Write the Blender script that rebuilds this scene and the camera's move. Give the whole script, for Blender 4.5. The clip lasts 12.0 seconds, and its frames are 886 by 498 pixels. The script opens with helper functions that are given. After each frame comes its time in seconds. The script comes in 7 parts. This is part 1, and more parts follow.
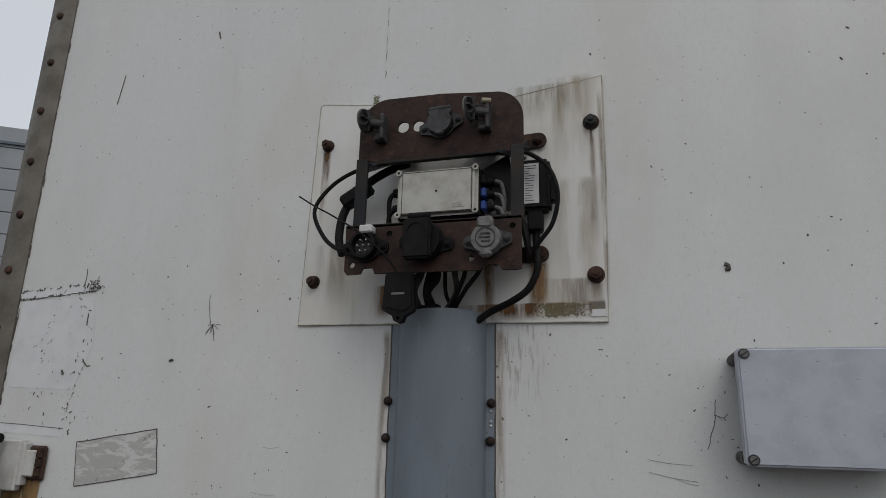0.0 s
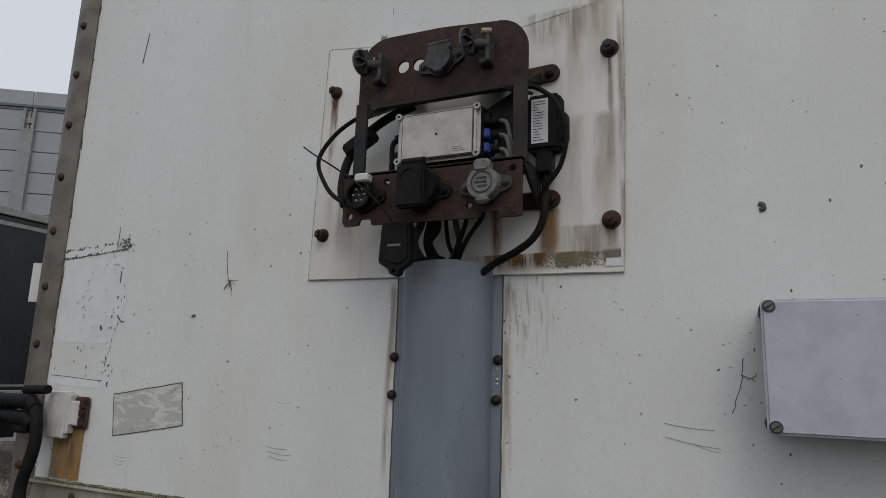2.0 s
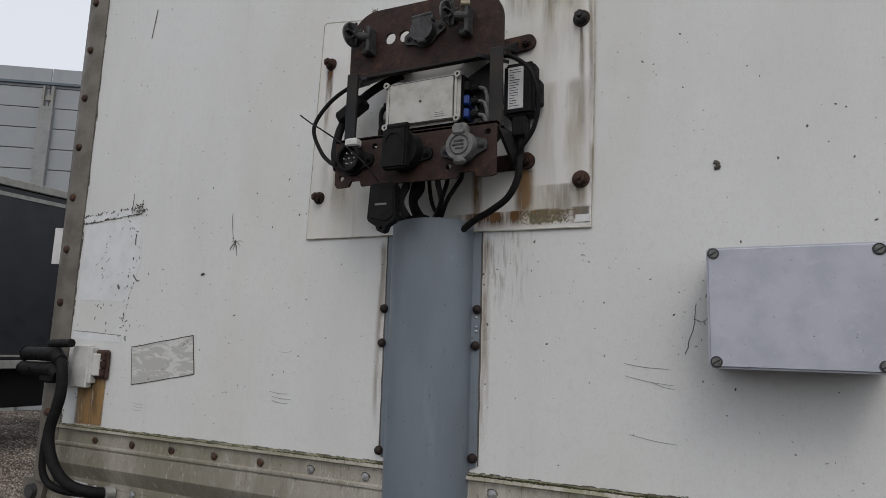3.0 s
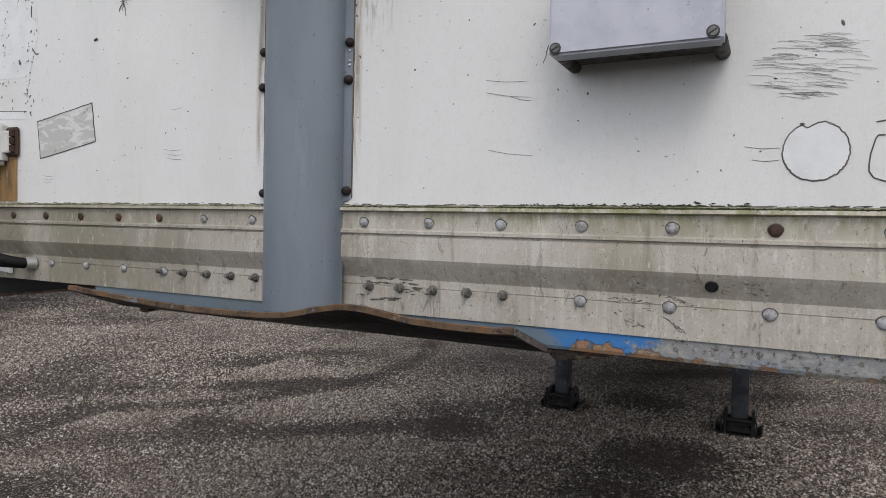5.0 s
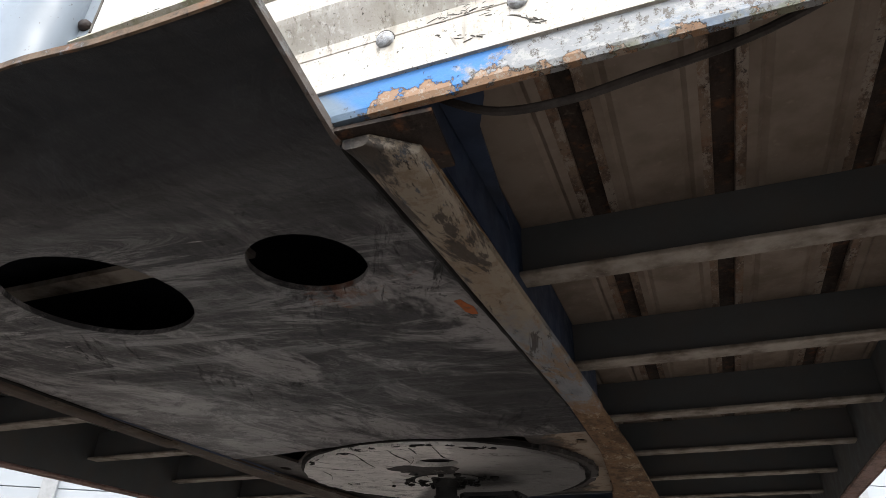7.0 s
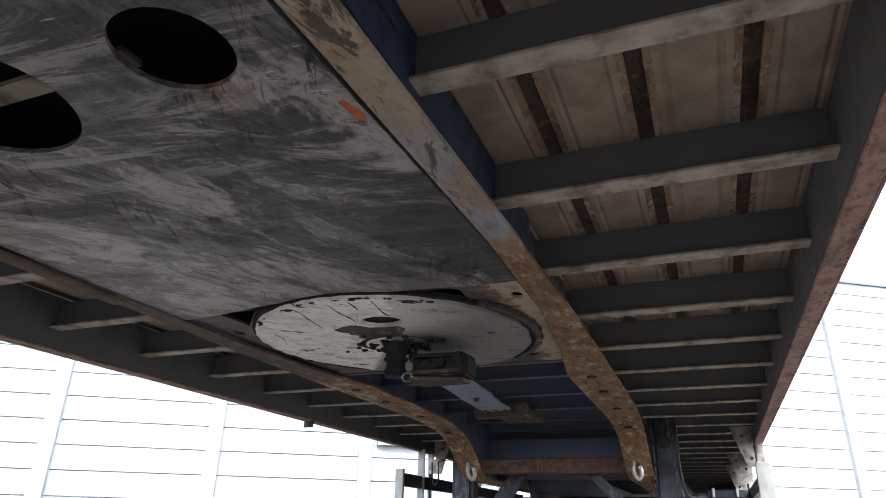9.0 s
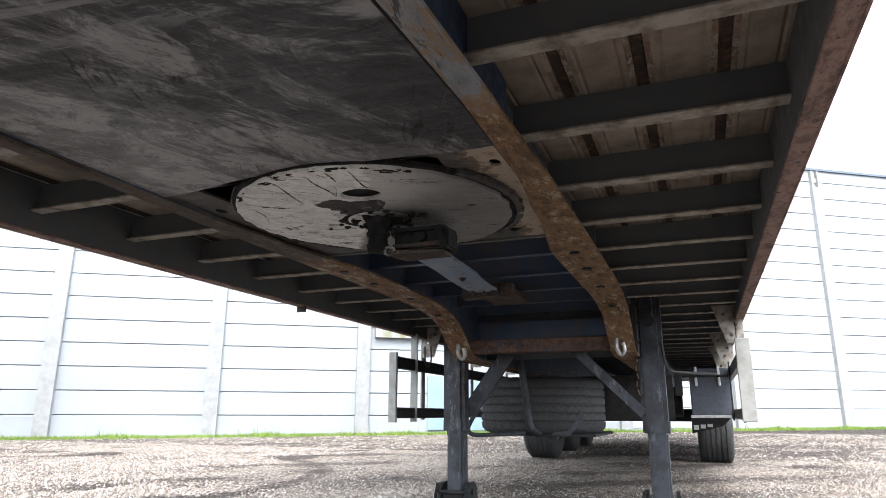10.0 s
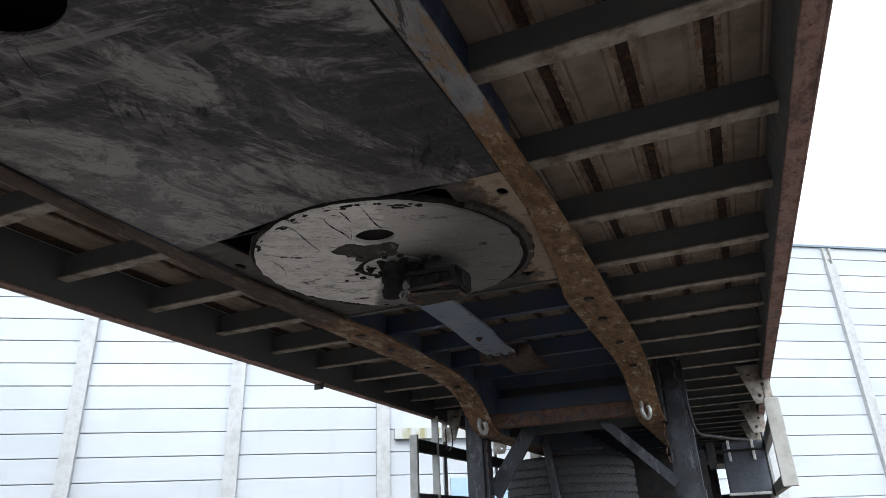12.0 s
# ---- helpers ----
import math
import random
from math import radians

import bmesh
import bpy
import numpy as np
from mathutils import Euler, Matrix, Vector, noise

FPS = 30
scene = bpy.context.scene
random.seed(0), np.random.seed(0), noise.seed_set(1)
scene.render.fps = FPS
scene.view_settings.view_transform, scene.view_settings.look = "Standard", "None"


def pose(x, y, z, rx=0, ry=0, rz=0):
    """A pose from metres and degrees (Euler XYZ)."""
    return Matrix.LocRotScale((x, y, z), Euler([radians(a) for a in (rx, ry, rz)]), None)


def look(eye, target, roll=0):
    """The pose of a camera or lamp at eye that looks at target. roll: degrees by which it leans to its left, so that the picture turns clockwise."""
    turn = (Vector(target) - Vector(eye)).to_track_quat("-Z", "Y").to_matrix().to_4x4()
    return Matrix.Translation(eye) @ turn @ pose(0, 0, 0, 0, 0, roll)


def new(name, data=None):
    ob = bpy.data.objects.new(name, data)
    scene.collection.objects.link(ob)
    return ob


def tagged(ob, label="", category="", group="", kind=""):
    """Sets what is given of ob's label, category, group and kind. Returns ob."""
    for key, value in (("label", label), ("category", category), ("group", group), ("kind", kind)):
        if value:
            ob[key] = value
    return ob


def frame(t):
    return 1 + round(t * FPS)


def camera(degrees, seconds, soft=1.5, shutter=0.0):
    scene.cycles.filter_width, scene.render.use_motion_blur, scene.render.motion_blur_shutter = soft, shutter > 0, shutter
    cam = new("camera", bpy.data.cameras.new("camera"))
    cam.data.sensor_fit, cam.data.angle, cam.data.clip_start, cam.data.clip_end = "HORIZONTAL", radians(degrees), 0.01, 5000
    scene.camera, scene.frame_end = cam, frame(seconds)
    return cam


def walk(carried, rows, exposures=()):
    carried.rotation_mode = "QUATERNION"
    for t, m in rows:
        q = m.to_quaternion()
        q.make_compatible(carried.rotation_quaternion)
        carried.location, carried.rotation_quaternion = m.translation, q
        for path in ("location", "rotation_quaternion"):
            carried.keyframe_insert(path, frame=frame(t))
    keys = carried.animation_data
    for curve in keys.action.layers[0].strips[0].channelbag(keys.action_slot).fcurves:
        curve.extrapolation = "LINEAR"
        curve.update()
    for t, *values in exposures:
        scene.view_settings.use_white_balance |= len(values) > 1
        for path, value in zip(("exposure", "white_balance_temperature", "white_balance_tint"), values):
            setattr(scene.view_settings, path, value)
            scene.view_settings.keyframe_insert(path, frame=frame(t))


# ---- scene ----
cam = camera(68.5, 12.0, soft=0.55)
PATH = [
    (0, (0.376, -1.255, 1.816), (-0.177, 0.594, 2.341), 1.3),
    (0.5, (0.402, -1.160, 1.849), (-0.234, 0.652, 2.407), 1.4),
    (1, (0.442, -1.121, 1.853), (-0.254, 0.668, 2.415), 1.2),
    (1.5, (0.465, -1.121, 1.856), (-0.289, 0.651, 2.399), 1.2),
    (2, (0.510, -1.116, 1.831), (-0.321, 0.663, 2.211), 1.8),
    (2.5, (0.560, -1.131, 1.809), (-0.337, 0.635, 2.085), 1.8),
    (2.7, (0.570, -1.167, 1.798), (-0.306, 0.606, 2.102), 1.8),
    (4.3, (0.873, -1.178, 1.636), (-0.124, 0.546, 1.826), 3.1),
    (4.5, (0.880, -1.148, 1.590), (-0.116, 0.585, 1.654), 3.3),
    (5, (0.828, -1.031, 1.515), (-0.070, 0.755, 1.448), 1.3),
    (5.5, (0.721, -0.811, 1.418), (-0.165, 0.981, 1.400), 3.0),
    (6, (0.7275, -0.6465, 1.303), (-0.108, 1.120, 1.728), 5.1),
    (6.5, (0.770, -0.493, 1.160), (-0.027, 1.257, 1.711), 3.2),
    (7, (0.786, -0.395, 0.890), (0.143, 1.215, 1.888), 1.3),
    (7.5, (0.836, -0.333, 0.724), (0.258, 1.174, 1.906), 3.1),
    (7.7, (0.877, -0.307, 0.733), (0.310, 1.273, 1.819), 2.6),
    (9.3, (0.928, -0.247, 0.743), (0.223, 1.490, 1.440), 0.9),
    (9.5, (0.938, -0.247, 0.733), (0.231, 1.521, 1.344), 0.5),
    (10, (0.951, -0.200, 0.669), (0.245, 1.605, 1.160), 0.2),
    (10.5, (0.967, -0.189, 0.611), (0.309, 1.672, 0.931), 0.4),
    (11, (0.969, -0.186, 0.538), (0.316, 1.668, 0.907), -0.5),
    (11.5, (0.957, -0.187, 0.451), (0.324, 1.608, 1.065), 0.1),
    (12, (0.940, -0.179, 0.469), (0.238, 1.519, 1.260), -2.4),
]
EXPOSURES = [(0, -0.53, 6500, 10), (1.5, -0.55, 6500, 10), (2.5, -0.27, 6550, 11), (4.5, -0.12, 6500, 11), (5.0, 0.38, 6500, 12), (5.5, 0.5, 6450, 12), (6.0, 0.65, 6500, 12),
             (6.5, 0.95, 6600, 13), (7.0, 2.0, 6400, 10), (7.5, 3.65, 5650, 10), (7.7, 3.65, 5650, 10), (9.3, 2.7, 6150, 10), (9.5, 2.65, 6200, 10), (10.5, 2.35, 6250, 10), (11.5, 2.15, 6050, 8), (12.0, 2.15, 6050, 8)]
walk(cam, [(t, look(eye, target, roll)) for t, eye, target, roll in PATH], EXPOSURES)

# ---- light ----
world = bpy.data.worlds.new("sky")
scene.world = world
world.use_nodes = True
wn, wl = world.node_tree.nodes, world.node_tree.links
wn.clear()
sky = wn.new("ShaderNodeTexSky")
sky.sky_type, sky.sun_disc = "NISHITA", False
sky.sun_elevation, sky.sun_rotation = radians(48), radians(155)
sky.air_density, sky.dust_density, sky.ozone_density = 1.0, 6.0, 1.0
cloud = wn.new("ShaderNodeMix")
cloud.data_type = "RGBA"
cloud.inputs[0].default_value = 0.82
cloud.inputs[7].default_value = (8.2, 8.6, 9.2, 1)
wl.new(sky.outputs[0], cloud.inputs[6])
back = wn.new("ShaderNodeBackground")
back.inputs[1].default_value = 0.12
wl.new(cloud.outputs[2], back.inputs[0])
wo = wn.new("ShaderNodeOutputWorld")
wl.new(back.outputs[0], wo.inputs[0])
sun = new("sun", bpy.data.lights.new("sun", "SUN"))
sun.data.energy, sun.data.angle, sun.data.color = 0.7, radians(25), (1, 0.97, 0.93)
sun.matrix_world = look((4, -9, 11), (0, 0, 0))


# ---- materials ----
# circles on the yard (centre, radius, half width): a wheel track and damp spots
DAMP = (((-5.2, 4.75, 0.07), 2.67, 0.04), ((0.25, 3.45, 0.03), 0.0, 0.34), ((-0.1, 4.7, 0.07), 0.0, 0.25), ((-2.95, 2.55, 0.03), 0.0, 0.12), ((-3.0, 3.5, 0.06), 0.0, 0.10), ((-1.25, 3.3, 0.05), 0.0, 0.22), ((0.1, 2.7, 0.03), 0.0, 0.25))


class Shade:
    """A procedural surface: base colours, stains, streaks, grain, in world metres."""

    def __init__(self, name, rough=0.6, metal=0.0, spec=0.5):
        self.mat = bpy.data.materials.new(name)
        self.mat.use_nodes = True
        self.t = self.mat.node_tree
        self.n, self.l = self.t.nodes, self.t.links
        self.b = self.n["Principled BSDF"]
        self.b.inputs["Roughness"].default_value = rough
        self.b.inputs["Metallic"].default_value = metal
        self.b.inputs["Specular IOR Level"].default_value = spec
        self.g = self.n.new("ShaderNodeNewGeometry")
        self.pos = self.g.outputs["Position"]
        self.col = None

    def noise(self, scale, detail=4, stretch=(1, 1, 1), rough=0.6, distort=0.0, turn=0.0):
        m = self.n.new("ShaderNodeMapping")
        if turn:  # turns first, then stretches along the turned axes
            m.vector_type = "TEXTURE"
            stretch = tuple(1 / v for v in stretch)
        m.inputs["Scale"].default_value = stretch
        m.inputs["Rotation"].default_value = (0, 0, radians(turn))
        self.l.new(self.pos, m.inputs[0])
        x = self.n.new("ShaderNodeTexNoise")
        x.inputs["Scale"].default_value, x.inputs["Detail"].default_value = scale, detail
        x.inputs["Roughness"].default_value, x.inputs["Distortion"].default_value = rough, distort
        self.l.new(m.outputs[0], x.inputs["Vector"])
        return x.outputs["Fac"]

    def ramp(self, fac, lo, hi, a=0.0, b=1.0):
        r = self.n.new("ShaderNodeMapRange")
        r.interpolation_type = "SMOOTHSTEP"
        for k, v in zip(("From Min", "From Max", "To Min", "To Max"), (lo, hi, a, b)):
            r.inputs[k].default_value = v
        self.l.new(fac, r.inputs["Value"])
        return r.outputs[0]

    def mul(self, a, b, op="MULTIPLY"):
        m = self.n.new("ShaderNodeMath")
        m.operation = op
        for i, v in enumerate((a, b)):
            if isinstance(v, (int, float)):
                m.inputs[i].default_value = v
            else:
                self.l.new(v, m.inputs[i])
        return m.outputs[0]

    def axis(self, k):
        s = self.n.new("ShaderNodeSeparateXYZ")
        self.l.new(self.pos, s.inputs[0])
        return s.outputs[k]

    def random(self):
        return self.n.new("ShaderNodeObjectInfo").outputs["Random"]

    def island(self):
        return self.g.outputs["Random Per Island"]

    def base(self, c):
        m = self.n.new("ShaderNodeRGB")
        m.outputs[0].default_value = (*c, 1)
        self.col = m.outputs[0]
        return self

    def over(self, c, fac, blend="MIX"):
        m = self.n.new("ShaderNodeMix")
        m.data_type, m.blend_type = "RGBA", blend
        if isinstance(fac, (int, float)):
            m.inputs[0].default_value = fac
        else:
            self.l.new(fac, m.inputs[0])
        self.l.new(self.col, m.inputs[6])
        m.inputs[7].default_value = (*c, 1)
        self.col = m.outputs[2]
        return self

    def bump(self, h, strength=0.2, dist=0.002):
        b = self.n.new("ShaderNodeBump")
        b.inputs["Strength"].default_value, b.inputs["Distance"].default_value = strength, dist
        self.l.new(h, b.inputs["Height"])
        old = self.b.inputs["Normal"].links
        if old:
            self.l.new(old[0].from_socket, b.inputs["Normal"])
        self.l.new(b.outputs[0], self.b.inputs["Normal"])
        return self

    def gloss(self, fac, lo, hi):
        self.l.new(self.ramp(fac, 0.3, 0.7, lo, hi), self.b.inputs["Roughness"])
        return self

    def alpha(self, fac):
        self.l.new(fac, self.b.inputs["Alpha"])
        return self

    def done(self):
        self.l.new(self.col, self.b.inputs["Base Color"])
        return self.mat


def plain(name, c, rough=0.6, metal=0.0, c2=None, scale=30, bump=0.15, spec=0.5):
    s = Shade(name, rough, metal, spec).base(c)
    c2 = c2 or tuple(v * 0.6 for v in c)
    s.over(c2, s.ramp(s.noise(scale), 0.35, 0.75))
    s.over(tuple(v * 1.25 for v in c), s.ramp(s.noise(scale * 9, 2), 0.6, 0.8, 0, 0.5))
    s.bump(s.noise(scale * 12, 3), bump)
    return s.gloss(s.noise(scale * 2), max(0.05, rough - 0.12), min(1, rough + 0.15)).done()


def white_panel():
    s = Shade("white_grp_panel", 0.42).base((0.66, 0.668, 0.66))
    s.over((0.53, 0.535, 0.515), s.ramp(s.noise(3.2, 5, (1, 1, 0.35)), 0.42, 0.72, 0, 0.45))
    s.over((0.41, 0.415, 0.39), s.ramp(s.noise(26, 4, (1, 1, 0.09)), 0.58, 0.82, 0, 0.26))
    s.over((0.72, 0.72, 0.69), s.ramp(s.noise(5, 3), 0.55, 0.75, 0, 0.4))
    s.over((0.57, 0.56, 0.49), s.ramp(s.noise(1.7, 6, (1, 1, 0.5)), 0.5, 0.68, 0, 0.5))
    s.over((0.585, 0.585, 0.565), s.ramp(s.noise(70, 6, (1, 1, 0.7), 0.75), 0.48, 0.66, 0, 0.5))
    s.over((0.06, 0.055, 0.045), s.ramp(s.noise(210, 3, (1, 1, 0.8)), 0.745, 0.755, 0, 0.9))
    s.over((0.22, 0.21, 0.17), s.ramp(s.noise(260, 2), 0.715, 0.74, 0, 0.75))
    s.over((0.56, 0.555, 0.53), s.ramp(s.noise(330, 5, (1, 1, 0.6), 0.8), 0.50, 0.62, 0, 0.5))
    s.over((0.73, 0.735, 0.72), s.ramp(s.noise(240, 5, (1, 1, 0.5), 0.8), 0.56, 0.66, 0, 0.5))
    s.bump(s.noise(14, 3), 0.08, 0.01).bump(s.noise(420, 2), 0.05)
    return s.gloss(s.noise(6), 0.36, 0.58).done()


def old_plate():
    s = Shade("yellowed_patch_plate", 0.5).base((0.675, 0.672, 0.65))
    s.over((0.55, 0.53, 0.46), s.ramp(s.noise(6, 5, (1, 1, 0.35)), 0.4, 0.7, 0, 0.7))
    s.over((0.40, 0.34, 0.24), s.ramp(s.noise(22, 4, (1, 1, 0.1)), 0.6, 0.8, 0, 0.45))
    s.over((0.12, 0.11, 0.08), s.ramp(s.noise(90, 2), 0.74, 0.77, 0, 0.7))
    return s.bump(s.noise(30), 0.1, 0.004).done()


def dirty_alu():
    s = Shade("dirty_aluminium", 0.62, 0.15).base((0.45, 0.42, 0.375))
    s.over((0.30, 0.27, 0.22), s.ramp(s.noise(4, 4, (1, 1, 1.5)), 0.4, 0.7, 0, 0.8))
    s.over((0.52, 0.50, 0.45), s.ramp(s.noise(60, 3, (1, 1, 0.06)), 0.48, 0.75, 0, 0.8))
    s.over((0.20, 0.18, 0.14), s.ramp(s.noise(45, 4, (1, 1, 0.12)), 0.56, 0.74, 0, 0.75))
    s.over((0.58, 0.56, 0.51), s.ramp(s.noise(180, 4, (1, 1, 0.5)), 0.56, 0.7, 0, 0.6))
    s.over((0.24, 0.21, 0.15), s.ramp(s.noise(320, 3), 0.58, 0.68, 0, 0.6))
    green = s.mul(s.ramp(s.axis(0), 0.1, 1.0), s.ramp(s.noise(9, 5, (1, 1, 0.6)), 0.42, 0.66))
    s.over((0.27, 0.255, 0.15), s.mul(green, 0.3))
    s.over((0.19, 0.175, 0.125), s.mul(s.ramp(s.axis(0), 0.05, -0.55), s.ramp(s.noise(5, 6, (1, 1, 0.4), 0.7), 0.30, 0.56, 0.2, 0.8)))
    ledge = s.mul(s.ramp(s.axis(2), 1.500, 1.552), s.ramp(s.axis(0), 0.0, 0.5, 0.25, 1.0))
    s.over((0.17, 0.18, 0.06), s.mul(ledge, s.ramp(s.noise(26, 6, (1, 1, 0.5), 0.7), 0.40, 0.60, 0, 0.85)))
    s.over((0.05, 0.042, 0.03), s.ramp(s.noise(170, 3), 0.67, 0.70, 0, 0.85))
    s.over((0.15, 0.13, 0.10), s.ramp(s.noise(38, 9, (1, 1, 0.35), 0.82, 1.0), 0.585, 0.61, 0, 0.7))
    s.over((0.62, 0.60, 0.56), s.ramp(s.noise(75, 8, (1, 1, 0.25), 0.82), 0.57, 0.63, 0, 0.55))
    s.bump(s.noise(200, 3), 0.12)
    return s.gloss(s.noise(12), 0.5, 0.75).done()


def rusty(name, c=(0.075, 0.036, 0.024), paint=None, amount=0.5, rough=0.8, fresh=1.0):
    s = Shade(name, rough, 0.0, 0.3).base(c)
    s.over(tuple(v * 0.45 for v in c), s.ramp(s.noise(24, 7, (1, 0.45, 1), 0.74), 0.44, 0.62))
    s.over((0.19, 0.08, 0.033), s.ramp(s.noise(34, 5), 0.52, 0.72, 0, 0.7 * fresh))
    if paint:
        s.over(paint, s.ramp(s.noise(21, 9, (1, 0.5, 1), 0.8), amount, amount + 0.06, 0, 0.9))
        s.over((0.05, 0.035, 0.026), s.ramp(s.noise(30, 6, rough=0.75), 0.58, 0.68, 0, 0.8))
    s.over((0.12, 0.10, 0.085), s.ramp(s.noise(90, 4), 0.58, 0.75, 0, 0.6 * fresh))
    s.over((0.018, 0.012, 0.01), s.ramp(s.noise(55, 5, rough=0.75), 0.60, 0.66, 0, 0.85))
    return s.bump(s.noise(160, 4), 0.5, 0.002).bump(s.noise(18, 5), 0.4, 0.004).done()


def greasy(name, dark, light, lo, hi, stretch, rough=0.42, amount=0.9, spec=0.2):
    s = Shade(name, rough, 0.0, spec).base(dark)
    s.over(light, s.ramp(s.noise(3.2, 7, stretch, 0.68, 0.6), lo, hi, 0, amount))
    s.over(tuple(v * 1.5 for v in light), s.ramp(s.noise(16, 6, stretch, 0.7), 0.58, 0.74, 0, 0.5))
    s.over(tuple(v * 0.4 for v in dark), s.ramp(s.noise(9, 6, stretch), 0.6, 0.72, 0, 0.9))
    s.over((0.10, 0.045, 0.02), s.ramp(s.noise(4.5, 4), 0.66, 0.76, 0, 0.5))
    s.bump(s.noise(24, 6, stretch), 0.45, 0.004).bump(s.noise(150, 3), 0.2)
    return s.gloss(s.noise(7, 4), rough - 0.15, rough + 0.25).done()


def dark_earth(s):
    """Darker, trodden earth: a curved wheel track, a few puddled spots, patches towards the front."""
    f = s.ramp(s.noise(0.8, 6, (0.8, 1.7, 1), 0.68, 0.5, 35), 0.55, 0.68, 0, 0.38)
    wob = s.mul(s.noise(2.6, 7, rough=0.7), 0.5)
    # patchily darker earth below y 3.4, towards the trailer's front end
    front = s.mul(s.ramp(s.axis(1), 3.4, 2.2), s.ramp(s.noise(1.5, 7, (0.7, 1.5, 1), 0.72, 0.5, 30), 0.42, 0.60, 0.0, 0.55))
    f = s.mul(f, front, "MAXIMUM")
    for centre, radius, half in DAMP:
        d = s.n.new("ShaderNodeVectorMath")
        d.operation = "DISTANCE"
        s.l.new(s.pos, d.inputs[0])
        d.inputs[1].default_value = centre
        off = s.mul(s.mul(s.mul(d.outputs["Value"], radius, "SUBTRACT"), 0.0, "ABSOLUTE"), wob, "ADD")
        spot = s.ramp(off, half + 0.30, half + 0.14)
        if radius:  # the track is an arc, not a whole ring
            spot = s.mul(spot, s.ramp(s.axis(0), centre[0] + 0.6, centre[0] + 1.4))
        f = s.mul(f, spot, "MAXIMUM")
    return f


def gravel_ground():
    s = Shade("gravel_yard", 0.92, 0, 0.15).base((0.068, 0.051, 0.040))
    s.over((0.098, 0.078, 0.062), s.ramp(s.noise(0.45, 4), 0.42, 0.66, 0, 0.7))
    s.over((0.036, 0.027, 0.023), s.ramp(s.noise(7, 6, rough=0.72), 0.50, 0.66, 0, 0.7))
    s.over((0.12, 0.10, 0.085), s.ramp(s.noise(34, 5, rough=0.75), 0.56, 0.68, 0, 0.55))
    for scale, a, c in ((62, 0.70, 0.75), (125, 0.66, 0.8)):
        v = s.n.new("ShaderNodeTexVoronoi")
        v.inputs["Scale"].default_value = scale
        s.l.new(s.pos, v.inputs["Vector"])
        m = s.n.new("ShaderNodeSeparateColor")
        s.l.new(v.outputs["Color"], m.inputs[0])
        s.over((0.33, 0.30, 0.27), s.ramp(m.outputs[0], a, 1.0, 0, c))
        s.over((0.022, 0.018, 0.016), s.ramp(m.outputs[1], 0.62, 0.95, 0, c))
        s.over((0.015, 0.012, 0.011), s.ramp(v.outputs["Distance"], 0.50, 0.78, 0, 0.8))
        s.bump(s.mul(v.outputs["Distance"], -1.0), 1.0, 0.9 / scale)
    s.over((0.042, 0.031, 0.025), s.mul(dark_earth(s), 0.75))
    s.bump(s.noise(4, 5), 0.4, 0.03)
    return s.done()


def stone_mat():
    s = Shade("gravel_stone", 0.85, 0, 0.2).base((0.19, 0.158, 0.130))
    s.over((0.49, 0.445, 0.39), s.ramp(s.island(), 0.50, 0.98))
    s.over((0.62, 0.59, 0.55), s.ramp(s.island(), 0.982, 0.990))
    s.over((0.060, 0.050, 0.043), s.ramp(s.island(), 0.36, 0.12))
    s.over((0.15, 0.10, 0.07), s.ramp(s.noise(2.5), 0.5, 0.7, 0, 0.35))
    s.over((0.085, 0.066, 0.052), s.mul(dark_earth(s), 0.72))
    return s.done()


def wall_panel_mat():
    s = Shade("pale_concrete_panel", 0.75, 0, 0.3).base((0.30, 0.32, 0.335))
    s.over((0.27, 0.29, 0.305), s.ramp(s.random(), 0.0, 1.0, 0, 0.7))
    s.over((0.34, 0.36, 0.375), s.ramp(s.noise(0.7, 4, (0.4, 0.4, 1)), 0.4, 0.7, 0, 0.7))
    s.over((0.24, 0.255, 0.26), s.ramp(s.noise(2.2, 5, (1, 1, 0.2)), 0.56, 0.8, 0, 0.5))
    return s.bump(s.noise(60, 3), 0.1).done()


def stain(name, c, sx, thick, foot=0.7, edge=0.35, lo=0.3, hi=0.62):
    """A see-through stain: denser at its top edge, running down in streaks."""
    s = Shade(name, 0.7).base(c)
    s.over(tuple(v * 0.5 for v in c), s.ramp(s.noise(30, 4, (1, 1, 0.2)), 0.4, 0.7))
    tc = s.n.new("ShaderNodeTexCoord")
    sp = s.n.new("ShaderNodeSeparateXYZ")
    s.l.new(tc.outputs["Generated"], sp.inputs[0])
    side = s.mul(s.ramp(sp.outputs[0], 0.0, edge), s.ramp(sp.outputs[0], 1.0, 1 - edge))
    fall = s.mul(s.ramp(sp.outputs[2], 0.0, foot), s.ramp(sp.outputs[2], 1.0, 0.93))
    f = s.mul(s.mul(side, fall), s.ramp(s.noise(sx, 4, (1, 1, 0.12)), lo, hi))
    return s.alpha(s.mul(f, thick)).done()


def speckle(name, c, lo, scale=120, thick=0.9):
    s = Shade(name, 0.75).base(c)
    tc = s.n.new("ShaderNodeTexCoord")
    sp = s.n.new("ShaderNodeSeparateXYZ")
    s.l.new(tc.outputs["Generated"], sp.inputs[0])
    f = s.mul(s.ramp(sp.outputs[0], 0.0, 0.3), s.ramp(sp.outputs[0], 1.0, 0.6))
    f = s.mul(f, s.mul(s.ramp(sp.outputs[2], 0.0, 0.3), s.ramp(sp.outputs[2], 1.0, 0.75)))
    d = s.ramp(s.mul(s.noise(scale, 4), s.mul(f, 0.22), "ADD"), lo, lo + 0.06)
    return s.alpha(s.mul(s.mul(d, f), thick)).done()


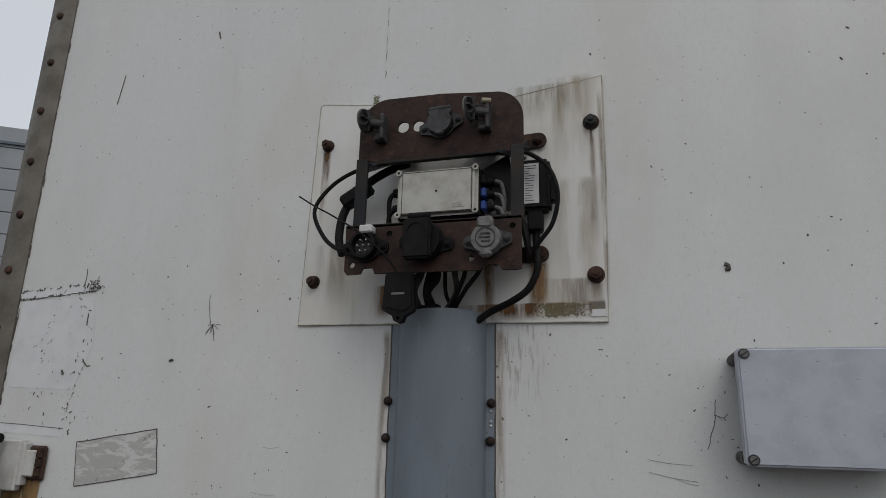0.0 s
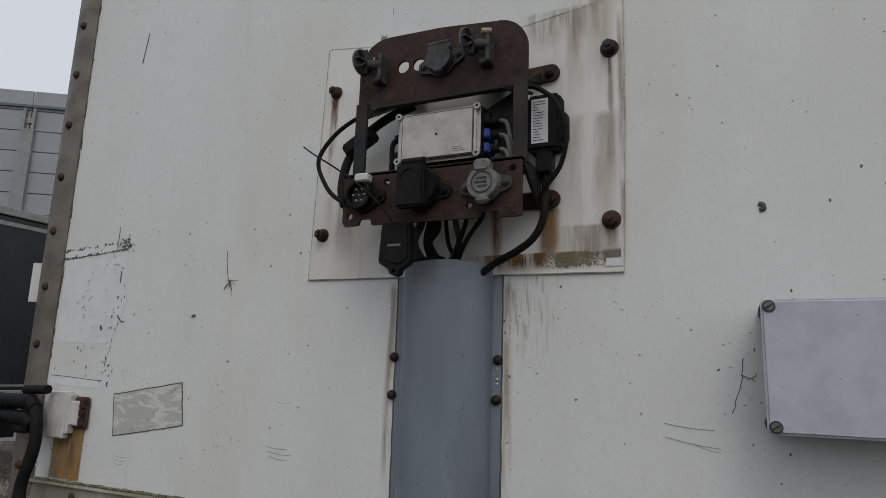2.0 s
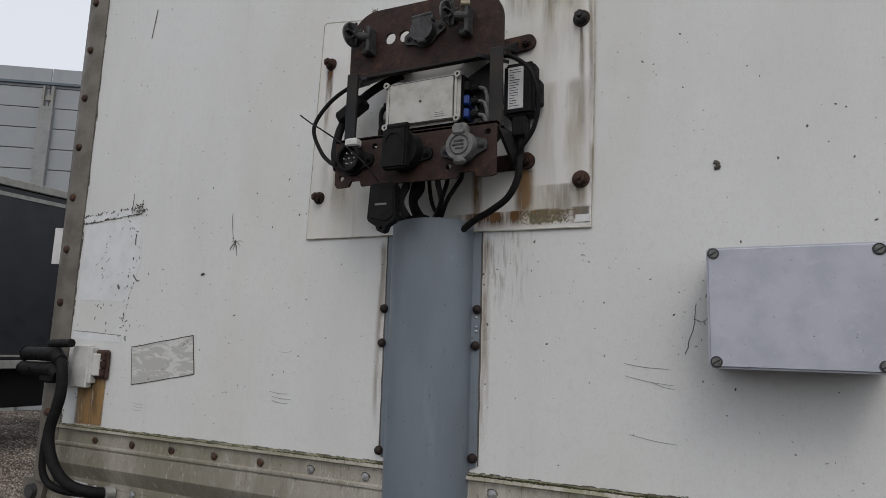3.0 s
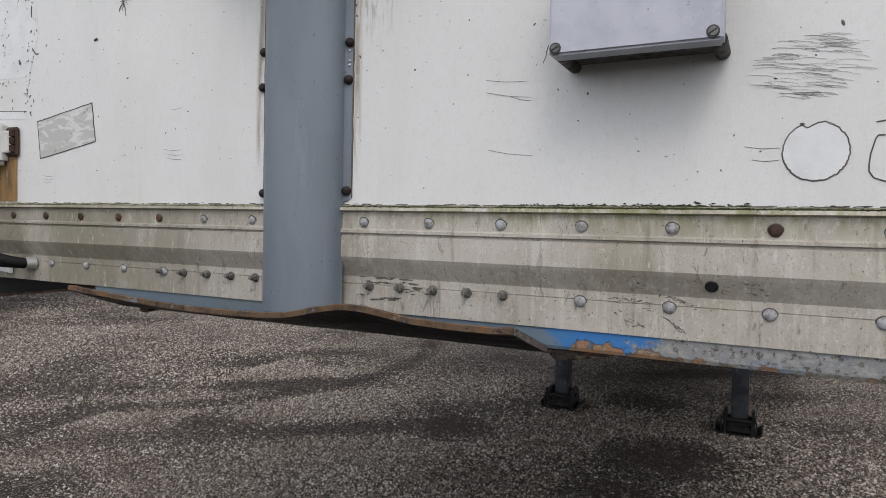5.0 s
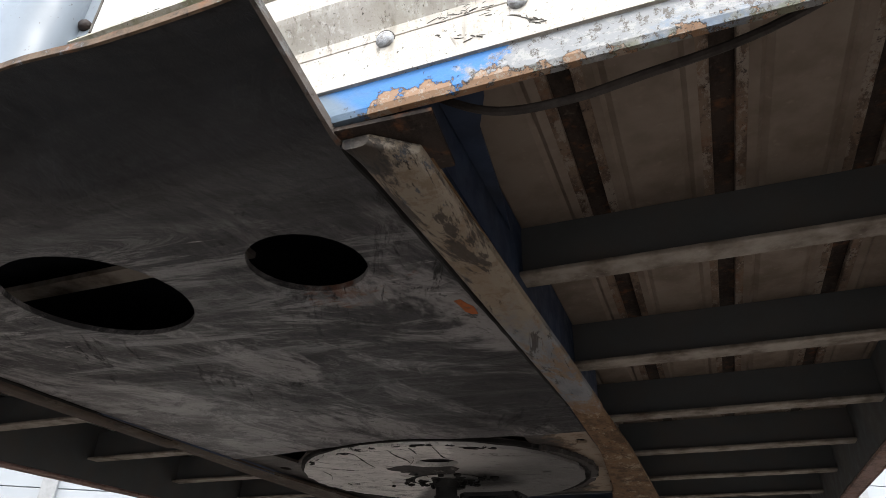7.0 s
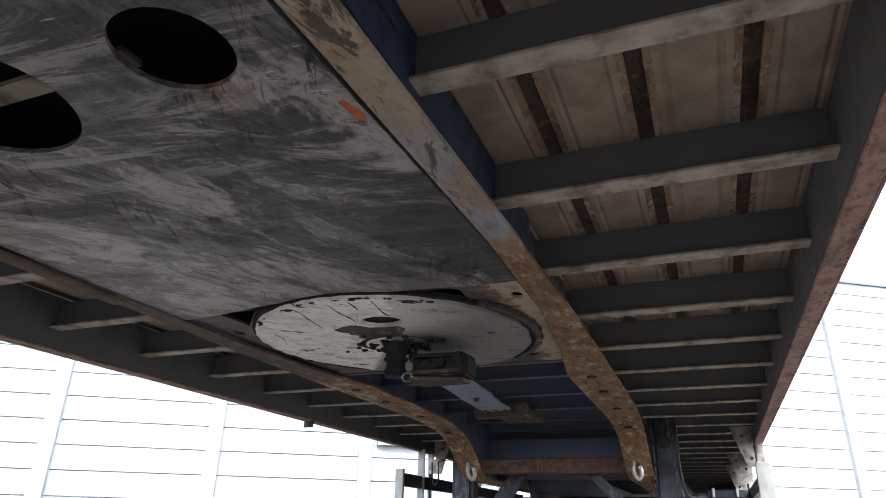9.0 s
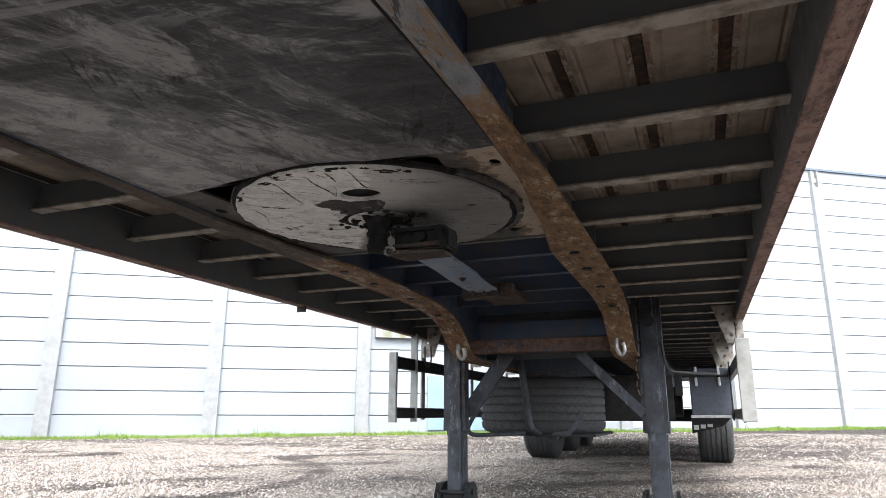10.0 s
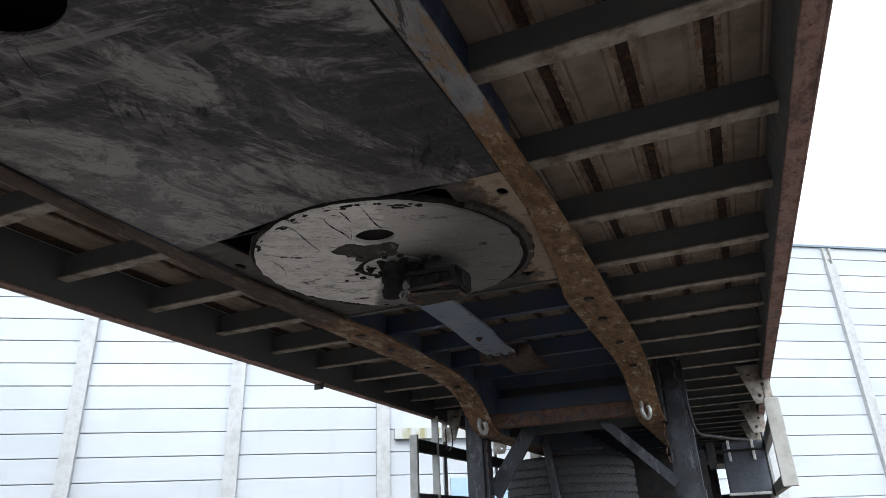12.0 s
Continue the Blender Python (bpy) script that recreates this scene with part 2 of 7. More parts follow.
M_WHITE, M_PLATE, M_ALU = white_panel(), old_plate(), dirty_alu()
M_POST = plain("grey_brown_aluminium_post", (0.17, 0.155, 0.13), 0.6, 0.2, (0.10, 0.09, 0.075), 9)
M_RIVET = plain("zinc_rivet", (0.40, 0.42, 0.44), 0.55, 0.3, (0.17, 0.15, 0.13), 95, 0.5)
M_RUSTBOLT = rusty("rusty_bolt", (0.06, 0.033, 0.024))
M_DARKRUST = rusty("bracket_rust", (0.034, 0.017, 0.013), None, 0.5, 0.7, 0.35)
M_RAILRUST = rusty("rusty_rail", (0.205, 0.125, 0.066), (0.36, 0.29, 0.205), 0.535)


def sooty_rail():
    """Rusty rail, blackened by grease along the coupler."""
    s = Shade("greasy_rusty_rail", 0.8, 0.0, 0.3).base((0.205, 0.120, 0.066))
    s.over((0.09, 0.052, 0.033), s.ramp(s.noise(24, 7, (1, 0.45, 1), 0.74), 0.44, 0.62))
    s.over((0.19, 0.08, 0.033), s.ramp(s.noise(34, 5), 0.52, 0.72, 0, 0.7))
    s.over((0.36, 0.30, 0.22), s.ramp(s.noise(15, 9, (1, 0.4, 1), 0.8), 0.53, 0.58, 0, 0.9))
    s.over((0.045, 0.030, 0.024), s.ramp(s.noise(28, 7, rough=0.76), 0.56, 0.64, 0, 0.85))
    along = s.mul(s.axis(1), s.mul(s.noise(7, 7, (1, 0.5, 1), 0.72), 0.9), "ADD")
    s.over((0.040, 0.035, 0.031), s.ramp(along, 2.62, 2.42, 0, 0.8))
    s.over((0.12, 0.115, 0.11), s.mul(s.ramp(along, 2.62, 2.42), s.ramp(s.noise(26, 8, (1, 0.4, 1), 0.78), 0.57, 0.62, 0, 0.7)))
    return s.bump(s.noise(160, 4), 0.5, 0.002).bump(s.noise(18, 5), 0.4, 0.004).done()


M_RAILSOOT = sooty_rail()


def rail_skin():
    """Worn rail skin: dark nose, beige flaking paint, then grey-blue paint with chips."""
    s = Shade("worn_blue_rail", 0.65, 0.0, 0.3).base((0.235, 0.25, 0.27))
    y = s.axis(1)
    wob = s.mul(s.mul(s.noise(11, 8, (1, 0.5, 1), 0.76), 0.5, "SUBTRACT"), 1.1)
    along = s.mul(y, wob, "ADD")
    s.over((0.15, 0.16, 0.18), s.ramp(s.noise(14, 6, (1, 0.4, 1), 0.7), 0.46, 0.62, 0, 0.8))
    s.over((0.29, 0.24, 0.175), s.ramp(along, 0.68, 0.36, 0, 0.9))
    s.over((0.20, 0.15, 0.10), s.mul(s.ramp(along, 0.52, 0.42), s.ramp(s.noise(30, 7, rough=0.75), 0.5, 0.6, 0, 0.8)))
    s.over((0.06, 0.075, 0.10), s.ramp(s.noise(20, 8, (1, 0.4, 1), 0.78), 0.58, 0.61, 0, 0.85))
    s.over((0.18, 0.085, 0.04), s.ramp(s.noise(26, 8, (1, 0.5, 1), 0.78), 0.62, 0.66, 0, 0.85))
    s.over((0.025, 0.018, 0.014), s.ramp(s.noise(17, 8, (1, 0.45, 1), 0.76), 0.625, 0.645, 0, 0.95))
    s.over((0.24, 0.165, 0.10), s.mul(s.ramp(s.noise(13, 8, (1, 0.35, 1), 0.78, 0.5), 0.50, 0.56), s.ramp(along, 0.45, 0.75, 0.35, 0.9)))
    s.over((0.035, 0.029, 0.025), s.ramp(s.noise(9, 9, (1.3, 0.35, 1), 0.80, 0.6), 0.555, 0.585, 0, 0.85))
    s.over((0.20, 0.115, 0.058), s.ramp(along, 0.92, 1.06, 0, 0.95))
    s.over((0.030, 0.027, 0.025), s.ramp(along, 0.16, 0.08, 0, 0.85))
    s.over((0.16, 0.10, 0.06), s.ramp(s.noise(6, 6, (1, 0.3, 1), 0.7), 0.56, 0.70, 0, 0.7))
    return s.bump(s.noise(17, 8, (1, 0.45, 1), 0.76), 0.6, 0.004).bump(s.noise(160, 4), 0.4, 0.002).done()


M_RAILBLUE = rail_skin()
s = Shade("greasy_bolster", 0.6, 0, 0.3).base((0.055, 0.050, 0.046))
s.over((0.11, 0.10, 0.092), s.ramp(s.noise(9, 8, (0.6, 1.2, 1), 0.76, 0.6), 0.48, 0.60, 0, 0.8))
s.over((0.10, 0.05, 0.025), s.ramp(s.noise(13, 7, rough=0.75), 0.57, 0.66, 0, 0.7))
near = s.mul(s.mul(s.axis(0), s.mul(s.noise(14, 8, rough=0.72), 0.30), "ADD"), s.ramp(s.axis(1), 1.42, 1.56, 0.0, 0.035), "ADD")
s.over((0.15, 0.105, 0.07), s.ramp(near, 0.565, 0.59))
s.over((0.36, 0.30, 0.235), s.ramp(near, 0.590, 0.61, 0, 0.95))
s.over((0.20, 0.125, 0.07), s.mul(s.ramp(near, 0.590, 0.61), s.ramp(s.noise(26, 7, rough=0.75), 0.54, 0.62, 0, 0.75)))
M_EAR = s.bump(s.noise(30, 7, rough=0.75), 0.5, 0.004).bump(s.noise(150, 4), 0.3).done()
M_SIDERAIL = rusty("rusty_side_rail", (0.30, 0.20, 0.175))
s = Shade("grey_plastic_cover", 0.42).base((0.165, 0.197, 0.23))
s.over((0.135, 0.16, 0.185), s.ramp(s.noise(5, 6, (1, 1, 0.35)), 0.42, 0.64, 0, 0.85))
s.over((0.21, 0.24, 0.27), s.ramp(s.noise(22, 6, (1, 1, 0.15), 0.7), 0.55, 0.7, 0, 0.5))
s.over((0.075, 0.08, 0.085), s.ramp(s.noise(8, 7, (1, 1, 0.5), 0.75, 0.8), 0.63, 0.70, 0, 0.6))
s.over((0.05, 0.048, 0.042), s.ramp(s.noise(170, 3, (1, 1, 0.6)), 0.69, 0.72, 0, 0.8))
s.over((0.30, 0.32, 0.34), s.ramp(s.noise(60, 7, (1, 1, 0.25), 0.8, 1.5), 0.66, 0.68, 0, 0.6))
M_CONDUIT = s.bump(s.noise(40, 5), 0.1, 0.003).gloss(s.noise(9), 0.34, 0.55).done()
s = Shade("pale_grey_enclosure", 0.5).base((0.45, 0.465, 0.52))
s.over((0.36, 0.375, 0.43), s.ramp(s.noise(9, 6), 0.42, 0.62, 0, 0.8))
s.over((0.50, 0.51, 0.56), s.ramp(s.noise(45, 6, rough=0.75), 0.54, 0.64, 0, 0.4))
s.over((0.25, 0.24, 0.23), s.ramp(s.noise(110, 4, rough=0.7), 0.66, 0.70, 0, 0.5))
s.over((0.10, 0.09, 0.075), s.ramp(s.noise(220, 3), 0.70, 0.73, 0, 0.8))
M_BOX = s.bump(s.noise(300, 3), 0.04).gloss(s.noise(12), 0.4, 0.6).done()
M_BLACK = plain("black_plastic", (0.007, 0.007, 0.0075), 0.65, 0, (0.013, 0.013, 0.013), 50, 0.15, 0.15)
M_RUBBER = plain("black_rubber", (0.007, 0.007, 0.0075), 0.65, 0, (0.013, 0.012, 0.012), 60, 0.15, 0.15)
M_STEEL = plain("black_painted_steel", (0.018, 0.019, 0.021), 0.6, 0.0, (0.04, 0.034, 0.028), 16, 0.15, 0.2)
M_ZINC = plain("galvanised_steel", (0.55, 0.55, 0.53), 0.4, 0.7, (0.4, 0.4, 0.38), 40)
M_ECU = plain("dull_cast_aluminium", (0.46, 0.455, 0.42), 0.45, 0.1, (0.31, 0.295, 0.25), 22, 0.15)
M_CAP = plain("weathered_cast_cap", (0.06, 0.061, 0.063), 0.6, 0.1, (0.03, 0.028, 0.026), 40, 0.3, 0.3)
M_CAPL = plain("pale_worn_cap", (0.17, 0.17, 0.165), 0.6, 0.1, (0.09, 0.085, 0.08), 60, 0.3)


def flaking_blue():
    """Blue paint that flakes from its lower edge, with a grey crust further along."""
    s = Shade("blue_paint_over_rust", 0.6).base((0.035, 0.17, 0.43))
    s.over((0.075, 0.17, 0.31), s.ramp(s.noise(16, 6, (0.6, 1, 1), 0.7), 0.45, 0.7, 0, 0.8))
    x, z = s.axis(0), s.axis(2)
    s.over((0.055, 0.065, 0.075), s.mul(s.mul(s.ramp(x, 0.42, 0.1), s.ramp(x, -0.34, -0.16, 0.35, 1.0)), s.ramp(s.noise(14, 6, (0.5, 1, 1), 0.7), 0.36, 0.56, 0.25, 0.9)))
    s.over((0.17, 0.19, 0.17), s.ramp(s.mul(x, s.mul(s.mul(z, 1.33, "SUBTRACT"), 1.2), "ADD"), 0.530, 0.505, 0, 0.7))
    low = s.ramp(z, 1.352, 1.316, 0.0, 0.34)
    fade = s.mul(s.noise(30, 8, (0.8, 1, 1), 0.72), 0.30)
    crust = s.ramp(s.mul(s.mul(x, fade, "ADD"), s.mul(low, 0.10), "ADD"), 0.800, 0.835)
    s.over((0.235, 0.235, 0.225), s.mul(crust, 0.95))
    s.over((0.34, 0.335, 0.315), s.mul(crust, s.ramp(s.noise(60, 7, (0.8, 1, 1.4), 0.78), 0.50, 0.58, 0, 0.8)))
    s.over((0.14, 0.20, 0.28), s.mul(crust, s.ramp(s.noise(16, 6, (0.6, 1, 1), 0.7), 0.54, 0.62, 0, 0.7)))
    s.over((0.085, 0.075, 0.062), s.mul(crust, s.ramp(s.noise(90, 7, rough=0.8), 0.545, 0.59)))
    s.over((0.16, 0.16, 0.07), s.mul(crust, s.mul(s.ramp(z, 1.326, 1.314), s.ramp(s.noise(40, 5), 0.45, 0.6, 0, 0.7))))
    band = s.mul(s.ramp(x, 0.525, 0.56, -0.16, 0.0), s.ramp(x, 0.64, 0.74, 0.0, -0.14), "ADD")
    edge = s.mul(s.mul(s.noise(34, 9, (1, 1, 1.1), 0.70), low, "ADD"), band, "ADD")
    s.over((0.05, 0.035, 0.025), s.ramp(edge, 0.715, 0.73))
    s.over((0.26, 0.15, 0.08), s.ramp(edge, 0.73, 0.75))
    s.over((0.30, 0.255, 0.20), s.mul(s.ramp(edge, 0.73, 0.75), s.ramp(s.noise(90, 6, rough=0.8), 0.52, 0.58, 0, 0.8)))
    s.over((0.09, 0.05, 0.03), s.mul(s.ramp(edge, 0.73, 0.75), s.ramp(s.noise(60, 6, rough=0.8), 0.57, 0.63, 0, 0.8)))
    s.over((0.02, 0.025, 0.03), s.ramp(s.noise(150, 3), 0.68, 0.72, 0, 0.8))
    return s.bump(s.ramp(edge, 0.71, 0.74, 1.0, 0.0), 0.7, 0.003).bump(s.noise(140, 4), 0.3).done()


M_BLUE = flaking_blue()
M_FRAMEBLUE = plain("dark_blue_chassis_paint", (0.052, 0.082, 0.15), 0.55, 0, (0.095, 0.094, 0.096), 8)
M_SKYPLUG = plain("blue_plug", (0.01, 0.045, 0.22), 0.5)
M_LABEL = plain("white_label_paper", (0.62, 0.62, 0.62), 0.5, 0, (0.55, 0.55, 0.55), 30, 0.02)
M_INK = plain("black_ink", (0.015, 0.015, 0.016), 0.6)


def coupler_mat():
    s = Shade("greasy_black_plate", 0.5, 0.0, 0.3).base((0.037, 0.037, 0.040))
    # pale smears thin out towards the front edge
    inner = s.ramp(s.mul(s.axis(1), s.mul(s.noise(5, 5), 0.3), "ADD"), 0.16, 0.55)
    broad = s.ramp(s.mul(s.noise(2.6, 6, (0.6, 1.4, 1), 0.74, 0.6, 62), s.mul(s.mul(s.axis(1), s.mul(s.axis(0), -0.5), "ADD"), 0.15), "ADD"), 0.55, 0.65)
    smear = s.ramp(s.noise(6, 11, (0.75, 1.2, 1), 0.80, 0.8, 66), 0.46, 0.55)
    s.over((0.135, 0.132, 0.137), s.mul(s.mul(broad, inner), 0.85))
    s.over((0.35, 0.342, 0.342), s.mul(s.mul(s.mul(broad, smear), inner), 0.8))
    fine = s.noise(30, 9, (0.6, 1.2, 1), 0.80, 0.6, 62)
    s.over((0.018, 0.017, 0.017), s.ramp(fine, 0.56, 0.63, 0, 0.75))
    s.over((0.13, 0.128, 0.13), s.mul(inner, s.ramp(s.noise(120, 5, (0.6, 1.1, 1), 0.75, 0, 62), 0.55, 0.66, 0, 0.6)))
    s.over((0.36, 0.35, 0.34), s.mul(s.mul(inner, broad), s.ramp(s.noise(24, 9, (0.35, 1.3, 1), 0.82, 0.8, 66), 0.585, 0.62, 0, 0.6)))
    gouges = s.mul(s.ramp(s.noise(2.4, 4), 0.50, 0.60), s.ramp(s.noise(26, 9, (0.22, 1.4, 1), 0.8, 0.6, 118), 0.56, 0.59))
    s.over((0.008, 0.008, 0.008), s.mul(inner, gouges))
    s.over((0.008, 0.008, 0.008), s.ramp(s.noise(13, 10, (0.45, 1.3, 1), 0.84, 1.2, 58), 0.60, 0.625, 0, 0.9))
    s.over((0.30, 0.29, 0.285), s.ramp(s.noise(22, 8, (0.2, 1.2, 1), 0.8, 1.2, 120), 0.68, 0.70, 0, 0.7))
    s.over((0.17, 0.06, 0.02), s.ramp(s.noise(5, 6, rough=0.7), 0.67, 0.72, 0, 0.6))
    # near black over the lip, lightening behind it
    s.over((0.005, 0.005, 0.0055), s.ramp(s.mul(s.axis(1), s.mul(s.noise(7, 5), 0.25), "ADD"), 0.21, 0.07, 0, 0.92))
    # paler streaks across the front part of the plate
    front = s.mul(s.ramp(s.axis(1), 0.07, 0.16), s.ramp(s.axis(1), 0.75, 0.40))
    streak = s.ramp(s.noise(7, 10, (0.30, 1.5, 1), 0.80, 0.9, 4), 0.505, 0.575)
    s.over((0.23, 0.225, 0.225), s.mul(s.mul(front, streak), s.ramp(s.noise(3, 5, (0.6, 1.3, 1)), 0.42, 0.58, 0.1, 0.85)))
    s.over((0.50, 0.49, 0.48), s.mul(front, s.ramp(s.noise(17, 10, (0.18, 1.5, 1), 0.84, 1.0, 6), 0.605, 0.64, 0, 0.75)))
    s.bump(fine, 0.9, 0.004).bump(gouges, 0.8, 0.004).bump(s.noise(14, 6, (0.5, 1.2, 1), 0.7, 0, 62), 0.5, 0.008).bump(s.noise(120, 5), 0.3)
    return s.gloss(s.noise(7, 8, (0.3, 1.5, 1), 0.75, 0.9, 4), 0.72, 0.26).done()


M_GREASE = coupler_mat()


def disc_mat():
    """Grease-smeared disc: one half pale, the other darker, darkest beside the kingpin."""
    s = Shade("smeared_turntable_grease", 0.75, 0.0, 0.25).base((0.175, 0.172, 0.170))
    x, y = s.axis(0), s.axis(1)
    wob = s.mul(s.mul(s.noise(9, 6), 0.5, "SUBTRACT"), 0.12)
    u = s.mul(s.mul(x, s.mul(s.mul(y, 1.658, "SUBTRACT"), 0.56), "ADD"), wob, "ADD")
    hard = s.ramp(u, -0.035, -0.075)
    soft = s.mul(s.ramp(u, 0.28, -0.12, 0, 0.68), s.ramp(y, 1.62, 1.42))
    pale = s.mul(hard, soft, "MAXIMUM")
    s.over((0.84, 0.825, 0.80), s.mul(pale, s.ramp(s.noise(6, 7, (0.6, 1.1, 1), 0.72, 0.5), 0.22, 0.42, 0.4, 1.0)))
    s.over((0.35, 0.34, 0.33), s.ramp(s.noise(24, 7, (0.4, 1.4, 1), 0.75, 0.3, 20), 0.55, 0.64, 0, 0.25))
    s.over((0.16, 0.155, 0.15), s.ramp(s.noise(7, 6, (0.5, 1.3, 1), 0.7), 0.56, 0.74, 0, 0.3))
    s.over((0.012, 0.011, 0.010), s.ramp(s.noise(9, 8, (0.45, 1.9, 1), 0.8, 1.8, 20), 0.60, 0.615))
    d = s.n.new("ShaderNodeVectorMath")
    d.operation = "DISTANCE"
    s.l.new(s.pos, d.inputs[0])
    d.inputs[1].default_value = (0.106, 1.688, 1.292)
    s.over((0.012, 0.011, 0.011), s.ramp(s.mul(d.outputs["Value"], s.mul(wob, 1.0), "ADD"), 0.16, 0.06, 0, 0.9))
    s.over((0.46, 0.45, 0.44), s.mul(pale, s.ramp(s.noise(13, 10, (0.7, 1.2, 1), 0.84, 0.6, 30), 0.50, 0.56, 0, 0.45)))
    s.over((0.10, 0.097, 0.095), s.ramp(s.noise(9, 10, (0.6, 1.3, 1), 0.84, 0.8, 25), 0.57, 0.60, 0, 0.6))
    s.over((0.02, 0.019, 0.018), s.ramp(s.noise(26, 9, (0.35, 1.5, 1), 0.82, 0.8, 50), 0.60, 0.62, 0, 0.9))
    s.over((0.30, 0.295, 0.285), s.ramp(s.noise(50, 7, (0.9, 1.1, 1), 0.8, 0, 40), 0.55, 0.63, 0, 0.35))
    crack = s.noise(18, 8, (0.5, 1.4, 1), 0.75)
    s.bump(crack, 0.8, 0.006).bump(s.noise(120, 4), 0.35)
    return s.gloss(s.noise(6), 0.55, 0.85).done()


M_DISC = disc_mat()
M_GREASEDARK = greasy("old_grease", (0.011, 0.0105, 0.010), (0.05, 0.047, 0.045), 0.5, 0.75, (1, 1, 1), 0.7)
M_WORNLOCK = rusty("worn_lock_steel", (0.042, 0.036, 0.031), (0.10, 0.097, 0.09), 0.60)
M_CROSS = plain("dark_crossmember_steel", (0.078, 0.087, 0.092), 0.7, 0, (0.105, 0.10, 0.094), 10)
M_FLANGE = plain("worn_flange_edge", (0.33, 0.30, 0.26), 0.75, 0, (0.10, 0.075, 0.055), 14, 0.4)
M_DECK = plain("grey_brown_floor_plank", (0.25, 0.205, 0.165), 0.7, 0, (0.165, 0.13, 0.098), 9, 0.3)
M_DECKLIP = rusty("rusty_plank_lip", (0.21, 0.155, 0.115), (0.30, 0.26, 0.22), 0.5)
M_DECKDARK = rusty("dark_floor_groove", (0.05, 0.036, 0.028))
M_TYRE = plain("worn_tyre_rubber", (0.052, 0.052, 0.052), 0.8, 0, (0.034, 0.034, 0.033), 25, 0.3, 0.3)
M_GUARD = plain("pale_side_guard", (0.27, 0.27, 0.25), 0.55, 0.0, (0.20, 0.196, 0.178), 12)
M_HINGE = plain("white_hinge_paint", (0.58, 0.58, 0.56), 0.5, 0, (0.46, 0.45, 0.42), 30)
M_GROUND, M_STONE, M_CONC = gravel_ground(), stone_mat(), wall_panel_mat()
M_PILLAR = plain("grey_concrete_post", (0.275, 0.28, 0.28), 0.8, 0, (0.22, 0.225, 0.22), 5)
M_COPING = plain("dark_metal_coping", (0.10, 0.13, 0.16), 0.5)
M_MOSS = plain("green_moss", (0.038, 0.045, 0.010), 0.95, 0, (0.008, 0.009, 0.004), 14, 0.6)
M_BEAD = plain("mossy_sealant", (0.30, 0.29, 0.20), 0.85, 0, (0.05, 0.052, 0.018), 34, 0.5)
M_SEAL = plain("grimy_sealant", (0.50, 0.48, 0.41), 0.8, 0, (0.24, 0.22, 0.15), 25)
M_GRIME = plain("dark_grime_mark", (0.11, 0.10, 0.085), 0.9)
M_FAINT = plain("faint_scratch", (0.22, 0.21, 0.19), 0.8)
s = Shade("grey_tape_residue", 0.5).base((0.44, 0.44, 0.42))
s.over((0.62, 0.62, 0.60), s.ramp(s.noise(24, 7, (0.5, 1, 1.6), 0.75, 1.2), 0.50, 0.56, 0, 0.9))
s.over((0.20, 0.19, 0.17), s.ramp(s.noise(60, 5, (0.8, 1, 1), 0.75, 0.8), 0.63, 0.66, 0, 0.8))
M_TAPE = s.bump(s.noise(30, 5), 0.4, 0.003).done()
M_PATCHW = plain("clean_white_patch", (0.68, 0.695, 0.70), 0.45, 0, (0.60, 0.615, 0.62), 18)
M_RUSTSTAIN = stain("rust_run", (0.20, 0.09, 0.024), 46, 1.2)
M_HEAVYRUN = stain("heavy_rust_run", (0.24, 0.13, 0.045), 34, 0.95, 0.5, 0.4)
M_HINGERUN = stain("hinge_rust_run", (0.30, 0.18, 0.07), 34, 0.85, 0.08, 0.12, 0.22, 0.55)
M_BEIGE = stain("beige_dirt_film", (0.40, 0.33, 0.22), 24, 0.62, 0.8, 0.4, 0.32, 0.62)
M_EDGERUN = stain("edge_dirt", (0.27, 0.19, 0.11), 60, 0.5, 0.3, 0.45, 0.28, 0.6)
M_DARKRUN = stain("dark_rust_run", (0.085, 0.05, 0.024), 50, 0.85, 0.6, 0.4)
M_GREYSTAIN = stain("grey_run", (0.22, 0.19, 0.12), 55, 0.5)
M_SCUFF = stain("brown_scuff", (0.20, 0.165, 0.12), 150, 0.42, 0.8, 0.45, 0.50, 0.66)
M_MOSSPECK = speckle("lichen_specks", (0.13, 0.13, 0.07), 0.62, 260)
M_CURTAIN = plain("black_tarpaulin", (0.009, 0.010, 0.013), 0.45, 0, (0.014, 0.015, 0.018), 3)


# ---- building helpers ----
def part(name, bm, material, parent=None, label="", smooth=False):
    me = bpy.data.meshes.new(name)
    bmesh.ops.recalc_face_normals(bm, faces=bm.faces)
    if smooth:
        for f in bm.faces:
            f.smooth = True
    bm.to_mesh(me)
    bm.free()
    me.materials.append(material)
    if smooth:
        me.set_sharp_from_angle(angle=radians(38))
    ob = new(name, me)
    ob.parent = parent
    if label:
        tagged(ob, label)
    return ob


def empty(name, parent=None):
    ob = new(name)
    ob.parent = parent
    return ob


def box(x0, x1, y0, y1, z0, z1, bev=0.0, bm=None, seg=1):
    bm = bm or bmesh.new()
    r = bmesh.ops.create_cube(bm, size=1, matrix=Matrix.LocRotScale(
        ((x0 + x1) / 2, (y0 + y1) / 2, (z0 + z1) / 2), None, (abs(x1 - x0), abs(y1 - y0), abs(z1 - z0))))
    if bev:
        es = {e for v in r["verts"] for e in v.link_edges}
        bmesh.ops.bevel(bm, geom=list(es), offset=bev, segments=seg, affect="EDGES")
    return bm


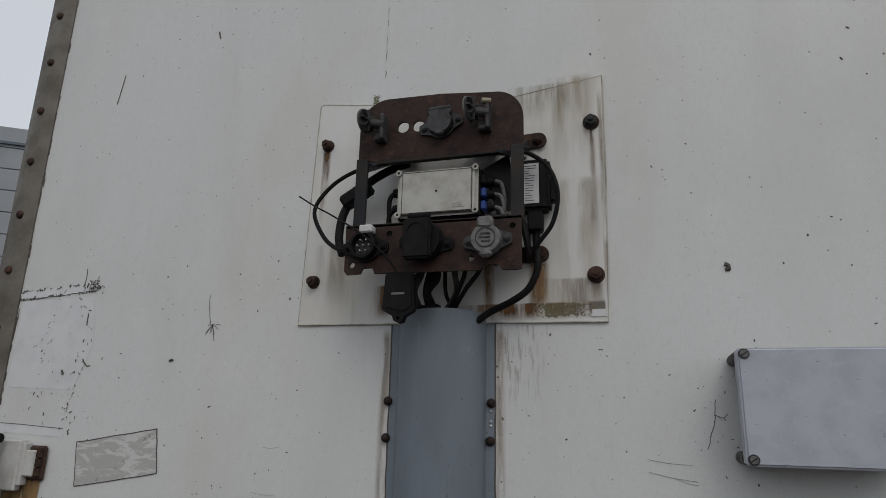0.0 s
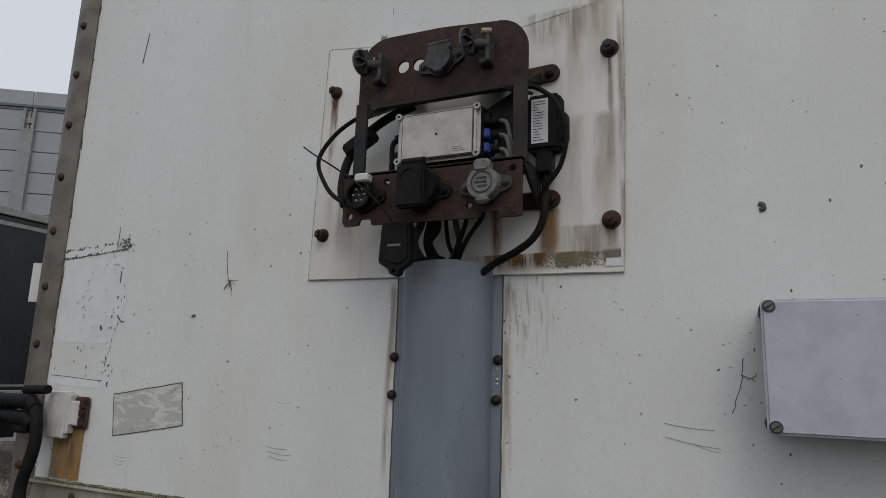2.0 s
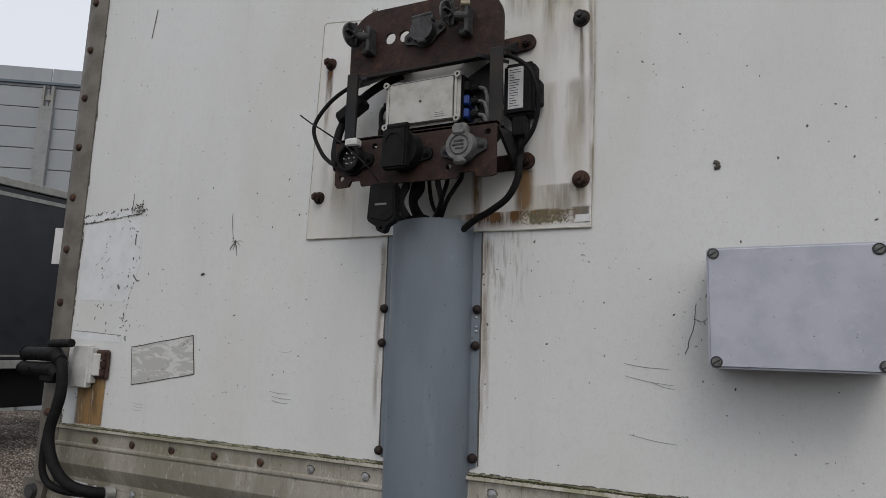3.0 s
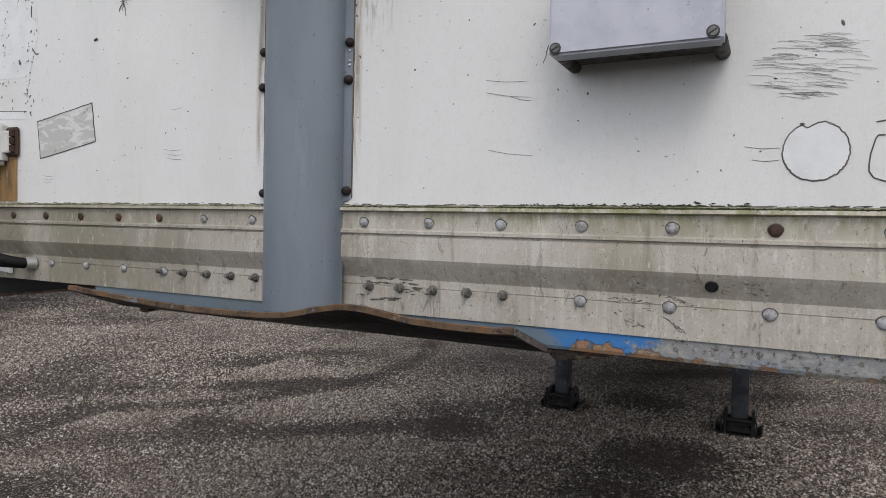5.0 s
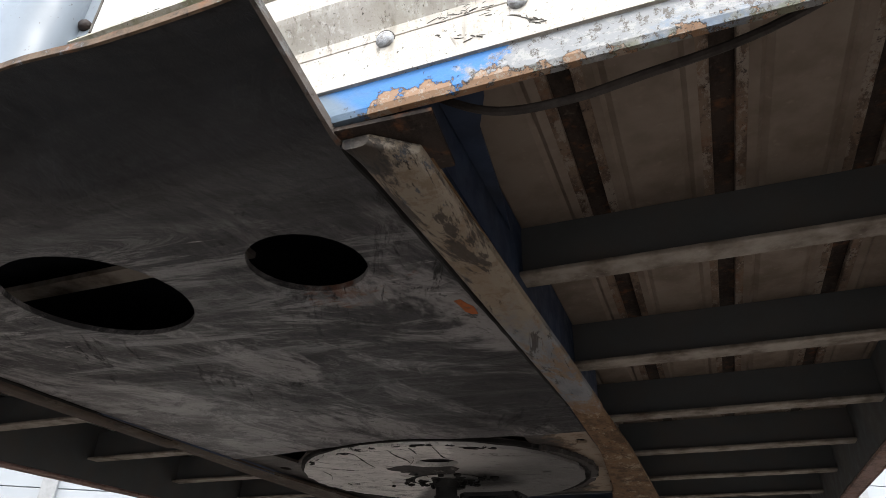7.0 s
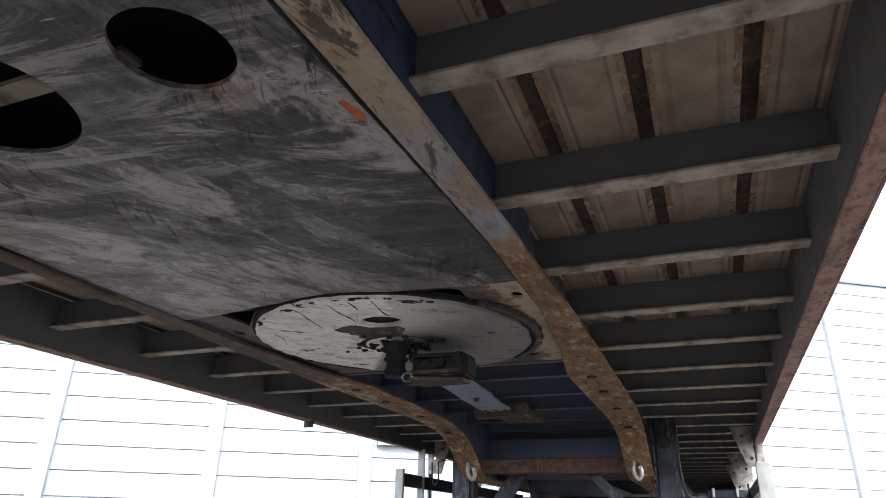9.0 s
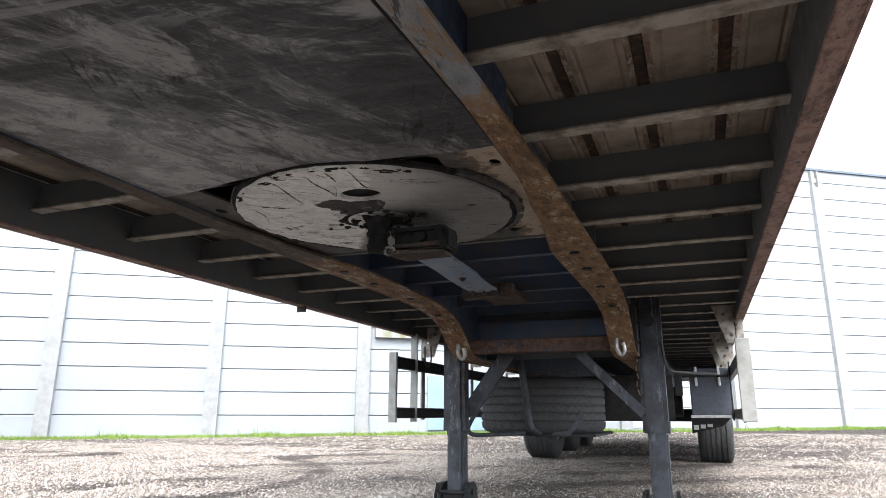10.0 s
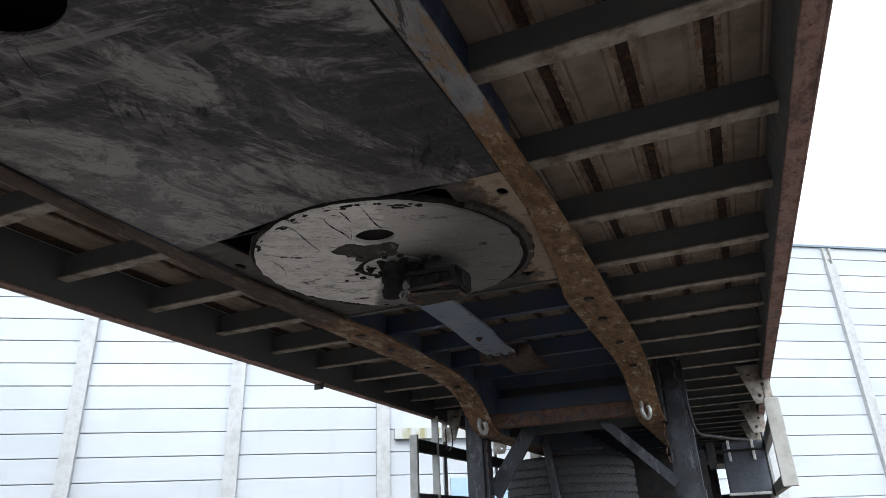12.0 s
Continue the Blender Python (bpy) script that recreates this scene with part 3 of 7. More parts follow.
def rod(p0, p1, r0, r1=None, n=14, bm=None):
    bm = bm or bmesh.new()
    p0, p1 = Vector(p0), Vector(p1)
    d = p1 - p0
    m = Matrix.Translation((p0 + p1) / 2) @ d.to_track_quat("Z", "Y").to_matrix().to_4x4()
    bmesh.ops.create_cone(bm, cap_ends=True, segments=n, radius1=r0, radius2=r0 if r1 is None else r1,
                          depth=d.length, matrix=m)
    return bm


def bar(p0, p1, w, h, bm=None, up=(0, 0, 1), bev=0.0):
    """A straight bar of w across and h along up, from p0 to p1."""
    bm = bm or bmesh.new()
    p0, p1 = Vector(p0), Vector(p1)
    d = (p1 - p0).normalized()
    s = d.cross(Vector(up)).normalized()
    u = s.cross(d)
    vs = []
    for p in (p0, p1):
        for a, b in ((-1, -1), (1, -1), (1, 1), (-1, 1)):
            vs.append(bm.verts.new(p + s * a * w / 2 + u * b * h / 2))
    fs = [(0, 1, 2, 3), (7, 6, 5, 4)] + [(i, i + 4, (i + 1) % 4 + 4, (i + 1) % 4) for i in range(4)]
    made = [bm.faces.new([vs[i] for i in f]) for f in fs]
    if bev:
        bmesh.ops.bevel(bm, geom=list({e for f in made for e in f.edges}), offset=bev, segments=1, affect="EDGES")
    return bm


def smooth_line(pts, per=8):
    pts = [Vector(p) for p in pts]
    out = []
    for i in range(len(pts) - 1):
        a, b = pts[max(i - 1, 0)], pts[i]
        c, d = pts[i + 1], pts[min(i + 2, len(pts) - 1)]
        for k in range(per):
            t = k / per
            out.append(0.5 * (2 * b + (c - a) * t + (2 * a - 5 * b + 4 * c - d) * t * t
                              + (3 * b - a - 3 * c + d) * t ** 3))
    return out + [pts[-1]]


def tube(pts, r, n=10, bm=None, per=8):
    bm = bm or bmesh.new()
    line = smooth_line(pts, per)
    side, rings = None, []
    for i, p in enumerate(line):
        d = (line[min(i + 1, len(line) - 1)] - line[max(i - 1, 0)]).normalized()
        side = (side - d * side.dot(d)).normalized() if side else d.orthogonal().normalized()
        u = d.cross(side)
        rings.append([bm.verts.new(p + (side * math.cos(2 * math.pi * k / n) + u * math.sin(2 * math.pi * k / n)) * r)
                      for k in range(n)])
    for a, b in zip(rings, rings[1:]):
        for k in range(n):
            bm.faces.new((a[k], a[(k + 1) % n], b[(k + 1) % n], b[k]))
    bm.faces.new(rings[0])
    bm.faces.new(rings[-1])
    return bm


def sheet(outer, holes, place, depth, bm=None):
    """A flat plate: outline and holes in 2D, place(u, v, d) gives the point at depth d."""
    bm = bm or bmesh.new()
    loops = [outer, *holes]
    flat = bmesh.new()
    for lp in loops:
        vs = [flat.verts.new((u, v, 0)) for u, v in lp]
        for a, b in zip(vs, vs[1:] + vs[:1]):
            flat.edges.new((a, b))
    bmesh.ops.triangle_fill(flat, edges=flat.edges[:], use_beauty=True)
    flat.verts.index_update()
    for d in (0, depth):
        vs = [bm.verts.new(place(v.co.x, v.co.y, d)) for v in flat.verts]
        for f in flat.faces:
            bm.faces.new([vs[v.index] for v in f.verts])
    flat.free()
    for lp in loops:
        a = [bm.verts.new(place(u, v, 0)) for u, v in lp]
        b = [bm.verts.new(place(u, v, depth)) for u, v in lp]
        for i in range(len(lp)):
            j = (i + 1) % len(lp)
            bm.faces.new((a[i], a[j], b[j], b[i]))
    return bm


def ring_pts(cx, cy, rx, ry=None, n=28, a0=0.0, a1=2 * math.pi, end=False):
    ry = rx if ry is None else ry
    m = n + 1 if end else n
    return [(cx + rx * math.cos(a0 + (a1 - a0) * k / n), cy + ry * math.sin(a0 + (a1 - a0) * k / n)) for k in range(m)]


def front(u, v, d):
    return (u, d, v)


def sweep_x(profile, x0, x1, closed=True, n=1, bm=None):
    """Sweeps a (y, z) profile along x."""
    bm = bm or bmesh.new()
    rows = [[bm.verts.new((x0 + (x1 - x0) * i / n, y, z)) for y, z in profile] for i in range(n + 1)]
    k = len(profile)
    for a, b in zip(rows, rows[1:]):
        for i in range(k if closed else k - 1):
            j = (i + 1) % k
            bm.faces.new((a[i], a[j], b[j], b[i]))
    if closed:
        bm.faces.new(rows[0])
        bm.faces.new(rows[-1])
    return bm


def dome(c, d, r, h, bm=None, n=12):
    """A rivet head at c that bulges along d."""
    bm = bm or bmesh.new()
    q = Vector(d).normalized().to_track_quat("Z", "Y").to_matrix()
    rings = []
    for rr, hh in ((1.0, -0.1), (1.0, 0.25), (0.86, 0.66), (0.5, 0.93)):
        rings.append([bm.verts.new(Vector(c) + q @ Vector((r * rr * math.cos(2 * math.pi * k / n),
                                                           r * rr * math.sin(2 * math.pi * k / n), h * hh))) for k in range(n)])
    for a, b in zip(rings, rings[1:]):
        for k in range(n):
            bm.faces.new((a[k], a[(k + 1) % n], b[(k + 1) % n], b[k]))
    top = bm.verts.new(Vector(c) + q @ Vector((0, 0, h)))
    for k in range(n):
        bm.faces.new((rings[-1][k], rings[-1][(k + 1) % n], top))
    bm.faces.new(rings[0])
    return bm


def hexbolt(c, d, r, h, bm=None, washer=1.5):
    bm = bm or bmesh.new()
    c, d = Vector(c), Vector(d).normalized()
    rod(c, c + d * h * 0.3, r * washer, r * washer * 0.94, 18, bm)
    rod(c + d * h * 0.25, c + d * h, r, r * 0.96, 6, bm)
    return rod(c + d * h * 0.9, c + d * h * 1.35, r * 0.5, r * 0.45, 10, bm)


GZ = lambda y: 0.03 * min(y, 4.2) + 0.0155 * max(y - 4.2, 0.0) - 0.072

# ---- ground, gravel, wall, grass ----
bm = bmesh.new()
ys = [-400, -30, -8, -2, 0, 2, 5, 8, 10, 16, 24, 40, 400]
xs = [-400, -40, -15, -8, -4, -2, 0, 2, 4, 8, 15, 40, 400]
grid = [[bm.verts.new((x, y, GZ(max(min(y, 60), -60)))) for x in xs] for y in ys]
for a, b in zip(grid, grid[1:]):
    for k in range(len(xs) - 1):
        bm.faces.new((a[k], a[k + 1], b[k + 1], b[k]))
ground = tagged(part("ground", bm, M_GROUND), "grey-brown compacted gravel yard with darker damp patches", "ground", kind="structure")


def gravel_field(count, x0, x1, y0, y1, lo, hi, seed):
    rng = np.random.default_rng(seed)
    p = np.stack([rng.uniform(x0, x1, count), rng.uniform(y0, y1, count)], 1)
    # patchy cover: a smooth random field, read at each stone
    cell = rng.uniform(-0.6, 0.6, (64, 64))
    u, v = p[:, 0] * 0.82 + p[:, 1] * 0.57 + 40, p[:, 1] * 0.82 - p[:, 0] * 0.57 + 40
    gx, gy = u * 1.1, v * 2.3
    ix, iy = gx.astype(int), gy.astype(int)
    fx, fy = gx - ix, gy - iy
    fx, fy = fx * fx * (3 - 2 * fx), fy * fy * (3 - 2 * fy)
    at = lambda a, b: cell[(ix + a) % 64, (iy + b) % 64]
    thin = (at(0, 0) * (1 - fx) + at(1, 0) * fx) * (1 - fy) + (at(0, 1) * (1 - fx) + at(1, 1) * fx) * fy
    p = p[thin > rng.uniform(-0.50, 0.22, count)]
    for (cx, cy, cz), rad, half in DAMP:
        d = np.abs(np.hypot(p[:, 0] - cx, p[:, 1] - cy) - rad)
        p = p[(d > half + 0.09) | (rng.random(len(p)) < 0.25) | ((rad > 0) & (p[:, 0] < cx + 1.0))]
    k = len(p)
    r = lo + (hi - lo) * rng.random(k) ** 1.8
    peak = np.array([(1, 0, -0.25), (0, 1, -0.25), (-1, 0, -0.25), (0, -1, -0.25), (0, 0, 0.8)], float)
    tri = np.array([(0, 1, 4), (1, 2, 4), (2, 3, 4), (3, 0, 4)])
    v = peak[None] * rng.uniform(0.6, 1.35, (k, 5, 3)) * r[:, None, None]
    v[:, 4, :2] += rng.uniform(-0.5, 0.5, (k, 2)) * r[:, None]
    a = rng.uniform(0, 6.28, k)
    c, s = np.cos(a)[:, None], np.sin(a)[:, None]
    x = v[..., 0] * c - v[..., 1] * s + p[:, :1]
    y = v[..., 0] * s + v[..., 1] * c + p[:, 1:]
    z = v[..., 2] + 0.03 * np.minimum(y, 4.2) + 0.0155 * np.maximum(y - 4.2, 0) - 0.072 + 0.1 * r[:, None]
    verts = np.stack([x, y, z], -1).astype(np.float32)
    faces = (tri[None] + 5 * np.arange(k)[:, None, None]).astype(np.int32)
    me = bpy.data.meshes.new("gravel")
    me.vertices.add(k * 5)
    me.vertices.foreach_set("co", verts.ravel())
    me.loops.add(k * 12)
    me.loops.foreach_set("vertex_index", faces.ravel())
    me.polygons.add(k * 4)
    me.polygons.foreach_set("loop_start", np.arange(0, k * 12, 3, dtype=np.int32))
    me.update(calc_edges=True)
    me.materials.append(M_STONE)
    return new("gravel", me)


for count, x0, x1, y0, y1, lo, hi in ((230000, -3.8, 2.4, 0.5, 4.6, 0.0036, 0.0118), (190000, -3.8, 4, 4.6, 9.2, 0.0042, 0.0092), (150000, -9, -3.8, 0.5, 9.2, 0.0055, 0.0135), (80000, -12, 8, 9.2, 17, 0.008, 0.018), (90000, -18, -9, -2.0, 9.2, 0.009, 0.020), (60000, 2.4, 8, 0.5, 9.2, 0.006, 0.015)):
    tagged(gravel_field(count, x0, x1, y0, y1, lo, hi, count), "loose grey gravel stones spread over the yard", "gravel", kind="stuff")

# perimeter wall: posts with rows of long panels between them
WM, WC = 0.673, 17.886
WD = Vector((1, WM, 0)).normalized()
WN = Vector((WM, -1, 0)).normalized()
W0 = Vector((-11.94, WC - 11.94 * WM, 0))
STEP, ROWH, TOPZ = 3.315, 0.507, 7.85
yard_wall = tagged(empty("perimeter_wall"), "tall pale wall of stacked panels between grey posts", "wall", kind="structure")


def wall_box(s0, s1, n0, n1, z0, z1, bm=None):
    bm = bm or bmesh.new()
    vs = []
    for z in (z0, z1):
        for s, n in ((s0, n0), (s1, n0), (s1, n1), (s0, n1)):
            vs.append(bm.verts.new(W0 + WD * s + WN * n + Vector((0, 0, z))))
    for f in ((0, 1, 2, 3), (7, 6, 5, 4), (0, 4, 5, 1), (1, 5, 6, 2), (2, 6, 7, 3), (3, 7, 4, 0)):
        bm.faces.new([vs[i] for i in f])
    return bm


part("wall_core", wall_box(-12 * STEP, 18 * STEP, -0.3, -0.05, -0.8, TOPZ - 0.06), M_PILLAR, yard_wall)
part("coping", wall_box(-12 * STEP, 18 * STEP, -0.33, 0.06, TOPZ - 0.06, TOPZ), M_COPING, yard_wall, "dark metal coping")
plank = wall_box(0.0, STEP - 0.02, -0.05, 0.0, 0.0, ROWH - 0.017)
bmesh.ops.bevel(plank, geom=plank.edges[:], offset=0.008, segments=1, affect="EDGES")
first = part("wall_panel", plank, M_CONC, yard_wall)
made = 0
for i in range(-6, 11):
    for j in range(17):
        z = (0.123 if i < 4 else 0.338) + (j - 1) * ROWH
        if z > TOPZ - 0.1:
            continue
        ob = new("wall_panel", first.data) if made else first
        made += 1
        ob.parent = yard_wall
        ob.location = WD * (i * STEP + 0.01) + Vector((0, 0, z - W0.z))
for i in range(-6, 12):
    bm = wall_box(i * STEP - 0.15, i * STEP + 0.15, -0.02, 0.12, -0.8, TOPZ - 0.62)
    part("post", bm, M_PILLAR, yard_wall)
    bm = wall_box(i * STEP - 0.13, i * STEP - 0.08, 0.0, 0.10, TOPZ - 0.62, TOPZ - 0.1)
    wall_box(i * STEP + 0.08, i * STEP + 0.13, 0.0, 0.10, TOPZ - 0.62, TOPZ - 0.1, bm)
    wall_box(i * STEP - 0.08, i * STEP + 0.08, 0.0, 0.04, TOPZ - 0.45, TOPZ - 0.3, bm)
    part("post_bracket", bm, M_GUARD, yard_wall, "pale metal bracket over the post")

s = Shade("mossy_ledge", 0.85).base((0.27, 0.28, 0.27))
s.over((0.17, 0.16, 0.07), s.ramp(s.noise(5, 5, (1, 1, 0.25)), 0.45, 0.62, 0, 0.9))
part("ledge", wall_box(6.9, 10.0, 0.0, 0.14, 2.42, 2.66), s.done(), yard_wall, "pale ledge streaked with moss")
part("door", wall_box(8.18, 9.9, 0.0, 0.05, 0.3, 1.54), plain("light_blue_door", (0.23, 0.32, 0.40), 0.5, 0, (0.2, 0.28, 0.36), 2), yard_wall, "light blue low door")


def grass_strip():
    rng = random.Random(8)
    vs, fs = [], []
    for k in range(17500):
        s = rng.uniform(-0.9, 26)
        n = 0.12 + abs(rng.gauss(0, 0.28))
        b = W0 + WD * s + WN * n
        b.z = GZ(b.y) - 0.01
        tall = rng.random() < 0.012 and noise.noise((s * 0.5, 0, 0)) > -0.1
        h = rng.uniform(0.05, 0.16) * (1 - 0.5 * min(n, 1)) * (3.0 if tall else 1) * (0.7 + 0.9 * max(0, noise.noise((s, 2, 0))))
        a = rng.uniform(0, 6.28)
        w = rng.uniform(0.006, 0.014)
        d = Vector((math.cos(a), math.sin(a), 0))
        i = len(vs)
        vs += [b - d * w, b + d * w, b + Vector((rng.gauss(0, 0.03), rng.gauss(0, 0.03), h))]
        fs.append((i, i + 1, i + 2))
    me = bpy.data.meshes.new("grass")
    me.from_pydata(vs, [], fs)
    s = Shade("grass_blade", 0.7, 0, 0.2).base((0.17, 0.27, 0.04))
    s.over((0.22, 0.26, 0.07), s.ramp(s.island(), 0.6, 1.0))
    s.over((0.06, 0.11, 0.02), s.ramp(s.island(), 0.4, 0.0))
    me.materials.append(s.done())
    return new("grass", me)


tagged(grass_strip(), "fresh green grass strip along the foot of the wall", "grass", kind="stuff")

# ---- the parked trailer ----
trailer = tagged(empty("semi_trailer"), "old white box trailer with rusty chassis parked on its landing legs", "trailer")
N = (0, -1, 0)

# body shell
front_wall = part("front_wall", box(-1.125, 1.125, 0.0, 0.05, 1.535, 3.95), M_WHITE, trailer, "scratched white front panel with dirt runs")
part("roof", box(-1.24, 1.24, 0.03, 13.6, 3.95, 4.0, 0.01), M_WHITE, trailer)
for sx in (-1, 1):
    part("side_wall", box(sx * 1.20, sx * 1.24, 0.06, 13.6, 1.40, 3.95), M_WHITE, trailer)
    sweep = bmesh.new()
    prof = [(1.112, -0.004), (1.135, -0.016), (1.165, -0.014), (1.205, 0.002), (1.232, 0.03), (1.245, 0.075), (1.245, 0.12), (1.19, 0.12), (1.112, 0.045)]
    lo = [sweep.verts.new((sx * x, y, 1.40)) for x, y in prof]
    hi = [sweep.verts.new((sx * x, y, 3.97)) for x, y in prof]
    for i in range(len(prof)):
        j = (i + 1) % len(prof)
        sweep.faces.new((lo[i], lo[j], hi[j], hi[i]))
    sweep.faces.new(lo), sweep.faces.new(hi)
    cp = part("corner_post", sweep, M_POST, trailer, "grey-brown aluminium corner post with rivets", smooth=True)
    for k in range(16):
        part("rivet", dome((sx * 1.150, -0.0155, 1.58 + 0.149 * k), (sx * -0.1, -1, 0), 0.011, 0.008), M_RUSTBOLT, cp, smooth=True)
    if sx < 0:
        part("sticker", bar((-1.216, 0.006, 1.99), (-1.216, 0.006, 2.095), 0.036, 0.003, up=(0.6, -1, 0)), M_LABEL, cp, "torn white sticker")
    foot = sheet([(sx * 1.15, 1.40), (sx * 1.24, 1.40), (sx * 1.243, 1.36), (sx * 1.225, 1.335), (sx * 1.19, 1.328), (sx * 1.162, 1.345)], [], lambda u, v, d: (u, 0.0 + d, v), 0.09)
    part("corner_casting", foot, M_POST, trailer, "worn corner casting at the foot of the post")
    part("corner_bolt", rod((sx * 1.198, -0.012, 1.368), (sx * 1.198, 0.0, 1.368), 0.018, 0.021, 16), M_CAP, trailer)
part("rear_wall", box(-1.2, 1.2, 13.55, 13.6, 1.3, 3.95), M_WHITE, trailer)

# bottom extrusion along the front
prof = [(-0.001, 1.549), (-0.010, 1.549), (-0.012, 1.543), (-0.003, 1.540), (-0.003, 1.509), (-0.008, 1.506), (-0.008, 1.501),
        (-0.002, 1.499), (-0.002, 1.497), (-0.005, 1.494), (-0.006, 1.455), (-0.003, 1.4485), (0.012, 1.4215), (0.014, 1.4175), (0.014, 1.4035),
        (0.0158, 1.4025), (0.014, 1.4015), (0.0145, 1.3515), (0.020, 1.3505), (0.06, 1.3505), (0.06, 1.53), (0.0, 1.535)]
rail_bm = sweep_x(prof, -1.17, 1.17)
bottom_rail = part("bottom_rail", rail_bm, M_ALU, trailer, "dirty aluminium bottom rail, greened by algae")
for k in range(17):
    x = -0.963 + 0.138 * k
    if abs(x - 0.005) < 0.09:
        continue
    rusty_one = k in (0, 1, 2, 3, 4, 13, 15)
    part("rivet", dome((x + 0.003, -0.003, 1.521), N, 0.0100 if k > 6 else 0.0092, 0.006), M_RUSTBOLT if rusty_one else M_RIVET, bottom_rail, smooth=True)
    part("dirt_ring", rod((x + 0.003, -0.0025, 1.521), (x + 0.003, -0.0037, 1.5205), 0.0110, 0.0105, 18), M_GRIME, bottom_rail)
for k in range(17):
    x = -0.963 + 0.138 * k
    if -0.36 < x < 0.5:
        continue
    part("rivet", dome((x, 0.014, 1.400), N, 0.0100, 0.0065), M_RIVET, bottom_rail, smooth=True)
    part("dirt_ring", rod((x, 0.0145, 1.400), (x, 0.0133, 1.3995), 0.0111, 0.0106, 18), M_GRIME, bottom_rail)
M_STUD = plain("weathered_zinc", (0.20, 0.195, 0.18), 0.5, 0.4, (0.08, 0.07, 0.055), 120, 0.4)
for x in (-0.417, -0.348, -0.276, -0.206, -0.137, 0.148, 0.215, 0.284, 0.352, 0.420):
    bm = rod((x, 0.015, 1.400), (x, 0.011, 1.400), 0.0095, 0.009, 16)
    rod((x, 0.0115, 1.400), (x, 0.003, 1.400), 0.0075, 0.0072, 6, bm)
    rod((x, 0.005, 1.400), (x, -0.005, 1.400), 0.0042, 0.0038, 10, bm)
    part("stud_bolt", bm, M_STUD, bottom_rail, smooth=True)
part("drain_hole", rod((0.753, 0.0005, 1.4355), (0.753, 0.0025, 1.4367), 0.0095, n=20), M_INK, bottom_rail, "dark round drain hole")
rng = random.Random(3)
verts, faces = [], []
for k in range(14000):
    x = rng.uniform(-1.1, 1.1)
    w = max(0.0, noise.noise((x * 3, 1, 0)) + 0.6 * noise.noise((x * 17, 3, 0)) + 0.1 + 0.45 * (x > 0.2) + 0.5 * (0.45 < x < 0.74))
    if rng.random() > w + 0.25:
        continue
    thick = 0.42 < x < 0.80
    r = rng.uniform(0.0004, 0.0011) * (1 + 0.4 * w + 0.5 * thick)
    up = abs(rng.gauss(0, 0.0011)) * (0.35 + 0.7 * w + 1.6 * thick)
    c = Vector((x, -0.001 - max(0.0, 0.010 - 3 * up) * rng.random(), 1.549 + up))
    i = len(verts)
    verts += [c + Vector(p) * r * rng.uniform(0.8, 1.2) for p in ((2.2, 0, 0), (0, 0.5, 0), (-2.2, 0, 0), (0, -0.5, 0), (0, 0, 0.7), (0, 0, -0.7))]
    faces += [(i + a, i + (a + 1) % 4, i + 4) for a in range(4)] + [(i + (a + 1) % 4, i + a, i + 5) for a in range(4)]
moss = bpy.data.meshes.new("moss")
moss.from_pydata(verts, [], faces)
moss.materials.append(M_MOSS)
moss = tagged(new("moss", moss), "green moss along the ledge of the bottom rail", kind="stuff")
moss.parent = trailer
bm = box(-1.11, 1.11, -0.003, 0.0, 1.549, 1.5535)
part("sealant", bm, M_BEAD, trailer, "grimy sealant bead")

# blue front beam under the rail
bm = sweep_x([(0.018, 1.352), (0.021, 1.322), (0.024, 1.3158), (0.031, 1.3152), (0.031, 1.352)], -0.66, 1.19)
part("front_beam", bm, M_BLUE, trailer, "bright blue beam with flaking rusty paint")

# ---- underside ----
# coupler plate with a bent, dented lip
lipx = [-0.57 + 1.067 * k / 40 for k in range(41)]
LIP_X = (-0.57, -0.505, -0.39, -0.24, -0.11, 0.01, 0.06, 0.115, 0.16, 0.197, 0.245, 0.31, 0.385, 0.45, 0.50)
LIP_Z = (1.362, 1.358, 1.351, 1.3435, 1.343, 1.346, 1.352, 1.365, 1.373, 1.3755, 1.370, 1.361, 1.3585, 1.3585, 1.362)


def lip_top(x):
    """Height of the free edge: sagging, with a dent bent upwards beside the middle."""
    return sum(float(np.interp(x + d, LIP_X, LIP_Z)) for d in (-0.016, 0.0, 0.016)) / 3 - 0.006


bm = bmesh.new()
rows = []
for s, fwd, up in ((0, 0.055, 0.0), (0.1, 0.043, 0.015), (0.2, 0.030, 0.055), (0.35, 0.012, 0.16), (0.5, -0.014, 0.33), (0.65, -0.046, 0.55), (0.8, -0.078, 0.77), (1.0, -0.110, 1.0)):
    row_lo, row_hi = [], []
    for k, x in enumerate(lipx):
        dent = 0.0022 * noise.noise((x * 7, s * 3, 0)) * math.sin(math.pi * s)
        z = 1.304 + (lip_top(x) - 1.304) * up + dent
        row_lo.append(bm.verts.new((x - 0.009 * s * max(0, k - 35) / 5, fwd, z)))
        row_hi.append(bm.verts.new((x - 0.009 * s * max(0, k - 35) / 5, fwd + 0.003, z + 0.010)))
    rows.append((row_lo, row_hi))
for (a, b), (c, d) in zip(rows, rows[1:]):
    for k in range(40):
        bm.faces.new((a[k], a[k + 1], c[k + 1], c[k]))
        bm.faces.new((b[k], b[k + 1], d[k + 1], d[k]))
for k in range(40):
    bm.faces.new((rows[-1][0][k], rows[-1][0][k + 1], rows[-1][1][k + 1], rows[-1][1][k]))
for k in (0, 40):
    for (a, b), (c, d) in zip(rows, rows[1:]):
        bm.faces.new((a[k], b[k], d[k], c[k]))
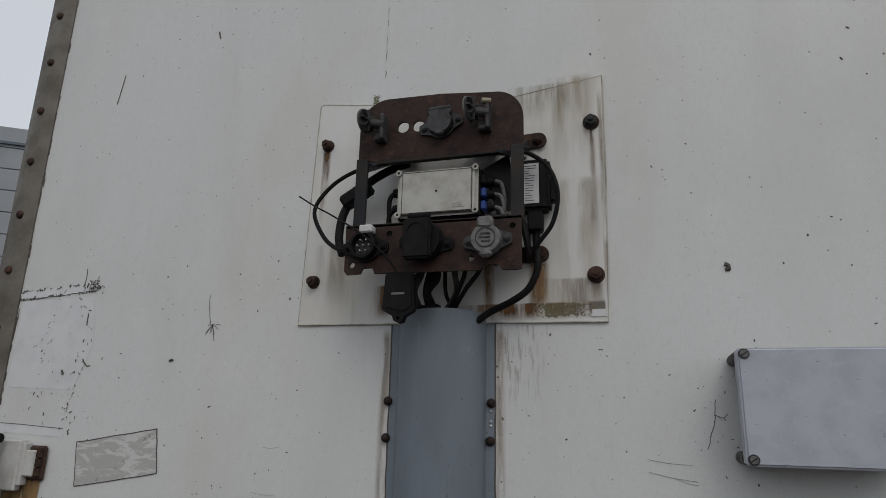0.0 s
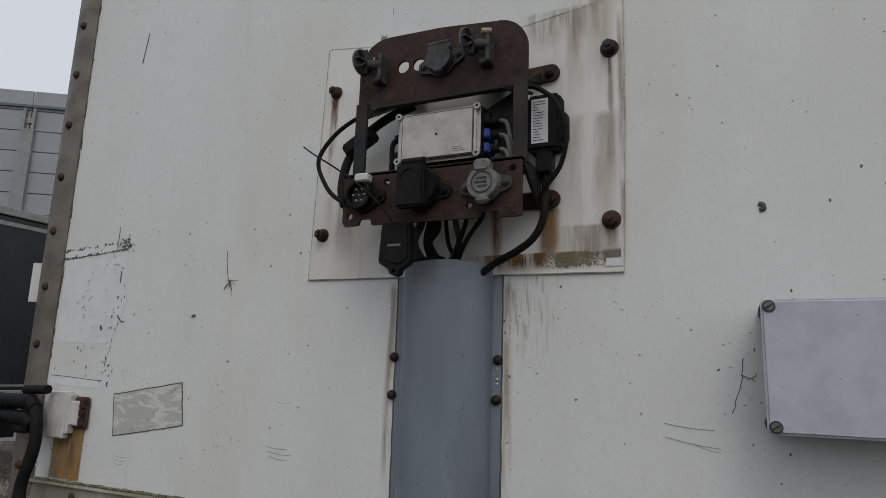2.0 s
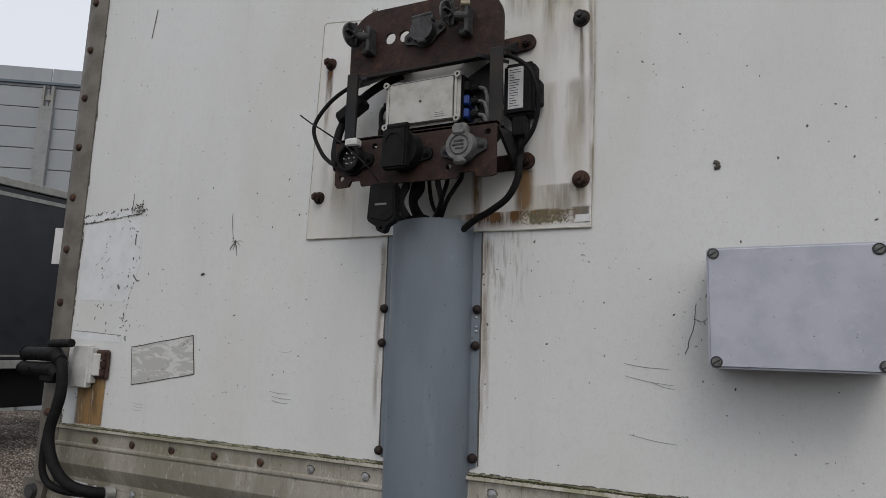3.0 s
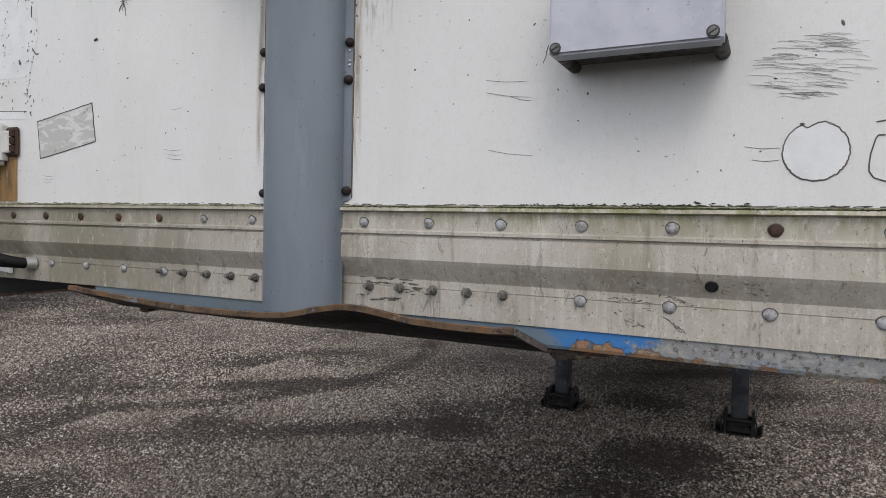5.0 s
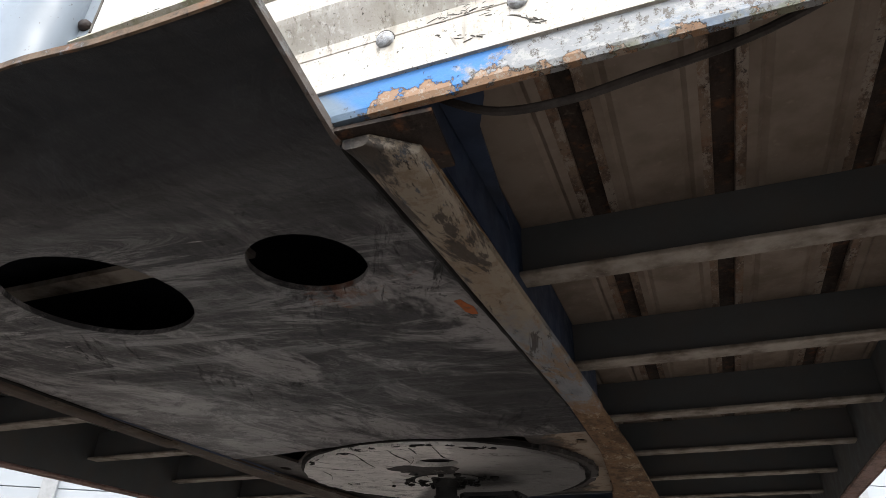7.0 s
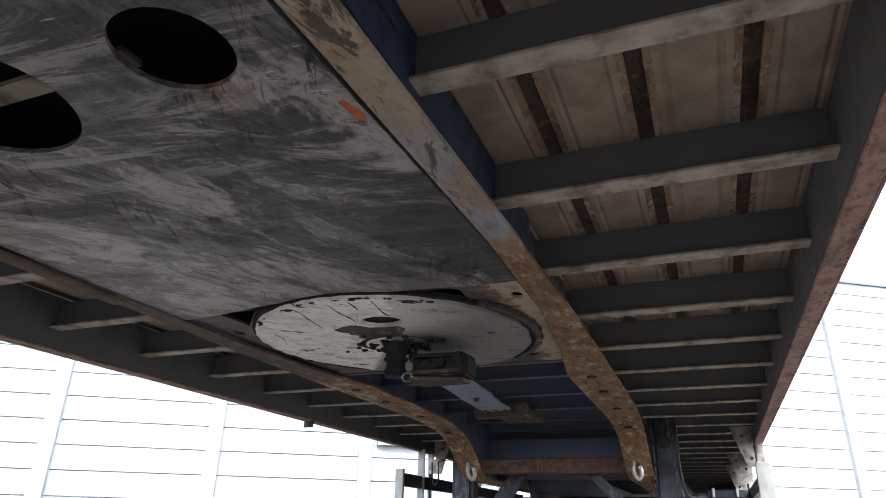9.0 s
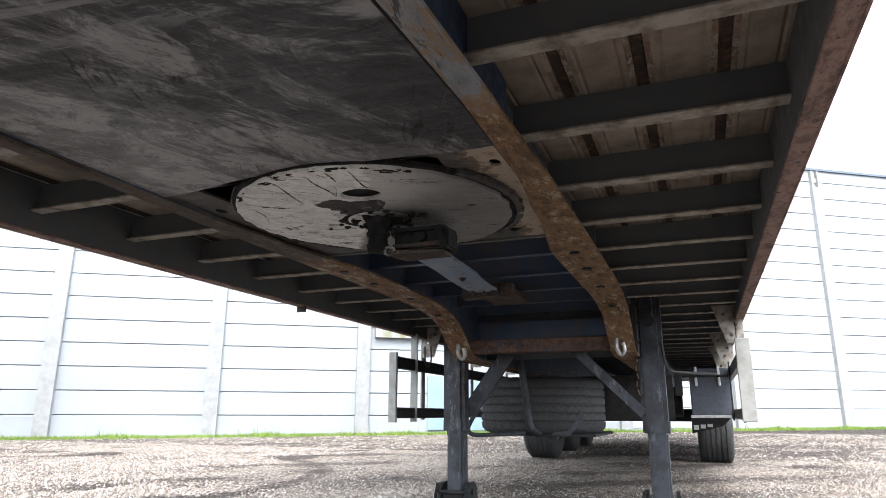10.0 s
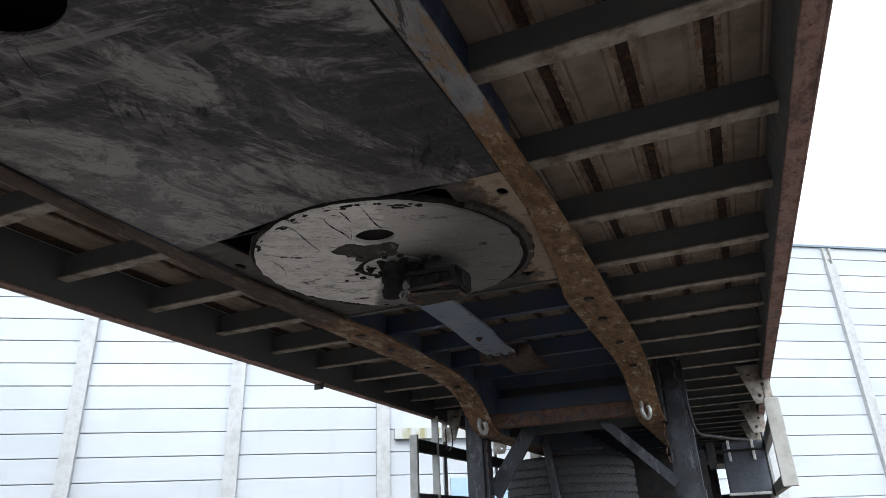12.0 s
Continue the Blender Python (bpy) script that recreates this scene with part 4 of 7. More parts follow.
lip = part("coupler_lip", bm, M_GREASE, trailer, "bent greasy front lip of the coupler plate", smooth=True)
M_LIPEDGE = rusty("rusty_edge", (0.115, 0.075, 0.045), (0.15, 0.165, 0.18), 0.56)
edge = bmesh.new()
ring = []
for k in range(121):
    x = -0.57 + 1.058 * k / 120
    z, w = lip_top(x) - 0.0006, 0.0018 * noise.noise((x * 34, 0, 0))
    ring.append([edge.verts.new((x, y, z + h)) for y, h in ((-0.1095, 0.0), (-0.1120, 0.0012 + 0.3 * w), (-0.1120, 0.0102 + w), (-0.1075, 0.0118 + w))])
for p, q in zip(ring, ring[1:]):
    for i in range(4):
        edge.faces.new((p[i], p[(i + 1) % 4], q[(i + 1) % 4], q[i]))
edge.faces.new(ring[0]), edge.faces.new(ring[-1])
part("lip_edge", edge, M_LIPEDGE, lip, "rusty worn edge")
side = bmesh.new()
ring = []
for fwd, up in ((0.043, 0.015), (0.030, 0.055), (0.012, 0.16), (-0.014, 0.33), (-0.046, 0.55), (-0.078, 0.77), (-0.112, 1.0)):
    z, x = 1.304 + (lip_top(0.494) - 1.304) * up, 0.4975 - 0.009 * (0.055 - fwd) / 0.153
    ring.append([side.verts.new((x + a, fwd + 0.001, z + h)) for a, h in ((-0.003, -0.0012), (0.0016, -0.0006), (0.0016, 0.0112), (-0.003, 0.0118))])
for p, q in zip(ring, ring[1:]):
    for i in range(4):
        side.faces.new((p[i], p[(i + 1) % 4], q[(i + 1) % 4], q[i]))
side.faces.new(ring[0]), side.faces.new(ring[-1])
part("lip_side_edge", side, rusty("worn_grey_edge", (0.12, 0.10, 0.085), (0.17, 0.17, 0.165), 0.5), lip, "worn grey cut edge")

outer = [(-0.57, 0.055), (0.497, 0.055), (0.525, 0.4), (0.535, 1.22), (0.41, 1.225), (0.34, 1.213), (0.21, 1.201), (0.03, 1.187), (-0.107, 1.186), (-0.24, 1.203), (-0.375, 1.229), (-0.55, 1.25)]
holes = [ring_pts(0.331, 0.253, 0.082, 0.080, 30), ring_pts(-0.030, 0.247, 0.140, 0.136, 44), ring_pts(-0.391, 0.253, 0.082, 0.080, 30)]
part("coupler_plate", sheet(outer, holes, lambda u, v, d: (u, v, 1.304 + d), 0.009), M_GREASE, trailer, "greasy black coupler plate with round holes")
part("primer_patch", sheet([(0.479, 0.421), (0.490, 0.419), (0.495, 0.437), (0.501, 0.449), (0.499, 0.476), (0.490, 0.474), (0.483, 0.462), (0.482, 0.44)], [], lambda u, v, d: (u, v, 1.3033 + d), 0.001), rusty("orange_primer", (0.42, 0.12, 0.035)), trailer, "patch of orange primer")
part("inner_beam", box(-0.5, 0.17, 0.300, 0.340, 1.39, 1.40), M_FLANGE, trailer)
part("front_filler", sheet([(0.495, 0.028), (0.600, 0.033), (0.592, 0.12), (0.50, 0.12)], [], lambda u, v, d: (u, v, 1.3085 + d), 0.005), rusty("sooty_rust", (0.045, 0.034, 0.028)), trailer, "sooty rusty plate behind the lip")
# black sheet added above the plate, so the holes look dark inside
part("hole_shade_sheet", box(-0.52, 0.53, 0.06, 2.0, 1.430, 1.436), plain("hole_shade_black", (0.010, 0.013, 0.018), 0.8, 0, (0.016, 0.018, 0.022), 6, 0.15, 0.1), trailer, "black sheet added above the coupler holes as their shade")
KX, KY = 0.0, 1.56
outer = [(-0.53, 1.18), (0.545, 1.18), (0.545, 2.07), (0.36, 2.075), (-0.32, 2.07), (-0.53, 2.06)]
holes = [ring_pts(KX, KY, 0.428, n=48), [(-0.41, 1.185), (-0.19, 1.185), (-0.30, 1.215), (-0.395, 1.32)], [(0.19, 1.185), (0.335, 1.185), (0.356, 1.205), (0.35, 1.285), (0.28, 1.215)],
         ring_pts(0.486, 1.290, 0.016, 0.026, 14), ring_pts(0.499, 1.728, 0.013, 0.02, 12), ring_pts(0.486, 1.872, 0.013, 0.02, 12), ring_pts(0.490, 2.000, 0.013, 0.02, 12),
         [(0.33, 1.90), (0.40, 1.915), (0.36, 1.955)], ring_pts(-0.478, 1.38, 0.016, 0.024, 14), ring_pts(-0.478, 1.80, 0.015, 0.02, 12)]
bolster = part("bolster_plate", sheet(outer, holes, lambda u, v, d: (u, v, 1.312 + d), 0.008), M_EAR, trailer, "worn bolster plate around the turntable disc")
bolster_web = part("bolster_web", box(-0.52, 0.51, 2.03, 2.042, 1.306, 1.45), M_CROSS, trailer)
rng = random.Random(12)
rim = [(KX + (0.441 + rng.uniform(-0.006, 0.004)) * math.cos(2 * math.pi * k / 90), KY + (0.441 + rng.uniform(-0.006, 0.004)) * math.sin(2 * math.pi * k / 90)) for k in range(90)]
holes = [ring_pts(0.058, 1.344, 0.063, 0.050, 28), ring_pts(0.332, 1.551, 0.014, 0.010, 12), ring_pts(-0.178, 1.592, 0.021, 0.014, 14),
         [(-0.372, 1.56), (-0.35, 1.565), (-0.325, 1.575), (-0.31, 1.575), (-0.32, 1.592), (-0.355, 1.590)]]
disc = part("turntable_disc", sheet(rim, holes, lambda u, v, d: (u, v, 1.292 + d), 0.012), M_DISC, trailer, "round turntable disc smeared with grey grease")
part("disc_backing", sheet(ring_pts(KX, KY, 0.425, n=40), [], lambda u, v, d: (u, v, 1.3075 + d), 0.003), M_GREASEDARK, disc)
part("disc_rim", sheet(ring_pts(KX + 0.004, KY + 0.002, 0.456, n=60), [ring_pts(KX, KY, 0.430, n=60)], lambda u, v, d: (u, v, 1.301 + d), 0.011), M_GREASEDARK, disc)
rng = random.Random(31)
M_CRUMB = rusty("crumbled_grease", (0.060, 0.057, 0.055), (0.24, 0.235, 0.225), 0.565, 0.8, 0.15)
arc = [-0.62 + 1.45 * k / 70 for k in range(71)]
outer = [(KX + (0.478 + rng.uniform(-0.006, 0.004)) * math.cos(a), KY + (0.478 + rng.uniform(-0.006, 0.004)) * math.sin(a)) for a in arc]
inner = [(KX + (0.457 + rng.uniform(-0.003, 0.003)) * math.cos(a), KY + (0.457 + rng.uniform(-0.003, 0.003)) * math.sin(a)) for a in arc]
part("outer_rim", sheet(outer + inner[::-1], [], lambda u, v, d: (u, v, 1.295 + d), 0.014), M_CRUMB, disc, "raised rim crumbly with old grease")
patch_line = [(-0.116, 1.377), (-0.092, 1.366), (-0.060, 1.354), (-0.036, 1.352), (-0.018, 1.372), (0.0, 1.392), (0.045, 1.398), (0.085, 1.402), (0.095, 1.43), (0.06, 1.49), (-0.02, 1.51), (-0.07, 1.512), (-0.088, 1.482), (-0.074, 1.462), (-0.098, 1.440), (-0.096, 1.418), (-0.115, 1.405)]
ragged = []
for (x0, y0), (x1, y1) in zip(patch_line, patch_line[1:] + patch_line[:1]):
    ragged += [(x0 + (x1 - x0) * k / 3 + rng.uniform(-0.004, 0.004), y0 + (y1 - y0) * k / 3 + rng.uniform(-0.004, 0.004)) for k in range(3)]
part("crumbled_patch", sheet(ragged, [], lambda u, v, d: (u, v, 1.2908 + d), 0.0025), M_CRUMB, disc, "patch where the dried grease has broken away")
rng = random.Random(44)
for line in [[(-0.137, 1.154), (-0.126, 1.186), (-0.134, 1.243), (-0.142, 1.303), (-0.145, 1.356)], [(-0.012, 1.158), (-0.018, 1.206), (-0.017, 1.244), (-0.012, 1.286), (-0.017, 1.331)], [(0.052, 1.15), (0.052, 1.185), (0.046, 1.224)], [(0.022, 1.250), (0.012, 1.285), (-0.026, 1.345)], [(0.119, 1.157), (0.111, 1.215), (0.103, 1.268), (0.108, 1.298)], [(-0.328, 1.363), (-0.338, 1.434), (-0.382, 1.513)], [(-0.345, 1.554), (-0.35, 1.596)]]:
    pts = smooth_line([(x, y, 0) for x, y in line], 5)
    up, lo = [], []
    for k, p in enumerate(pts):
        w = 0.0055 * math.sin(math.pi * (k + 0.4) / (len(pts) + 0.2)) * rng.uniform(0.3, 1.5)
        up.append((p.x + w * 0.5, p.y - w)), lo.append((p.x - w * 0.5, p.y + w))
    part("crack", sheet(up + lo[::-1], [], lambda u, v, d: (u, v, 1.2912 + d), 0.002), M_GREASEDARK, disc, "dark crack in the dried grease")
for k in range(64):
    a = rng.uniform(1.2, 3.0) if k < 40 else rng.uniform(3.9, 5.4)
    r = 0.440 - abs(rng.gauss(0, 0.006 if k < 40 else 0.010))
    q, long = rng.uniform(0.002, 0.007), rng.uniform(1.5, 4.5)
    line = []
    for b in [0.57 * i for i in range(11)]:
        u, v = q * long * math.cos(b) * rng.uniform(0.6, 1.3), q * math.sin(b) * rng.uniform(0.3, 1.6)
        line.append((KX + r * math.cos(a) - u * math.sin(a) + v * math.cos(a), KY + r * math.sin(a) + u * math.cos(a) + v * math.sin(a)))
    part("grease_flake", sheet(line, [], lambda u, v, d: (u, v, 1.2905 + d), 0.003), M_GREASEDARK, disc)
PX, PY = 0.005, 1.565
part("grease_ring", sheet(ring_pts(PX - 0.012, PY + 0.012, 0.122, 0.086, 26), [], lambda u, v, d: (u, v, 1.2895 + d), 0.002), M_GREASEDARK, disc, "ring of black grease")
part("pin_flange", sheet(ring_pts(PX, PY, 0.105, 0.072, 26), [], lambda u, v, d: (u, v, 1.284 + d), 0.006), M_DISC, disc, "grease-caked kingpin flange")
for k in range(6):
    a = 2 * math.pi * k / 6 + 0.3
    part("flange_bolt", hexbolt((PX + 0.080 * math.cos(a), PY + 0.052 * math.sin(a), 1.284), (0, 0, -1), 0.010, 0.012), M_GREASEDARK, disc)
bm = rod((PX, PY, 1.288), (PX, PY, 1.262), 0.046, 0.036, 22)
for z0, z1, r0, r1 in ((1.263, 1.236, 0.034, 0.033), (1.237, 1.228, 0.038, 0.037), (1.229, 1.196, 0.030, 0.031), (1.197, 1.176, 0.036, 0.033)):
    rod((PX, PY, z0), (PX, PY, z1), r0, r1, 22, bm)
for v in bm.verts:
    v.co.x += 0.004 * noise.noise(v.co * 38)
    v.co.y += 0.004 * noise.noise(v.co * 38 + Vector((9, 0, 0)))
part("kingpin", bm, M_GREASEDARK, disc, "black kingpin caked with grease", smooth=True)
lock = empty("pin_lock", disc)
lock.location = (0.010, -0.006, -0.012)
tagged(lock, "grease-caked steel lock clamped to the kingpin")
part("body", box(0.050, 0.236, PY + 0.012, PY + 0.105, 1.186, 1.250, 0.007, seg=2), M_GREASEDARK, lock)
part("top_jaw", sheet([(0.036, PY + 0.015), (0.060, PY - 0.012), (0.10, PY - 0.004), (0.160, PY + 0.002), (0.225, PY + 0.006), (0.232, PY + 0.10), (0.03, PY + 0.108), (0.024, PY + 0.06)], [], lambda u, v, d: (u, v, 1.244 + d), 0.012), M_GREASEDARK, lock)
part("bottom_jaw", sheet([(0.046, PY - 0.006), (0.070, PY - 0.016), (0.118, PY - 0.004), (0.172, PY + 0.006), (0.218, PY + 0.022), (0.221, PY + 0.085), (0.06, PY + 0.095), (0.04, PY + 0.03)], [], lambda u, v, d: (u, v, 1.170 + d), 0.010), M_WORNLOCK, lock, "worn rusty steel plate of the lock")
part("front_lip", box(0.048, 0.226, PY + 0.001, PY + 0.012, 1.192, 1.206, 0.003), M_WORNLOCK, lock)
part("key_cover", rod((0.150, PY + 0.014, 1.225), (0.150, PY - 0.004, 1.225), 0.017, 0.015, 18), M_GREASEDARK, lock)
part("hasp", bar((0.205, PY + 0.004, 1.255), (0.226, PY - 0.002, 1.186), 0.020, 0.008, up=(0, 1, 0)), M_GREASEDARK, lock)
for x, z in ((0.075, 1.236), (0.110, 1.238), (0.198, 1.236)):
    part("bolt", hexbolt((x, PY + 0.012, z), (0, -1, 0), 0.007, 0.010), M_GREASEDARK, lock)
rng = random.Random(9)
for k in range(9):
    x, z, h = rng.uniform(0.05, 0.22), rng.uniform(1.176, 1.20), rng.uniform(0.004, 0.016)
    part("scrape", bar((x - h, PY + 0.0 - 0.004 * (z < 1.186), z), (x + h, PY + 0.0 - 0.004 * (z < 1.186), z + rng.uniform(-0.004, 0.004)), 0.0018, 0.0016, up=(0, 1, 0)), M_WORNLOCK, lock)
part("lock_ring", sheet(ring_pts(0.052, 1.172, 0.020, 0.017, 16), [ring_pts(0.052, 1.172, 0.013, 0.011, 16)], lambda u, v, d: (u, PY - 0.012 + d, v), 0.008), M_CAPL, disc, "worn ring")
rng = random.Random(5)
bm = bmesh.new()
for k in range(90):
    a, r = rng.uniform(0, 6.28), abs(rng.gauss(0, 0.05)) + 0.02
    q = rng.uniform(0.004, 0.012)
    bmesh.ops.create_icosphere(bm, subdivisions=1, radius=1, matrix=Matrix.LocRotScale(
        (PX + r * math.cos(a) * 1.4, PY + 0.03 + r * math.sin(a), 1.290 - rng.uniform(0, 0.006)), None, (q * 1.6, q * 1.2, q * 0.8)))
tagged(part("grease_clumps", bm, M_GREASEDARK, disc, "clumps of old grease", smooth=True), kind="stuff")


for ob in (bolster, bolster_web, disc):
    ob.location = (0.006, 0.058, 0)


def main_rail(sx):
    """Chassis beam: shallow at the front, with a gooseneck behind the coupler."""
    low = [(0.10, 1.303), (1.0, 1.300), (1.45, 1.297), (1.9, 1.294), (2.27, 1.292), (3.05, 1.288), (3.39, 1.27), (3.62, 1.22), (3.78, 1.13), (3.90, 1.05), (4.05, 1.02), (5.2, 1.02), (13.2, 1.02)]
    line = low[:5] + [(p.y, p.z) for p in smooth_line([(0, y, z) for y, z in low[4:11]], 5)][1:] + low[11:]
    xc = sx * 0.53 + 0.005
    ob = empty("main_rail", trailer)
    tagged(ob, "rusty chassis main rail with blue paint remains")
    web = bmesh.new()
    for side in (-0.004, 0.004):
        vs = [web.verts.new((xc + side, y, z)) for y, z in line] + [web.verts.new((xc + side, 13.2, 1.47)), web.verts.new((xc + side, 0.09, 1.47))]
        web.faces.new(vs)
    part("web", web, M_FRAMEBLUE, ob)
    fl = bmesh.new()
    rows = []
    for y, z in line:
        w = float(np.interp(y, (0.1, 1.0, 1.45, 1.9, 2.27, 3.0, 3.7), (0.026, 0.030, 0.042, 0.062, 0.088, 0.088, 0.075)))
        off = sx * float(np.interp(y, (0.1, 1.0, 1.45, 1.9, 2.27, 3.7), (0.014, 0.030, 0.034, 0.016, -0.010, -0.012)))
        rows.append([fl.verts.new((xc + off + a * w, y, z + b)) for a, b in ((-1, 0), (1, 0), (1, 0.011), (-1, 0.011))])
    for a, b in zip(rows, rows[1:]):
        for k in range(4):
            fl.faces.new((a[k], a[(k + 1) % 4], b[(k + 1) % 4], b[k]))
    fl.faces.new(rows[0]), fl.faces.new(rows[-1])
    bmesh.ops.bevel(fl, geom=[e for e in fl.edges if abs((e.verts[0].co - e.verts[1].co).normalized().y) > 0.7], offset=0.004, segments=2, affect="EDGES")
    part("flange", fl, M_RAILRUST if sx > 0 else M_RAILSOOT, ob)
    nose = bmesh.new()
    rings = []
    for y, x0, x1 in ((0.042, 0.500, 0.530), (0.075, 0.505, 0.572), (0.30, 0.514, 0.580), (0.70, 0.526, 0.592), (0.98, 0.534, 0.600), (1.02, 0.540, 0.600), (1.035, 0.556, 0.598)):
        rg = []
        for k in range(9):
            a = math.pi * k / 8
            u = 0.5 - 0.5 * math.copysign(abs(math.cos(a)) ** 0.55, math.cos(a))
            rg.append(nose.verts.new((sx * (x0 + (x1 - x0) * u), y, 1.3075 - 0.014 * math.sin(a) ** 0.55)))
        rings.append(rg)
    for a, b in zip(rings, rings[1:]):
        for k in range(9):
            nose.faces.new((a[k], a[(k + 1) % 9], b[(k + 1) % 9], b[k]))
    nose.faces.new(rings[0]), nose.faces.new(rings[-1])
    part("worn_flange_skin", nose, M_RAILBLUE if sx > 0 else M_RAILSOOT, ob, smooth=True)
    seam = [(sx * (0.500 + 0.034 * (y - 0.04) / 0.95 + 0.0025 * noise.noise((y * 22, sx, 0))), y, 1.3025 + 0.0015 * noise.noise((y * 30, 5, sx))) for y in [0.045 + 0.0119 * k for k in range(80)]]
    part("ragged_seam", tube(seam, 0.0042, 6, per=1), M_GREASEDARK, ob, "ragged black seam along the rail")
    for y, z in ((2.32, 1.289), (2.62, 1.287), (3.05, 1.283), (3.47, 1.248)):
        part("bolt_hole", rod((xc - sx * 0.01, y, z - 0.003), (xc - sx * 0.01, y, z + 0.004), 0.02, n=14), M_INK, ob)
    for k in range(9):
        y = 2.3 + 0.2 * k
        part("gusset_tab", box(xc + sx * 0.004, xc + sx * 0.05, y, y + 0.008, 1.33, 1.36 + 0.1), M_CROSS, ob)
    hx = xc - sx * 0.026
    hook = tube([(hx - 0.004, 3.85, 1.150), (hx - 0.010, 3.83, 1.125), (hx - 0.012, 3.815, 1.065), (hx - 0.006, 3.825, 1.032), (hx + 0.010, 3.835, 1.016), (hx + 0.027, 3.83, 1.034), (hx + 0.029, 3.825, 1.062), (hx + 0.022, 3.825, 1.082)], 0.0125, 10)
    bmesh.ops.scale(hook, vec=(1.0, 1.5, 1.0), verts=hook.verts, space=Matrix.Translation((0, -3.83, 0)))
    part("hook_eye", sheet(ring_pts(hx - 0.004, 1.150, 0.026, 0.030, 16), [], lambda u, v, d: (u, 3.838 + d, v), 0.02), M_RUSTBOLT, ob, "rusty hook eye")
    part("tow_hook", hook, M_ZINC, ob, "bright galvanised hook", smooth=True)
    return ob


rails = [main_rail(s) for s in (-1, 1)]
# crossmembers: a web with a worn flange edge
XM = [0.492 + 0.4171 * k for k in range(31)]
for k, y in enumerate(XM):
    cm = empty("crossmember", trailer)
    for x0, x1 in ((-1.193, -0.54), (0.55, 1.193)):
        part("web", box(x0, x1, y, y + 0.006, 1.362, 1.452), M_CROSS, cm)
        part("flange", box(x0, x1, y - 0.022, y + 0.024, 1.355, 1.3625, 0.0015), M_FLANGE, cm)
    if y > 2.1:
        part("web", box(-0.52, 0.53, y, y + 0.006, 1.362, 1.452), M_FRAMEBLUE, cm)
        part("flange", box(-0.52, 0.53, y - 0.02, y + 0.02, 1.355, 1.3625), M_FRAMEBLUE, cm)
# floor planks seen between the crossmembers
W, GAP = 0.125, 0.057
deck = empty("load_floor", trailer)
tagged(deck, "underside of the load floor, grey-brown grooved planks")
k = 0
x = 0.727 - 10 * 0.182
while x < 1.19:
    x1 = min(x + W, 1.195)
    prof = [(x, 1.475), (x, 1.456), (x + 0.012, 1.453), (x + 0.018, 1.458), (x + 0.026, 1.453), (x1 - 0.026, 1.453), (x1 - 0.018, 1.458), (x1 - 0.012, 1.453), (x1, 1.456), (x1, 1.475)]
    bm = bmesh.new()
    a = [bm.verts.new((px, 0.10, pz)) for px, pz in prof]
    b = [bm.verts.new((px, 13.4, pz)) for px, pz in prof]
    for i in range(len(prof)):
        j = (i + 1) % len(prof)
        bm.faces.new((a[i], a[j], b[j], b[i]))
    bm.faces.new(a), bm.faces.new(b)
    part("plank", bm, M_DECK, deck)
    part("groove", box(x1, x1 + 0.057, 0.10, 13.4, 1.468, 1.476), M_DECKDARK, deck)
    part("plank_lip", box(x1 - 0.004, x1 + 0.014, 0.10, 13.4, 1.4565, 1.467, 0.001), M_DECKLIP, deck)
    if x1 + 0.057 < 1.19:
        part("plank_lip", box(x1 + 0.043, x1 + 0.061, 0.10, 13.4, 1.4565, 1.467, 0.001), M_DECKLIP, deck)
    x = x1 + 0.057
part("floor_top", box(-1.2, 1.2, 0.05, 13.5, 1.478, 1.50), M_DECKDARK, deck)
# side rails
for sx in (-1, 1):
    sr = empty("side_rail", trailer)
    tagged(sr, "rusty side rail under the box")
    part("web", box(sx * 1.192, sx * 1.200, 0.06, 13.5, 1.290, 1.47), M_CROSS, sr)
    part("flange", box(sx * 1.194, sx * 1.238, 0.06, 13.5, 1.281, 1.290, 0.002), M_SIDERAIL, sr)
    part("outer_lip", box(sx * 1.238, sx * 1.246, 0.06, 13.5, 1.281, 1.42, 0.002), M_SIDERAIL, sr)
part("rope_tab", box(-1.246, -1.188, 3.045, 3.055, 1.248, 1.283), M_STEEL, trailer, "dark tab under the side rail")
part("side_marker", box(1.236, 1.252, 2.93, 2.99, 1.285, 1.335, 0.005), plain("orange_reflector", (0.55, 0.12, 0.01), 0.3), trailer, "orange side marker")
# blue inner front stiffener
bluein = plain("blue_inner_paint", (0.022, 0.040, 0.085), 0.6, 0, (0.018, 0.028, 0.05), 10)
part("stiffener", box(0.562, 0.568, 0.06, 1.2, 1.335, 1.455), bluein, trailer, "blue side of the frame")
part("front_gusset", sheet([(0.57, 0.062), (0.635, 0.062), (0.622, 0.13), (0.600, 0.18), (0.585, 0.32), (0.57, 0.42)], [], lambda u, v, d: (u, v, 1.405 + d), 0.006), bluein, trailer, "blue corner gusset")
part("front_cable", tube([(0.56, 0.06, 1.385), (0.60, 0.068, 1.352), (0.656, 0.07, 1.322), (0.724, 0.07, 1.316), (0.79, 0.07, 1.324), (0.9, 0.075, 1.347), (1.05, 0.08, 1.41)], 0.0045, 8), plain("dusty_cable", (0.055, 0.047, 0.042), 0.8), trailer, "black cable along the front beam", smooth=True)
